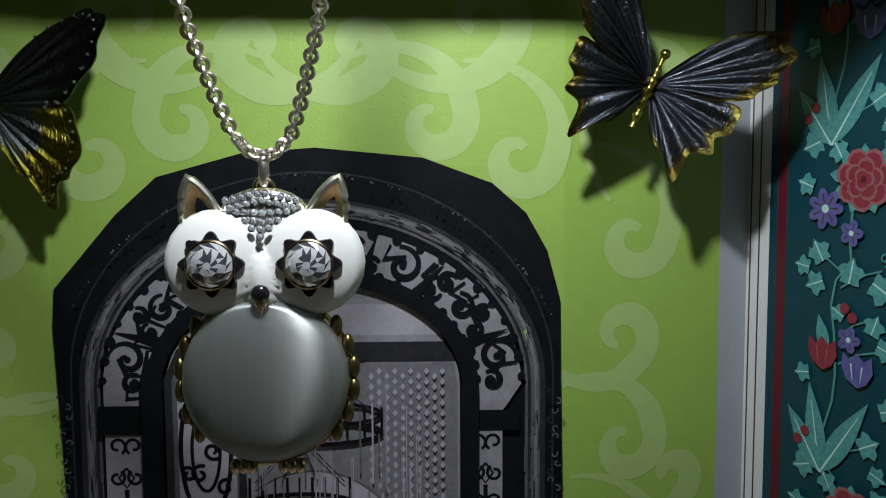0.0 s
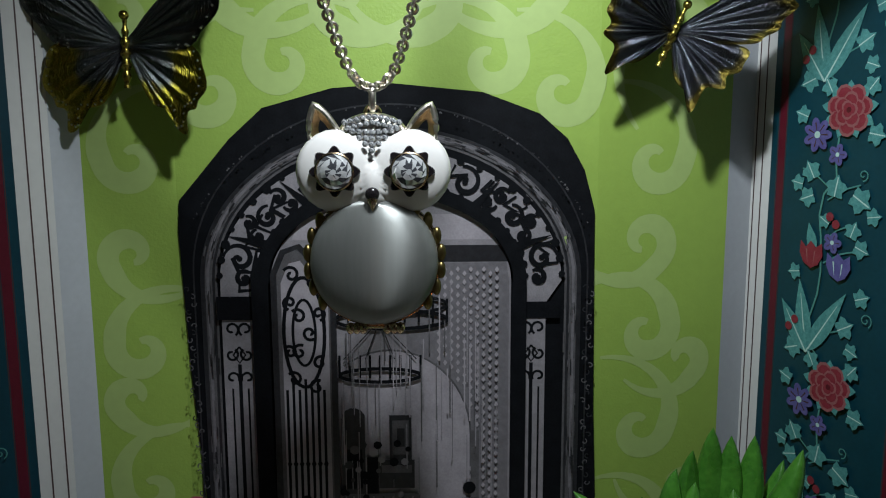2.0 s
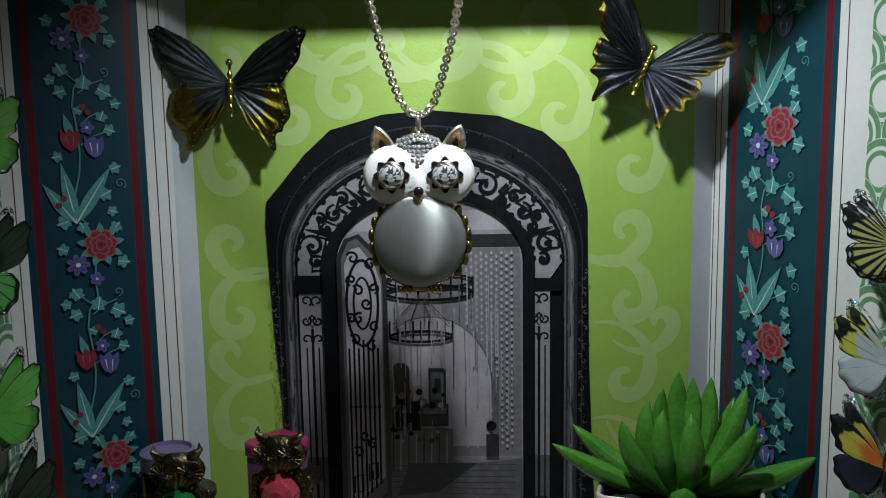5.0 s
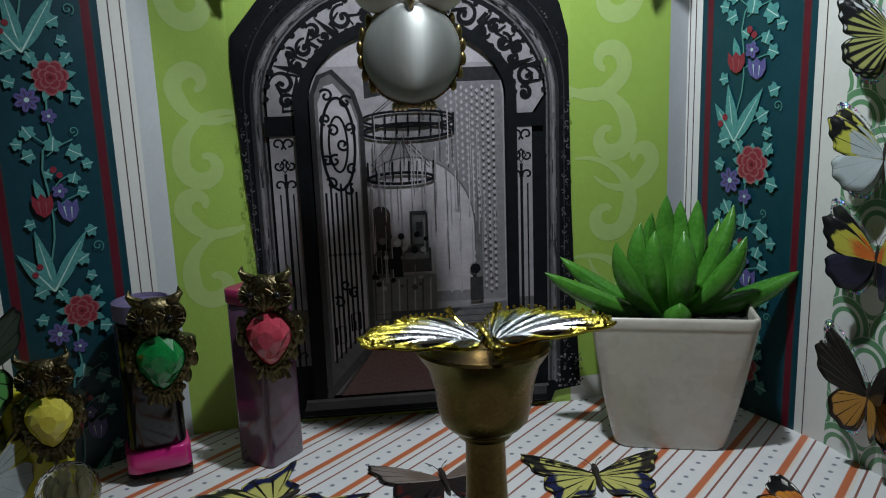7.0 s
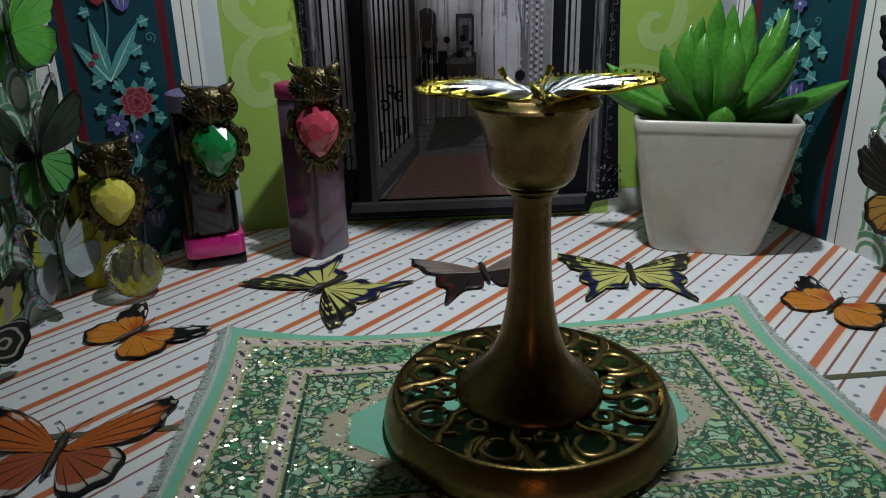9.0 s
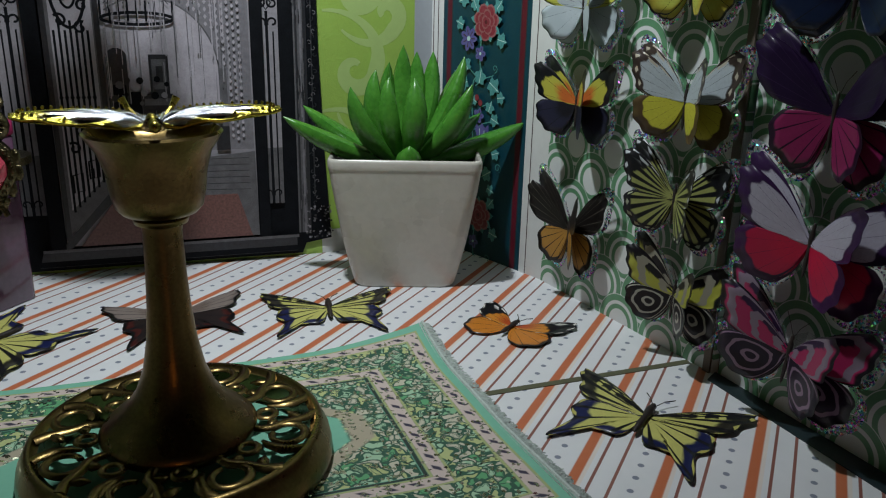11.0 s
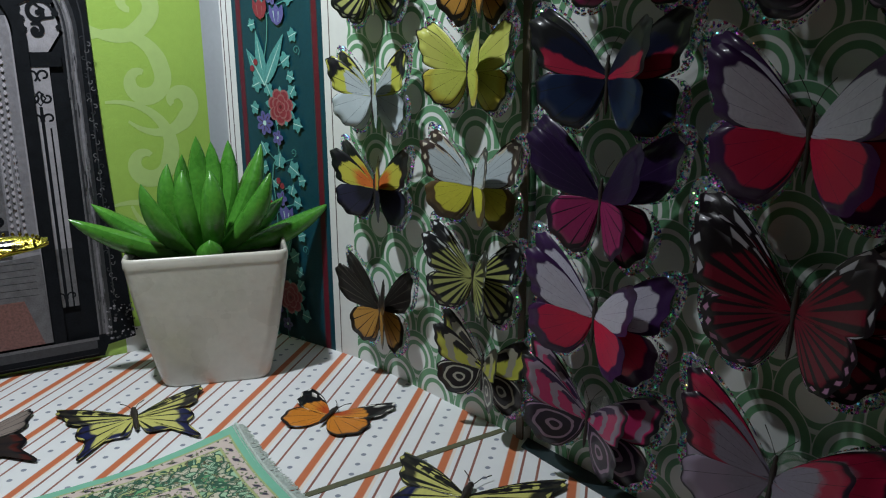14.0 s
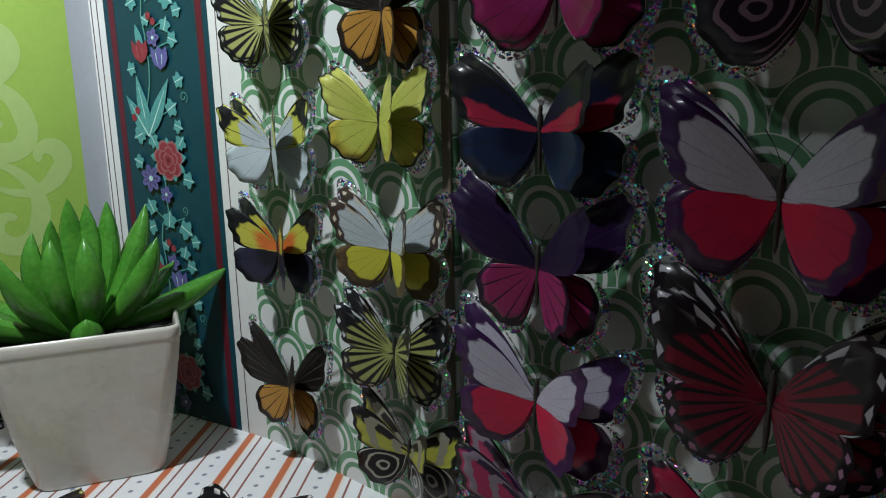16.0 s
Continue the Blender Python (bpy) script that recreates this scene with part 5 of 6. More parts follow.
def loft(bm, rings, cap0=True, cap1=True):
    rows = [[bm.verts.new(p) for p in ring] for ring in rings]
    n = len(rows[0])
    for a, b in zip(rows, rows[1:]):
        for i in range(n):
            bm.faces.new((a[i], a[(i + 1) % n], b[(i + 1) % n], b[i]))
    if cap0:
        bm.faces.new(rows[0][::-1])
    if cap1:
        bm.faces.new(rows[-1])
    return bm


POT_AT = Vector((0.1300, 0.1905, 0.0))
pot = thing("flowerpot", "square white ceramic flowerpot tapering to its foot, standing on striped paper", "flowerpot", at=POT_AT, turn=-16.0)
pot.scale = (1.06, 1.03, 1.015)
bm = bmesh.new()
rings = []
for w, z, r in ((0.0396, 0.0008, 0.005), (0.0414, 0.0, 0.006), (0.0430, 0.0008, 0.0065), (0.0440, 0.0026, 0.0065), (0.0482, 0.0120, 0.0064), (0.0528, 0.0240, 0.006), (0.0564, 0.0360, 0.0055), (0.0594, 0.0460, 0.005), (0.0610, 0.0520, 0.005),
                (0.0612, 0.0532, 0.005), (0.0618, 0.0537, 0.005), (0.0621, 0.0546, 0.005), (0.0622, 0.0570, 0.005),
                (0.0616, 0.0580, 0.0047), (0.0604, 0.0584, 0.0042), (0.0592, 0.0581, 0.0036), (0.0584, 0.0572, 0.003), (0.0576, 0.0540, 0.003), (0.0570, 0.0500, 0.003)):
    rings.append([(x, y, z) for x, y in rounded_square(w, w * 0.78 if z < 0.0572 and w > 0.0582 or z < 0.05 else 0.0622 * 0.78 - (0.0622 - w), r)])
loft(bm, rings)
part("body", bm, CERAMIC, pot, angle=60)
bm = bmesh.new()
bmesh.ops.create_grid(bm, x_segments=26, y_segments=22, size=0.5)
for v in bm.verts:
    v.co = Vector((v.co.x * 0.0570, v.co.y * 0.0425, 0.0545 + 0.0022 * noise.noise((v.co.x * 14, v.co.y * 14, 0)) - 0.006 * max(0, (v.co.x ** 2 + v.co.y ** 2) * 2 - 0.5)))
part("soil", bm, SOIL, pot, "black soil")


def fleshy_leaf(length, width, az, el0, el1, base):
    """A thick pointed leaf that starts at angle el0 over the ground and ends at el1."""
    bm = bmesh.new()
    n, k = 14, 12
    p = Vector(base)
    rings = []
    out = Vector((math.cos(radians(az)), math.sin(radians(az)), 0))
    side = Vector((-out.y, out.x, 0))
    for i in range(n + 1):
        f = i / n
        el = radians(el0 + (el1 - el0) * f)
        d = out * math.cos(el) + Vector((0, 0, 1)) * math.sin(el)
        up = -out * math.sin(el) + Vector((0, 0, 1)) * math.cos(el)
        prof = (0.40 + 0.60 * math.sin(math.pi * 0.5 * min(1, f / 0.52))) * max(0.0, 1 - max(0, (f - 0.50) / 0.50) ** 1.9) ** 0.85 + 0.012
        w, t = width / 2 * prof, width * 0.46 * (prof * 0.88 + 0.02)
        ring = []
        for j in range(k):
            a = 2 * math.pi * j / k
            x, y = math.cos(a) * w, math.sin(a) * t
            y += (0.20 * w * (abs(math.cos(a)) ** 2) if y > 0 else 0.10 * w * math.cos(a) ** 2)
            ring.append(p + side * x + up * y)
        rings.append(ring)
        p = p + d * (length / n)
    return loft(bm, rings)


plant = thing("succulent_plant", "bright green artificial succulent with thick pointed leaves in the white pot", "plant", at=POT_AT + Vector((-0.001, -0.004, 0)), turn=-16.0)
rl = random.Random(11)
LEAVES = [(2, 0.0520, 0.0112, 8, 24), (24, 0.0410, 0.0110, 16, 32), (178, 0.0500, 0.0118, 14, 30), (160, 0.0460, 0.0105, 18, 40), (192, 0.0390, 0.0112, 34, 70), (186, 0.0440, 0.0118, 50, 100), (128, 0.0440, 0.0110, 58, 94),
          (88, 0.0480, 0.0112, 62, 98), (58, 0.0460, 0.0108, 64, 94), (-84, 0.0360, 0.0112, 58, 92), (8, 0.0520, 0.0118, 48, 74), (-26, 0.0430, 0.0118, 38, 64), (24, 0.0430, 0.0100, 42, 68), (-100, 0.0175, 0.0110, 8, 78),
          (40, 0.0480, 0.0105, 56, 84), (-150, 0.0380, 0.0100, 60, 88)]
for az, ln, wd, e0, e1 in LEAVES:
    az += 12 + rl.uniform(-4, 4)
    r = 0.007 * (1 - e0 / 120)
    base = (r * math.cos(radians(az)), r * math.sin(radians(az)), 0.0535 + 0.004 * e0 / 90)
    part("leaf", fleshy_leaf(ln * rl.uniform(0.95, 1.05), wd * rl.uniform(0.86, 1.02), az, e0, e1 + (13 if 30 < e0 < 61 else 5 if e0 > 60 else 9) + rl.uniform(-7, 7), base), LEAF, plant)
bm = bmesh.new()
lathe(bm, [(0.0055, 0.048), (0.0065, 0.056), (0.004, 0.062)], 12)
part("stem", bm, LEAF, plant)

# ---- owl pendant ----
GOLD = mat("pale_gold", (0.62, 0.47, 0.30), 0.22, 1.0, var=0.15, scale=500)
EAR_GOLD = mat("brushed_light_gold", (0.60, 0.46, 0.30), 0.32, 1.0, var=0.15, scale=500)
CHAIN_METAL = mat("champagne_chain", (0.90, 0.84, 0.74), 0.32, 1.0, var=0.08, scale=900)
ENAMEL = mat("white_enamel", (0.80, 0.79, 0.77), 0.22, var=0.03, scale=80, coat=0.5)
BLACK_ENAMEL = mat("black_enamel", (0.012, 0.010, 0.012), 0.2, coat=0.4)
CRYSTAL = mat("foiled_crystal", (0.74, 0.76, 0.78), 0.10, 0.50, var=0.12, scale=420, coat=0.5)


def cat_eye():
    m = bpy.data.materials.new("cat_eye_glass")
    g = Graph(m)
    c, x, y, z = g.coords()
    fib = g.n.new("ShaderNodeMapping")
    fib.inputs["Scale"].default_value = (900, 900, 20)
    g.l.new(c, fib.inputs["Vector"])
    fine = g.noise(fib.outputs[0], 1.0, 2)
    g.l.new(g.mix(fine, (0.20, 0.21, 0.202), (0.25, 0.26, 0.25)), g.p.inputs["Base Color"])
    g.p.inputs["Roughness"].default_value = 0.40
    g.p.inputs["Anisotropic"].default_value = 0.92
    g.p.inputs["Anisotropic Rotation"].default_value = 0.25
    g.p.inputs["Metallic"].default_value = 0.45
    g.p.inputs["Subsurface Weight"].default_value = 0.8
    g.p.inputs["Subsurface Radius"].default_value = (1.0, 1.0, 1.0)
    g.p.inputs["Subsurface Scale"].default_value = 0.02
    tan = g.n.new("ShaderNodeTangent")
    tan.direction_type, tan.axis = "RADIAL", "Z"
    g.l.new(tan.outputs[0], g.p.inputs["Tangent"])
    return m


CAT_EYE = cat_eye()
OWL = Vector((0.0235, 0.1690, 0.0120))
owl = thing("owl_pendant", "white enamel owl pendant with crystal eyes and grey glass belly", "pendant", at=OWL)
owl.scale = (0.93, 0.93, 0.93)
bm = bmesh.new()
lathe(bm, [(0.0188, 0.0), (0.0188, 0.0012), (0.0182, 0.0026), (0.0165, 0.0040), (0.0132, 0.0053), (0.0085, 0.0062), (0.0038, 0.0066), (0.0005, 0.0067)], 56, m=pose(0, -0.0022, 0.1640, 90, 0, 0))
part("belly", bm, CAT_EYE, owl, "smooth grey cat's-eye glass dome", angle=70)
bm = bmesh.new()
lathe(bm, [(0.0197, 0.0012), (0.0200, 0.0), (0.0197, -0.0012), (0.0180, -0.0016)], 48, m=pose(0, 0, 0.1640, 90, 0, 0))
part("setting", bm, GOLD, owl, "gold rim round the belly")
for side in (-1, 1):
    bm = bmesh.new()
    for i in range(7):
        a = radians((0 if side > 0 else 180) + side * (52 - i * 15))
        c = Vector((0.0198 * math.cos(a), -0.0012, 0.1640 + 0.0198 * math.sin(a)))
        ball(bm, c, 0.0021, 10, 6, sx=0.7, sy=0.7, sz=1.3)
    part("wing_frame", bm, SOLDER, owl, "feathered gold wing edge")
bm = bmesh.new()
grid = {}
N, K = 44, 22
for i in range(N):
    for j in range(K + 1):
        f = j / K
        a = 2 * math.pi * i / N
        # two lobes that meet between the eyes
        best = 0
        for side in (-1, 1):
            cx, cz, rx, rz = side * 0.0106, 0.0, 0.0120, 0.0121
            dx, dz = math.cos(a), math.sin(a)
            A = (dx / rx) ** 2 + (dz / rz) ** 2
            B = -2 * (dx * cx / rx ** 2 + dz * cz / rz ** 2)
            C = (cx / rx) ** 2 + (cz / rz) ** 2 - 1
            D = B * B - 4 * A * C
            if D >= 0:
                best = max(best, (-B + math.sqrt(D)) / (2 * A))
        r = max(best, 0.0098 if math.sin(a) < 0 else 0.0070) * f
        x, z = r * math.cos(a), r * math.sin(a)
        lobe = max(0, 1 - ((abs(x) - 0.0106) / 0.0126) ** 2 - (z / 0.0124) ** 2)
        bridge = max(0, 1 - (x / 0.0042) ** 2 - ((z + 0.0040) / 0.0085) ** 2)
        y = -0.0016 - max(0.0052 * math.sqrt(lobe), 0.0056 * math.sqrt(bridge)) if j < K else -0.0010
        grid[i, j] = bm.verts.new((x, y, 0.1905 + z)) if j or i == 0 else grid[0, 0]
for i in range(N):
    q = (i + 1) % N
    for j in range(K):
        if j == 0:
            bm.faces.new((grid[0, 0], grid[i, 1], grid[q, 1]))
        else:
            bm.faces.new((grid[i, j], grid[i, j + 1], grid[q, j + 1], grid[q, j]))
bm.faces.new([grid[i, K] for i in range(N)])
head = part("face", bm, ENAMEL, owl, "two-lobed white enamel face", angle=75)


EYE_CRYSTAL = mat("clear_eye_crystal", (0.84, 0.86, 0.88), 0.08, 0.50, var=0.12, scale=420, coat=0.5)
# Dark reflections in the stones, put in as the colour of some facets.
CRYSTAL_PAINTED_DARK = mat("crystal_painted_dark_facet", (0.10, 0.105, 0.12), 0.10, 0.5, var=0.3, scale=400)


def gem(bm, r, h, m, n=10):
    """A round faceted stone: table, crown and girdle; random facets are painted dark for sparkle."""
    rows = []
    for rr, z, ph in ((1.0, 0.0, 0), (0.98, 0.25, 0.5), (0.76, 0.62, 0), (0.46, 0.90, 0.5), (0.16, 1.0, 0)):
        rows.append([bm.verts.new(m @ Vector((r * rr * math.cos(2 * math.pi * (i + ph) / n), r * rr * math.sin(2 * math.pi * (i + ph) / n), h * z))) for i in range(n)])
    for a, b in zip(rows, rows[1:]):
        for i in range(n):
            j = (i + 1) % n
            bm.faces.new((a[i], a[j], b[i]))
            bm.faces.new((a[j], b[j], b[i]))
    bm.faces.new(rows[-1])
    bm.faces.new(rows[0][::-1])
    bm.faces.ensure_lookup_table()
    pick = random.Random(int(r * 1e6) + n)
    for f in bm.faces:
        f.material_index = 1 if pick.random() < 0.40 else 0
    return bm


for side in (-1, 1):
    at = pose(side * 0.0106, -0.0063, 0.1906, 90, 0, 0)
    bm = bmesh.new()
    rings = []
    for k, h in ((1.0, -0.0016), (1.0, 0.0004), (0.96, 0.0007)):
        rings.append([at @ Vector((k * (0.00645 + 0.00085 * math.cos(8 * a)) * math.cos(a), k * (0.00645 + 0.00085 * math.cos(8 * a)) * math.sin(a), h)) for a in [2 * math.pi * i / 96 for i in range(96)]])
    loft(bm, rings)
    eye = part("eye", bm, BLACK_ENAMEL, owl, "black enamel flower round the eye")
    bm = bmesh.new()
    lathe(bm, [(0.0050, 0.0006), (0.0055, 0.0007), (0.00555, 0.0015), (0.0052, 0.0017), (0.0050, 0.0010)], 32, m=at)
    part("bezel", bm, GOLD, eye, "thin gold bezel")
    part("crystal", gem(bmesh.new(), 0.0051, 0.0030, at @ pose(0, 0, 0.0008), 14), [EYE_CRYSTAL, CRYSTAL_PAINTED_DARK], eye, "round faceted clear crystal", smooth=False)
    # a hollow ear: a bent leaf with a raised rim
    tip, inner, outer = Vector((side * 0.0168, -0.0006, 0.2096)), Vector((side * 0.0098, -0.0012, 0.2022)), Vector((side * 0.0180, -0.0012, 0.1990))
    bm = bmesh.new()
    loop = []
    for a, b, n in ((inner, tip, 7), (tip, outer, 7)):
        bow = Vector((0, 0, 0.0010)) if a is inner else Vector((side * 0.0009, 0, 0))
        loop += [a.lerp(b, i / n) + bow * math.sin(math.pi * i / n) for i in range(n)]
    loop.append(outer)
    mid = (tip + inner + outer) / 3 + Vector((0, 0.0016, -0.0006))
    rows = []
    for k, dy in ((1.0, 0.0), (0.66, 0.0010), (0.33, 0.0017)):
        rows.append([bm.verts.new(mid.lerp(q, k) + Vector((0, dy if k < 1 else 0, 0))) for q in loop])
    for a, b in zip(rows, rows[1:]):
        for i in range(len(a) - 1):
            bm.faces.new((a[i], a[i + 1], b[i + 1], b[i]))
    back = [bm.verts.new(q + Vector((0, 0.0022, 0))) for q in loop]
    for i in range(len(loop) - 1):
        bm.faces.new((rows[0][i], rows[0][i + 1], back[i + 1], back[i]))
    ear = part("ear", bm, EAR_GOLD, owl, "hollow pointed gold ear", angle=60)
    bm = bmesh.new()
    tube(bm, [q + Vector((0, -0.0002, 0)) for q in loop], [0.0006 + 0.0004 * math.sin(math.pi * i / (len(loop) - 1)) for i in range(len(loop))], 8)
    part("ear_rim", bm, CHAIN_METAL, ear, "bright raised rim")
bm = bmesh.new()
ball(bm, (0, -0.0072, 0.1842), 0.0021, 14, 10, sy=0.7, sz=0.95)
beak = part("beak", bm, BLACK_ENAMEL, owl, "black enamel beak with a gold tip")
bm = bmesh.new()
lathe(bm, [(0.0002, -0.0034), (0.0009, -0.0020), (0.0016, -0.0004), (0.0014, 0.0006), (0.0004, 0.0010)], 12, centre=(0, -0.0070, 0.1828))
part("beak_tip", bm, GOLD, beak, "gold tip")
rs = random.Random(5)
for row in range(6):
    z = 0.2050 - row * 0.0017
    half = (0.0086, 0.0078, 0.0064, 0.0046, 0.0028, 0.0010)[row]
    n = max(1, int(half / 0.00085))
    for i in range(n):
        x = -half + 2 * half * (i + 0.5) / n
        zz = z - 0.09 * abs(x) * (1 if row < 2 else -1) + (0.0012 if row < 2 else 0) * (1 - abs(x) / 0.009)
        yy = -0.0022 - 0.0040 * math.sqrt(max(0, 1 - ((zz - 0.1905) / 0.0134) ** 2)) if zz < 0.2000 else -0.0036
        part("rhinestone", gem(bmesh.new(), 0.00095, 0.0008, Matrix.Translation((x, yy, zz)) @ pose(0, 0, 0, 90 + rs.uniform(-14, 14), rs.uniform(-14, 14), 0), 6), [CRYSTAL, CRYSTAL_PAINTED_DARK], owl, smooth=False)
bm = bmesh.new()
ball(bm, (0, 0.0, 0.2010), 0.0102, 20, 10, sy=0.36, sz=0.62)
part("cap", bm, CHAIN_METAL, owl)
bm = bmesh.new()
for s in (-1, 1):
    for k in (-1, 0, 1):
        ball(bm, (s * 0.0055 + k * 0.0019, -0.0028, 0.1440), 0.0014, 8, 6, sz=1.3)
tube(bm, [(-0.0085, 0, 0.1440), (0.0085, 0, 0.1440)], 0.0009, 8)
part("claw_bar", bm, GOLD, owl, "gold claws on a bar")


def ring_mesh(name, R, r, m, n=18, k=8, sx=1.0):
    bm = bmesh.new()
    rows = []
    for i in range(n):
        a = 2 * math.pi * i / n
        rows.append([bm.verts.new((sx * (R + r * math.cos(b)) * math.cos(a), r * math.sin(b), (R + r * math.cos(b)) * math.sin(a))) for b in [2 * math.pi * j / k for j in range(k)]])
    for i in range(n):
        for j in range(k):
            bm.faces.new((rows[i][j], rows[(i + 1) % n][j], rows[(i + 1) % n][(j + 1) % k], rows[i][(j + 1) % k]))
    return mesh_of(name, bm, m)


ob = new("jump_ring", ring_mesh("jump_ring", 0.0021, 0.00055, GOLD))
ob.parent, ob.location = owl, (0, -0.0002, 0.2072)
ob = new("bail", ring_mesh("bail", 0.0030, 0.0010, CHAIN_METAL, sx=0.4))
ob.parent, ob.location, ob.rotation_euler = owl, (0, -0.0002, 0.2112), (0, 0, radians(90))

chain = thing("necklace_chain", "pale gold rolo chain looped through the owl pendant", "chain", at=(0, 0, 0))
link = ring_mesh("link", 0.00125, 0.00048, CHAIN_METAL, 12, 6)
path = []
top = Vector((0.0235, 0.1688, 0.2112))
for s in (-1, 1):
    ctrl = [(0.0, 0.0, 0.0), (0.0030, 0.0, 0.0010), (0.0060, -0.0005, 0.0045), (0.0085, -0.003, 0.0110), (0.0126, -0.008, 0.0246), (0.0170, -0.014, 0.0450), (0.0215, -0.022, 0.0700), (0.0260, -0.026, 0.1150)]
    line = []
    for a, b in zip(ctrl, ctrl[1:]):
        for i in range(12):
            f = i / 12
            line.append(top + Vector((s * (a[0] + (b[0] - a[0]) * f), a[1] + (b[1] - a[1]) * f, a[2] + (b[2] - a[2]) * f)))
    dist, want, k = 0.0, 0.0, 0
    for a, b in zip(line, line[1:]):
        seg = (b - a).length
        while want <= dist + seg and k < 75:
            p = a + (b - a) * ((want - dist) / seg)
            d = (b - a).normalized()
            q = d.to_track_quat("Z", "Y").to_matrix().to_4x4()
            ob = new("link", link)
            ob.parent = chain
            ob.matrix_basis = Matrix.Translation(p) @ q @ pose(0, 0, 0, 0, 0, 45 + 90 * (k % 2))
            want += 0.00165
            k += 1
        dist += seg

puck = thing("puck_light", "small round lamp hung under the dark board", "lamp", at=(LAMP.x, LAMP.y, 0))
bm = bmesh.new()
lathe(bm, [(0.028, HEIGHT), (0.028, LAMP.z + 0.014), (0.026, LAMP.z + 0.012), (0.024, LAMP.z + 0.014), (0.012, LAMP.z + 0.020)], 40)
part("housing", bm, WHITE_PAPER, puck)

# ---- brass candle holder ----
BRASS = mat("old_brass", (0.215, 0.148, 0.054), 0.29, 1.0, scale=160, other=(0.13, 0.088, 0.034), bump=0.00006, bump_scale=700)
HOLDER = Vector((0.0298, 0.0550, 0.0018))
holder = thing("candle_holder", "old brass candle holder with pierced scrollwork foot on the rug", "candle holder", at=HOLDER)
holder.scale = (1.05, 1.05, 1.03)
bm = bmesh.new()
lathe(bm, [(0.0335, 0.0092), (0.0340, 0.0), (0.0385, 0.0), (0.0392, 0.0012), (0.0392, 0.0030), (0.0386, 0.0058), (0.0374, 0.0080), (0.0368, 0.0098), (0.0360, 0.0106), (0.0350, 0.0106), (0.0344, 0.0096)], 72, closed=True)
part("foot_rim", bm, BRASS, holder, angle=50)
bm = bmesh.new()
lathe(bm, [(0.0180, 0.0075), (0.0196, 0.0090), (0.0196, 0.0108), (0.0186, 0.0122), (0.0165, 0.0142), (0.0130, 0.0172), (0.0098, 0.0215), (0.0076, 0.0275), (0.0062, 0.0350), (0.0053, 0.0440), (0.0048, 0.0540), (0.0046, 0.0640), (0.0048, 0.0658),
           (0.0062, 0.0664), (0.0065, 0.0676), (0.0056, 0.0684)], 56)
part("stem", bm, BRASS, holder, angle=60)
bm = bmesh.new()
lathe(bm, [(0.0056, 0.0682), (0.0086, 0.0690), (0.0100, 0.0706), (0.0108, 0.0740), (0.0114, 0.0790), (0.0128, 0.0840), (0.0150, 0.0874), (0.0156, 0.0884), (0.0150, 0.0890), (0.0134, 0.0870), (0.0110, 0.0850), (0.0030, 0.0850)], 48)
part("cup", bm, BRASS, holder, angle=60)
for i in range(8):
    bm = bmesh.new()
    am = 2 * math.pi * (i + 0.5) / 8

    def at_ring(r, da, z=0.0096):
        return (r * math.cos(am + da), r * math.sin(am + da), z)

    # an open loop with a curled end, a stem out to the rim, leaves to the foot and a small ring beside it
    pts, rad = [], []
    for k in range(26):
        f = k / 25
        a = radians(-60 + 330 * f)
        rr = 0.0050 * (1 - 0.30 * f ** 2)
        pts.append(at_ring(0.0282 + rr * math.sin(a), rr * math.cos(a) / 0.028))
        rad.append(0.0014 - 0.0005 * f)
    tube(bm, pts, rad, 6)
    tube(bm, [at_ring(0.0350, 0.34), at_ring(0.0318, 0.26), at_ring(0.0270, 0.20), at_ring(0.0240, 0.10), at_ring(0.0210, 0.07), at_ring(0.0186, 0.10)], [0.0018, 0.0015, 0.0015, 0.0016, 0.0013, 0.0014], 6)
    tube(bm, [at_ring(0.0350, -0.16), at_ring(0.0335, -0.20), at_ring(0.0300, -0.24), at_ring(0.0262, -0.23), at_ring(0.0235, -0.17)], [0.0014, 0.0016, 0.0018, 0.0013, 0.0005], 6)
    tube(bm, [at_ring(0.0235, 0.12), at_ring(0.0238, 0.22), at_ring(0.0228, 0.30)], [0.0010, 0.0016, 0.0003], 6)
    tube(bm, [at_ring(0.0312, 0.26), at_ring(0.0290, 0.33), at_ring(0.0278, 0.40)], [0.0010, 0.0016, 0.0003], 6)
    ring = [at_ring(0.0222 + 0.0024 * math.sin(2 * math.pi * k / 16), -0.36 + 0.0024 * math.cos(2 * math.pi * k / 16) / 0.0222) for k in range(17)]
    tube(bm, ring, 0.0010, 6)
    for v in bm.verts:
        v.co.z = 0.0098 + (v.co.z - 0.0096) * 0.62
    part("scrollwork", bm, BRASS, holder, angle=80)

top_fly = metal_butterfly("metal_butterfly_dish", "silver and gilt metal butterfly lying flat on the candle cup", Matrix.Translation((0.0302, 0.0485, 0.0942)) @ pose(0, 0, 0, 0, 0, 184), 0.0280, SILVER_GILT, SILVER_GILT, GILT, 8, 0.0013, 1.0, GILT, 0.0, "dish")
bm = bmesh.new()
for s in (-1, 1):
    tube(bm, [(s * 0.003, -0.0120, 0.0010), (s * 0.005, -0.0155, 0.0030), (s * 0.0065, -0.0165, 0.0055)], [0.0007, 0.0006, 0.0010], 8)
part("antennae", bm, GILT, top_fly)

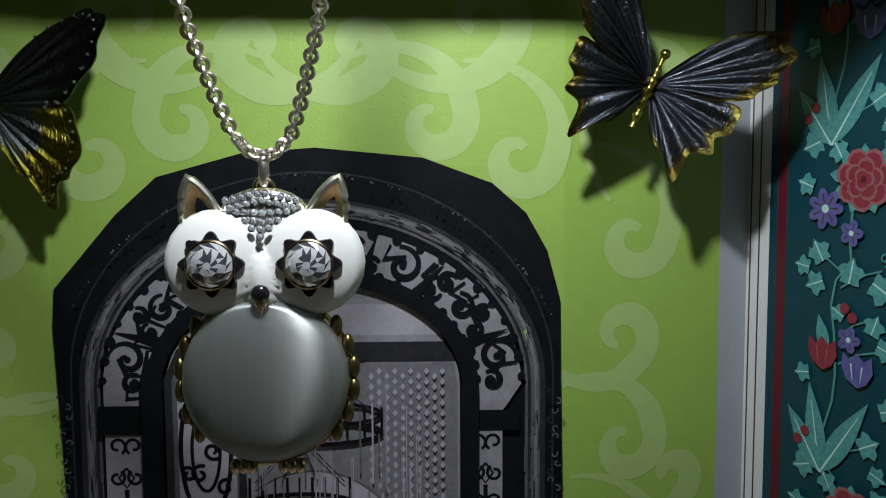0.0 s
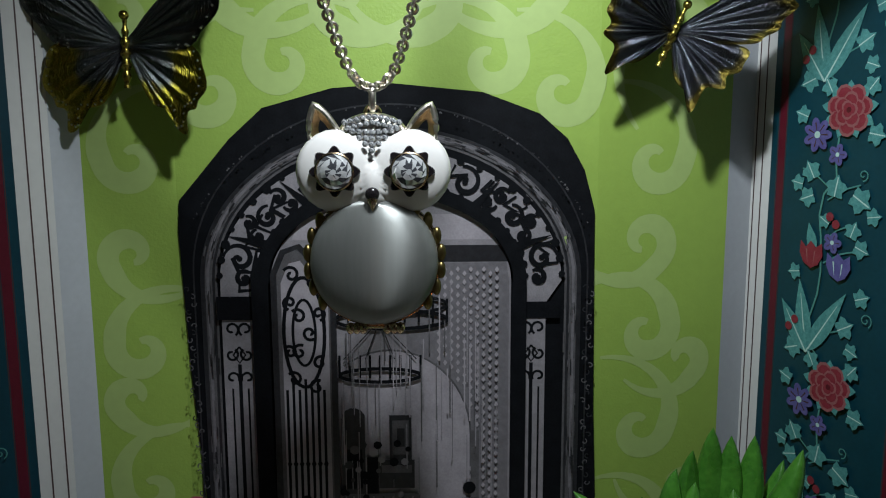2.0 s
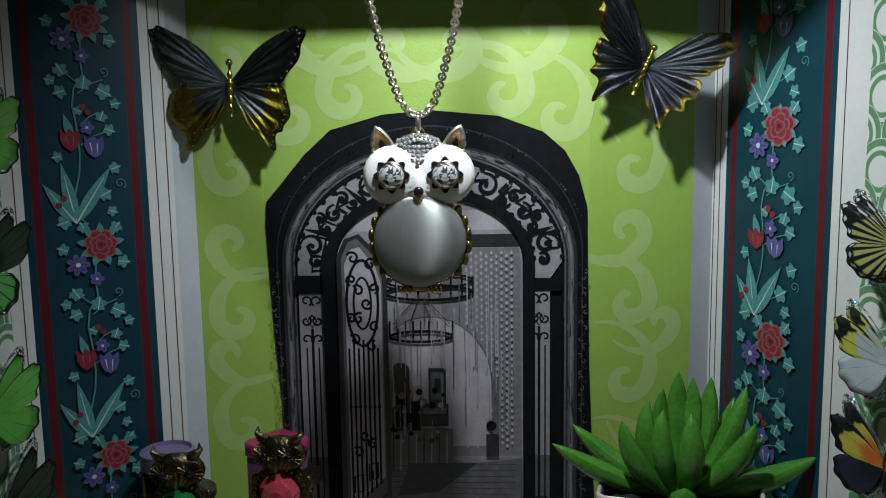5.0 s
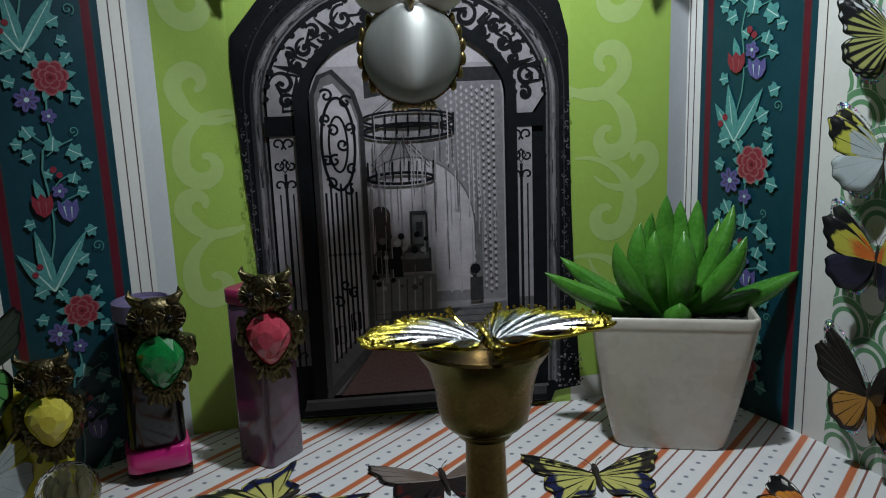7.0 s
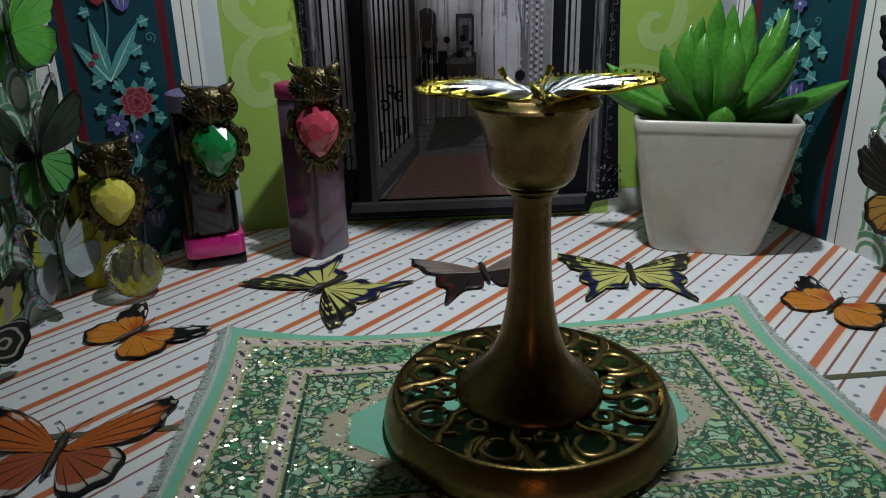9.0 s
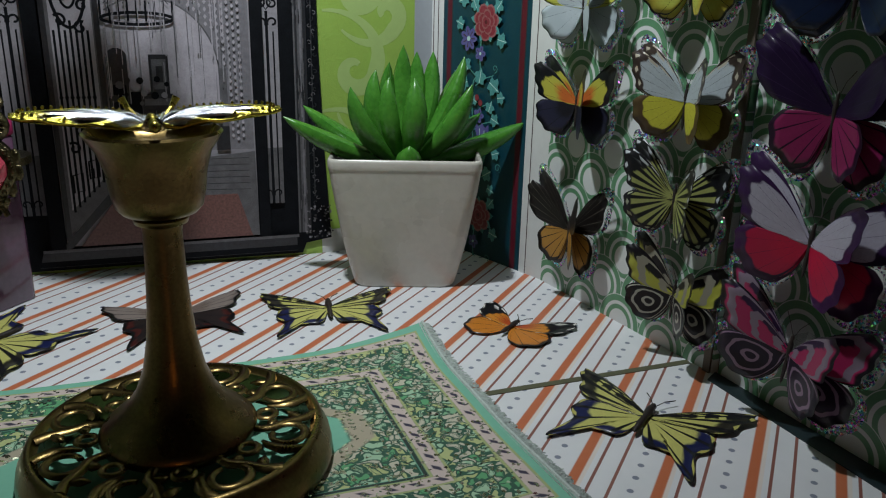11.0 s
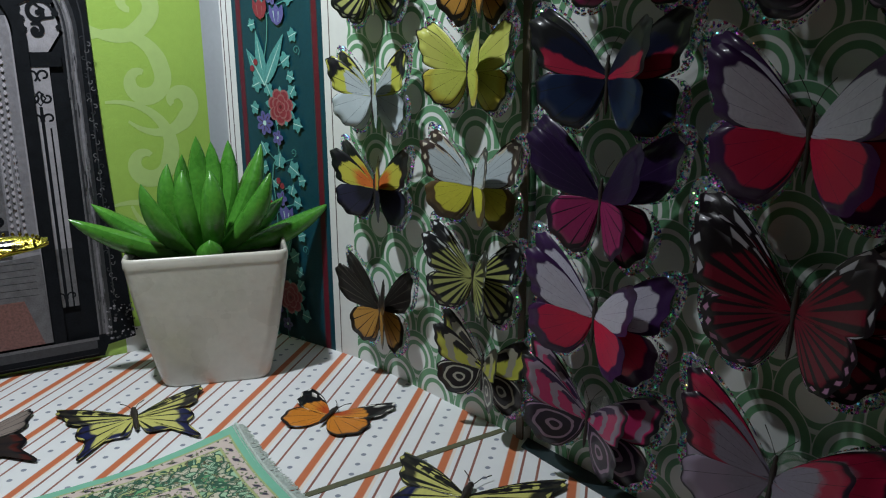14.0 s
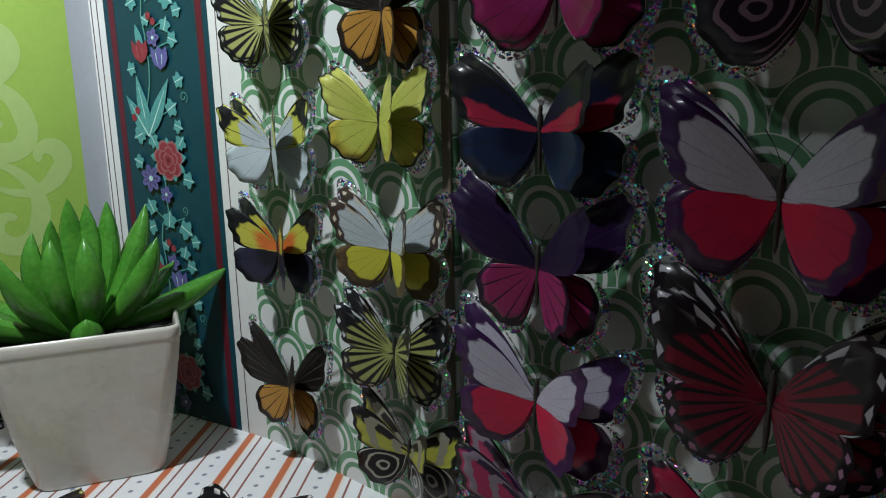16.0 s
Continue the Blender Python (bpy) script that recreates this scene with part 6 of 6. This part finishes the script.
# ---- bottles with owl rings ----
BRONZE = mat("antique_bronze", (0.20, 0.165, 0.085), 0.30, 1.0, scale=500, other=(0.045, 0.038, 0.022), bump=0.0004, bump_scale=900)
PURPLE = mat("purple_lacquer", (0.10, 0.045, 0.085), 0.22, var=0.15, scale=70, coat=0.4)
PINK_RIM = mat("pink_plastic", (0.30, 0.022, 0.09), 0.35)
BLACK_CAP = mat("black_gloss_cap", (0.006, 0.005, 0.006), 0.12, coat=0.0)
LAVENDER = mat("lavender_plastic", (0.15, 0.125, 0.24), 0.4)
HOT_PINK = mat("hot_pink_polish", (0.55, 0.020, 0.19), 0.2, coat=0.5, var=0.06)
YELLOW = mat("yellow_lacquer", (0.58, 0.55, 0.03), 0.25, coat=0.4, var=0.08)
GLASS = glass("clear_glass", (0.95, 0.97, 0.96), 0.02, 1.5)


def owl_ring(label, at, turn, stone, lean=0.0, s=1.0):
    """A ring's head in the shape of an owl: horned head, eyes, stone in a beaded bezel, tail."""
    o = thing("owl_ring", label, "ring", at=at, turn=turn, group="owl rings on the bottles", tilt=(lean, 0))
    bm = bmesh.new()
    ball(bm, (0, 0, 0.0125 * s), 0.0085 * s, 18, 10, sy=0.42, sz=0.72)
    part("head", bm, BRONZE, o, "horned owl head in antique bronze")
    for q in (-1, 1):
        bm = bmesh.new()
        tube(bm, [(q * 0.004 * s, -0.001, 0.0170 * s), (q * 0.0060 * s, -0.001, 0.0180 * s), (q * 0.0072 * s, -0.0005, 0.0194 * s), (q * 0.0068 * s, 0, 0.0212 * s)], [0.0018 * s, 0.0015 * s, 0.0010 * s, 0.0003], 8)
        part("horn", bm, BRONZE, o)
        bm = bmesh.new()
        hub = bm.verts.new((q * 0.0040 * s, -0.0040 * s, 0.0128 * s))
        rim = []
        for k in range(32):
            a = 2 * math.pi * k / 32
            rr = 0.0042 * s * (1.0 if k % 2 else 0.86)
            rim.append(bm.verts.new((q * 0.0040 * s + rr * math.cos(a), (-0.0034 if k % 2 else -0.0024) * s, 0.0128 * s + 0.92 * rr * math.sin(a))))
        for k in range(32):
            bm.faces.new((hub, rim[k], rim[(k + 1) % 32]))
        part("eye_disc", bm, BRONZE, o, smooth=False)
    bm = bmesh.new()
    lathe(bm, [(0.0002, -0.003 * s), (0.0010 * s, -0.001 * s), (0.0013 * s, 0.001 * s), (0.0004, 0.0028 * s)], 8, centre=(0, -0.0046 * s, 0.0110 * s))
    part("beak", bm, BRONZE, o)
    for q in (-1, 1):
        bm = bmesh.new()
        ball(bm, (q * 0.0040 * s, -0.0036 * s, 0.0128 * s), 0.0013 * s, 10, 6)
        part("eye", bm, BLACK_CAP, o, "black bead eye")

    def drop(a, k=1.0):
        r = 0.0072 * s * k
        x = r * math.cos(a) * (1 - 0.40 * max(0, -math.sin(a)))
        return x, r * math.sin(a) * (1.30 if math.sin(a) < 0 else 1.08) - 0.0002 * s

    bm = bmesh.new()
    loft(bm, [[(drop(2 * math.pi * i / 28, 1.30)[0], 0.0012, drop(2 * math.pi * i / 28, 1.30)[1]) for i in range(28)], [(drop(2 * math.pi * i / 28, 1.30)[0], -0.0010 * s, drop(2 * math.pi * i / 28, 1.30)[1]) for i in range(28)],
               [(drop(2 * math.pi * i / 28, 1.0)[0], -0.0022 * s, drop(2 * math.pi * i / 28, 1.0)[1]) for i in range(28)], [(drop(2 * math.pi * i / 28, 0.95)[0], -0.0010 * s, drop(2 * math.pi * i / 28, 0.95)[1]) for i in range(28)]])
    for i in range(30):
        x, z = drop(2 * math.pi * i / 30, 1.16)
        ball(bm, (x, -0.0020 * s, z), 0.0007 * s, 6, 4)
    for q in (-1, 1):
        for k in range(5):
            x, z = drop(radians(20 - 24 * k) if q > 0 else radians(160 + 24 * k), 1.30)
            ball(bm, (x, -0.0002, z), 0.0021 * s, 8, 5, sx=0.7, sy=0.5, sz=1.3)
    part("bezel", bm, BRONZE, o, "beaded bronze bezel and wings")
    bm = bmesh.new()
    rows = []
    n = 10
    for k, y, ph in ((1.0, -0.0012, 0), (0.98, -0.0022, 0.5), (0.72, -0.0046, 0), (0.34, -0.0058, 0.5)):
        rows.append([bm.verts.new((drop(2 * math.pi * (i + ph) / n, k * 0.98)[0], y * s, drop(2 * math.pi * (i + ph) / n, k * 0.98)[1])) for i in range(n)])
    for a, b in zip(rows, rows[1:]):
        for i in range(n):
            j = (i + 1) % n
            bm.faces.new((a[i], a[j], b[i]))
            bm.faces.new((a[j], b[j], b[i]))
    bm.faces.new(rows[-1])
    part("stone", bm, stone, o, "faceted drop-shaped stone", smooth=False)
    bm = bmesh.new()
    for k in range(5):
        a = radians(-90 + (k - 2) * 13)
        tube(bm, [(0.0030 * s * (k - 2) * 0.5, -0.0005, -0.0105 * s), (0.0030 * s * (k - 2) * 0.8, -0.0008, -0.0140 * s - 0.0012 * s * (k == 2))], [0.0011 * s, 0.0008 * s], 6)
    for k in range(7):
        ball(bm, ((k - 3) * 0.0018 * s, -0.0014 * s, -0.0104 * s + 0.0004 * s * abs(k - 3)), 0.0010 * s, 6, 4)
    part("tail", bm, BRONZE, o, "bronze tail feathers on a perch")
    bm = bmesh.new()
    lathe(bm, [(0.0090 * s, -0.0015), (0.0096 * s, -0.0015), (0.0096 * s, 0.0015), (0.0090 * s, 0.0015)], 32, centre=(0, 0.0098 * s, 0.001))
    part("band", bm, BRONZE, o, "ring band slipped over the bottle")
    return o


def stone_mat(name, a, b):
    return mat(name, a, 0.12, other=b, scale=160, coat=0.6)


def square_bottle(name, label, at, turn, w, d, specs):
    """A bottle of stacked square sleeves. specs: name, material, label, z0, z1, width factor, corner radius."""
    o = thing(name, label, "bottle", at=at, turn=turn)
    for nm, m, lb, z0, z1, k, r in specs:
        bm = bmesh.new()
        e = 0.0006
        loft(bm, [[(x, y, z) for x, y in rounded_square(w * k - q, d * k - q, r)] for z, q in ((z0, 2 * e), (z0 + e, 0), (z1 - e, 0), (z1, 2 * e))])
        part(nm, bm, m, o, lb, angle=50)
    return o


square_bottle("lip_gloss_tube", "tall square purple lacquer tube with a pink rim", (-0.0415, 0.1985, 0), -38, 0.0190, 0.0205, [("body", PURPLE, "", 0.0, 0.0690, 1.0, 0.0025), ("rim", PINK_RIM, "pink plastic rim", 0.0691, 0.0755, 1.06, 0.003)])
nail = square_bottle("nail_polish_bottle", "nail polish bottle with hot pink base and tall black cap", (-0.0865, 0.1915, 0), 17, 0.0250, 0.0190,
                     [("glass_foot", GLASS, "clear glass foot", 0.0, 0.0045, 1.0, 0.003), ("polish", HOT_PINK, "hot pink polish behind glass", 0.0046, 0.0140, 1.0, 0.004), ("cap", BLACK_CAP, "tall glossy black cap", 0.0141, 0.0660, 0.90, 0.006)])
bm = bmesh.new()
lathe(bm, [(0.0095, 0.0661), (0.0112, 0.0675), (0.0112, 0.0740), (0.0100, 0.0745), (0.0095, 0.0728), (0.0010, 0.0720)], 36)
part("cap_top", bm, LAVENDER, nail, "hollow lavender cap top")
square_bottle("small_yellow_bottle", "short glossy yellow bottle beside the glass ball", (-0.1255, 0.1755, 0), 18, 0.0225, 0.0160, [("body", YELLOW, "", 0.0, 0.0440, 1.0, 0.004), ("collar", YELLOW, "", 0.0441, 0.0480, 0.9, 0.004)])
owl_ring("bronze owl ring with a pink faceted stone, on the purple tube", (-0.0358, 0.1800, 0.0600), -8, stone_mat("pink_stone", (0.40, 0.025, 0.06), (0.50, 0.08, 0.11)), s=1.3)
owl_ring("bronze owl ring with a green faceted stone, on the black cap", (-0.0775, 0.1780, 0.0540), 8, stone_mat("green_stone", (0.004, 0.13, 0.03), (0.012, 0.25, 0.06)), s=1.3)
owl_ring("bronze owl ring with a yellow faceted stone, on the yellow bottle", (-0.1152, 0.1630, 0.0392), 14, stone_mat("yellow_stone", (0.60, 0.52, 0.05), (0.72, 0.66, 0.12)), s=1.2)

# ---- glass ball ----
marble = thing("glass_ball", "clear cut-glass ball with small facets, standing by the yellow bottle", "glass ball", at=(-0.1105, 0.1575, 0.0114))
bm = bmesh.new()
bmesh.ops.create_icosphere(bm, subdivisions=3, radius=0.0114)
part("ball", bm, GLASS, marble, smooth=False)
bm = bmesh.new()
for k in range(6):
    a = 2 * math.pi * k / 6
    ball(bm, (0.0042 * math.cos(a), 0.0042 * math.sin(a), 0.001), 0.0030, 10, 6, sx=0.5, sz=1.3)
part("inner_flower", bm, mat("olive_inclusion", (0.16, 0.15, 0.07), 0.4), marble, "greenish flower inside the glass")

# ---- rug ----


def rug_mat():
    m = bpy.data.materials.new("woven_green_rug")
    g = Graph(m)
    c, u, v, _ = g.coords("UV")
    W, H = 0.1914, 0.1336
    c2 = g.n.new("ShaderNodeTexCoord").outputs["Object"]
    d = g.math("MINIMUM", g.math("MINIMUM", u, g.math("SUBTRACT", W, u)), g.math("MINIMUM", v, g.math("SUBTRACT", H, v)))

    def between(key, lo, hi, soft=0.0003):
        return g.math("MULTIPLY", g.step(key, lo - soft, lo + soft), g.math("SUBTRACT", 1.0, g.step(key, hi - soft, hi + soft)))

    aqua = g.mix(g.noise(c2, 300), (0.15, 0.40, 0.28), (0.19, 0.46, 0.33))
    warp = g.n.new("ShaderNodeTexNoise")
    warp.inputs["Scale"].default_value, warp.inputs["Detail"].default_value = 130, 2
    g.l.new(c2, warp.inputs["Vector"])
    addv = g.n.new("ShaderNodeVectorMath")
    addv.operation = "MULTIPLY_ADD"
    addv.inputs[1].default_value = (0.012, 0.012, 0.012)
    g.l.new(warp.outputs["Color"], addv.inputs[0])
    g.l.new(c2, addv.inputs[2])
    vor = g.n.new("ShaderNodeTexVoronoi")
    vor.feature = "DISTANCE_TO_EDGE"
    vor.inputs["Scale"].default_value = 290
    g.l.new(addv.outputs[0], vor.inputs["Vector"])
    vc = g.n.new("ShaderNodeTexVoronoi")
    vc.inputs["Scale"].default_value = 290
    g.l.new(addv.outputs[0], vc.inputs["Vector"])
    sep = g.n.new("ShaderNodeSeparateColor")
    g.l.new(vc.outputs["Color"], sep.inputs[0])
    fl = g.mix(g.step(sep.outputs[0], 0.35, 0.40), (0.33, 0.50, 0.33), (0.10, 0.32, 0.14))
    fl = g.mix(g.step(sep.outputs[0], 0.52, 0.56), fl, (0.50, 0.47, 0.36))
    fl = g.mix(g.step(sep.outputs[1], 0.74, 0.77), fl, (0.42, 0.46, 0.20))
    fl = g.mix(g.math("SUBTRACT", 1.0, g.step(vor.outputs["Distance"], 0.09, 0.14)), fl, (0.022, 0.085, 0.050))
    fl = g.mix(g.math("MULTIPLY", between(vor.outputs["Distance"], 0.18, 0.23, 0.02), g.step(sep.outputs[2], 0.5, 0.52)), fl, (0.022, 0.085, 0.050))
    rose = (0.54, 0.44, 0.40)
    # dashed pink ribbons
    along = g.math("FRACT", g.math("DIVIDE", g.math("ADD", u, v), 0.0072))
    dash = between(along, 0.34, 0.66, 0.06)
    col = aqua
    col = g.mix(between(d, 0.0046, 0.030), col, fl)
    for lo, hi in ((0.0046, 0.0090), (0.0250, 0.0296)):
        col = g.mix(between(d, lo, hi), col, rose)
        col = g.mix(g.math("MULTIPLY", dash, between(d, lo + 0.0012, hi - 0.0012)), col, (0.03, 0.025, 0.05))
        col = g.mix(between(d, hi, hi + 0.0009), col, (0.34, 0.38, 0.16))
        col = g.mix(between(d, lo - 0.0008, lo), col, (0.34, 0.38, 0.16))
    col = g.mix(between(d, 0.0305, 0.0318), col, (0.015, 0.035, 0.025))
    inner = g.step(d, 0.0318, 0.0322)
    col = g.mix(inner, col, fl)
    # plain aqua hexagon in the middle
    hx = g.math("ADD", g.math("DIVIDE", g.math("ABSOLUTE", g.math("SUBTRACT", u, W / 2)), 0.050), g.math("MULTIPLY", g.math("MAXIMUM", g.math("SUBTRACT", g.math("ABSOLUTE", g.math("SUBTRACT", v, H / 2)), 0.008), 0.0), 22.0))
    col = g.mix(g.math("SUBTRACT", 1.0, g.step(hx, 0.97, 1.0)), col, aqua)
    ring = between(hx, 1.0, 1.14, 0.02)
    col = g.mix(g.math("MULTIPLY", ring, inner), col, (0.38, 0.33, 0.24))
    # metal thread that glints
    sp = g.n.new("ShaderNodeTexVoronoi")
    sp.inputs["Scale"].default_value = 1100
    g.l.new(c2, sp.inputs["Vector"])
    ss = g.n.new("ShaderNodeSeparateColor")
    g.l.new(sp.outputs["Color"], ss.inputs[0])
    glint = g.math("MULTIPLY", g.step(ss.outputs[0], 0.86, 0.88), g.step(d, 0.0040, 0.0046))
    plain = g.math("SUBTRACT", 1.0, g.step(hx, 0.97, 1.0))
    glint = g.math("MULTIPLY", glint, g.math("SUBTRACT", 1.0, plain))
    col = g.mix(glint, col, (0.85, 0.88, 0.66))
    g.l.new(col, g.p.inputs["Base Color"])
    g.l.new(glint, g.p.inputs["Metallic"])
    g.l.new(g.math("SUBTRACT", 0.75, g.math("MULTIPLY", glint, 0.5)), g.p.inputs["Roughness"])
    facet_normals(g, sp.outputs["Color"], 1.0, glint)
    return m


RUG = rug_mat()
FRINGE = mat("pale_selvedge", (0.50, 0.56, 0.52), 0.7, var=0.15, scale=900, bump=0.0006, bump_scale=1500)
W, H = 0.1914, 0.1336
rug = thing("rug", "small woven green rug with glittering border, lying on striped paper", "rug")


def rug_at(u, v, lift=0.0):
    """A point of the rug: u along its width, v towards the back wall; its far corners curl up."""
    near = Vector((-0.0690, -0.0020, 0)).lerp(Vector((0.1262, 0.0050, 0)), u)
    far = Vector((-0.0650, 0.1110, 0)).lerp(Vector((0.1170, 0.1175, 0)), u)
    p = near.lerp(far, v)
    side = abs(2 * u - 1)
    p.y -= 0.0022 * math.sin(math.pi * u) * v
    p.z = 0.0014 + 0.0004 * noise.noise((u * 8, v * 5, 3)) + 0.0062 * max(0, (v - 0.72) / 0.28) ** 2 * max(0, (side - 0.45) / 0.55) ** 2
    p.z += 0.0030 * max(0, (u - 0.80) / 0.20) ** 2 * max(0, 1 - v / 0.4) + lift
    return p


bm = bmesh.new()
uv = bm.loops.layers.uv.new("UVMap")
nx, ny = 48, 34
vv = [[bm.verts.new(rug_at(i / nx, j / ny)) for j in range(ny + 1)] for i in range(nx + 1)]
lo_v = [[bm.verts.new(v.co - Vector((0, 0, 0.0009))) for v in col] for col in vv]
for i in range(nx):
    for j in range(ny):
        f = bm.faces.new((vv[i][j], vv[i + 1][j], vv[i + 1][j + 1], vv[i][j + 1]))
        for lo, (a, b) in zip(f.loops, ((i, j), (i + 1, j), (i + 1, j + 1), (i, j + 1))):
            lo[uv].uv = (W * a / nx, H * b / ny)
        bm.faces.new((lo_v[i][j + 1], lo_v[i + 1][j + 1], lo_v[i + 1][j], lo_v[i][j]))
for i in range(nx):
    for j in (0, ny):
        bm.faces.new((vv[i][j], lo_v[i][j], lo_v[i + 1][j], vv[i + 1][j]))
for j in range(ny):
    for i in (0, nx):
        bm.faces.new((vv[i][j], lo_v[i][j], lo_v[i][j + 1], vv[i][j + 1]))
part("weave", bm, RUG, rug, angle=60)
rf = random.Random(8)
for u0, s in ((0.0, -1), (1.0, 1)):
    bm = bmesh.new()
    for k in range(420):
        v0 = (k + rf.random()) / 420
        ln = 0.0030 + 0.0016 * rf.random()
        a = rug_at(u0, v0, -0.0003)
        d1, d2 = rf.uniform(-0.0006, 0.0006), rf.uniform(-0.0015, 0.0015)
        tube(bm, [a - Vector((s * 0.0015, 0, 0)), (a.x + s * ln * 0.6, a.y + d1, max(0.0005, a.z * 0.9)), (a.x + s * ln, a.y + d2, max(0.0004, a.z * 0.7))], [0.00030, 0.00028, 0.00018], 4)
    tagged(part("fringe", bm, FRINGE, rug, "frayed pale fringe"), kind="stuff")
    bm = bmesh.new()
    tube(bm, [rug_at(u0, k / 20) for k in range(21)], 0.0007, 6)
    part("selvedge", bm, FRINGE, rug, "pale stitched edge")
# olive tape over the joint of the floor paper
tape = thing("trim_7", "olive tape over the joint of the floor paper", "tape", kind="structure", at=(0, 0, 0))
bm = bmesh.new()
plate(bm, [(-0.149, 0.0575), (0.2060, 0.0728), (0.2060, 0.0755), (-0.149, 0.0602)], 0.0003, m=Matrix(((1, 0, 0, 0), (0, 0, 1, 0), (0, -1, 0, 0), (0, 0, 0, 1))))
part("strip", bm, mat("olive_tape", (0.10, 0.10, 0.055), 0.5), tape, smooth=False)
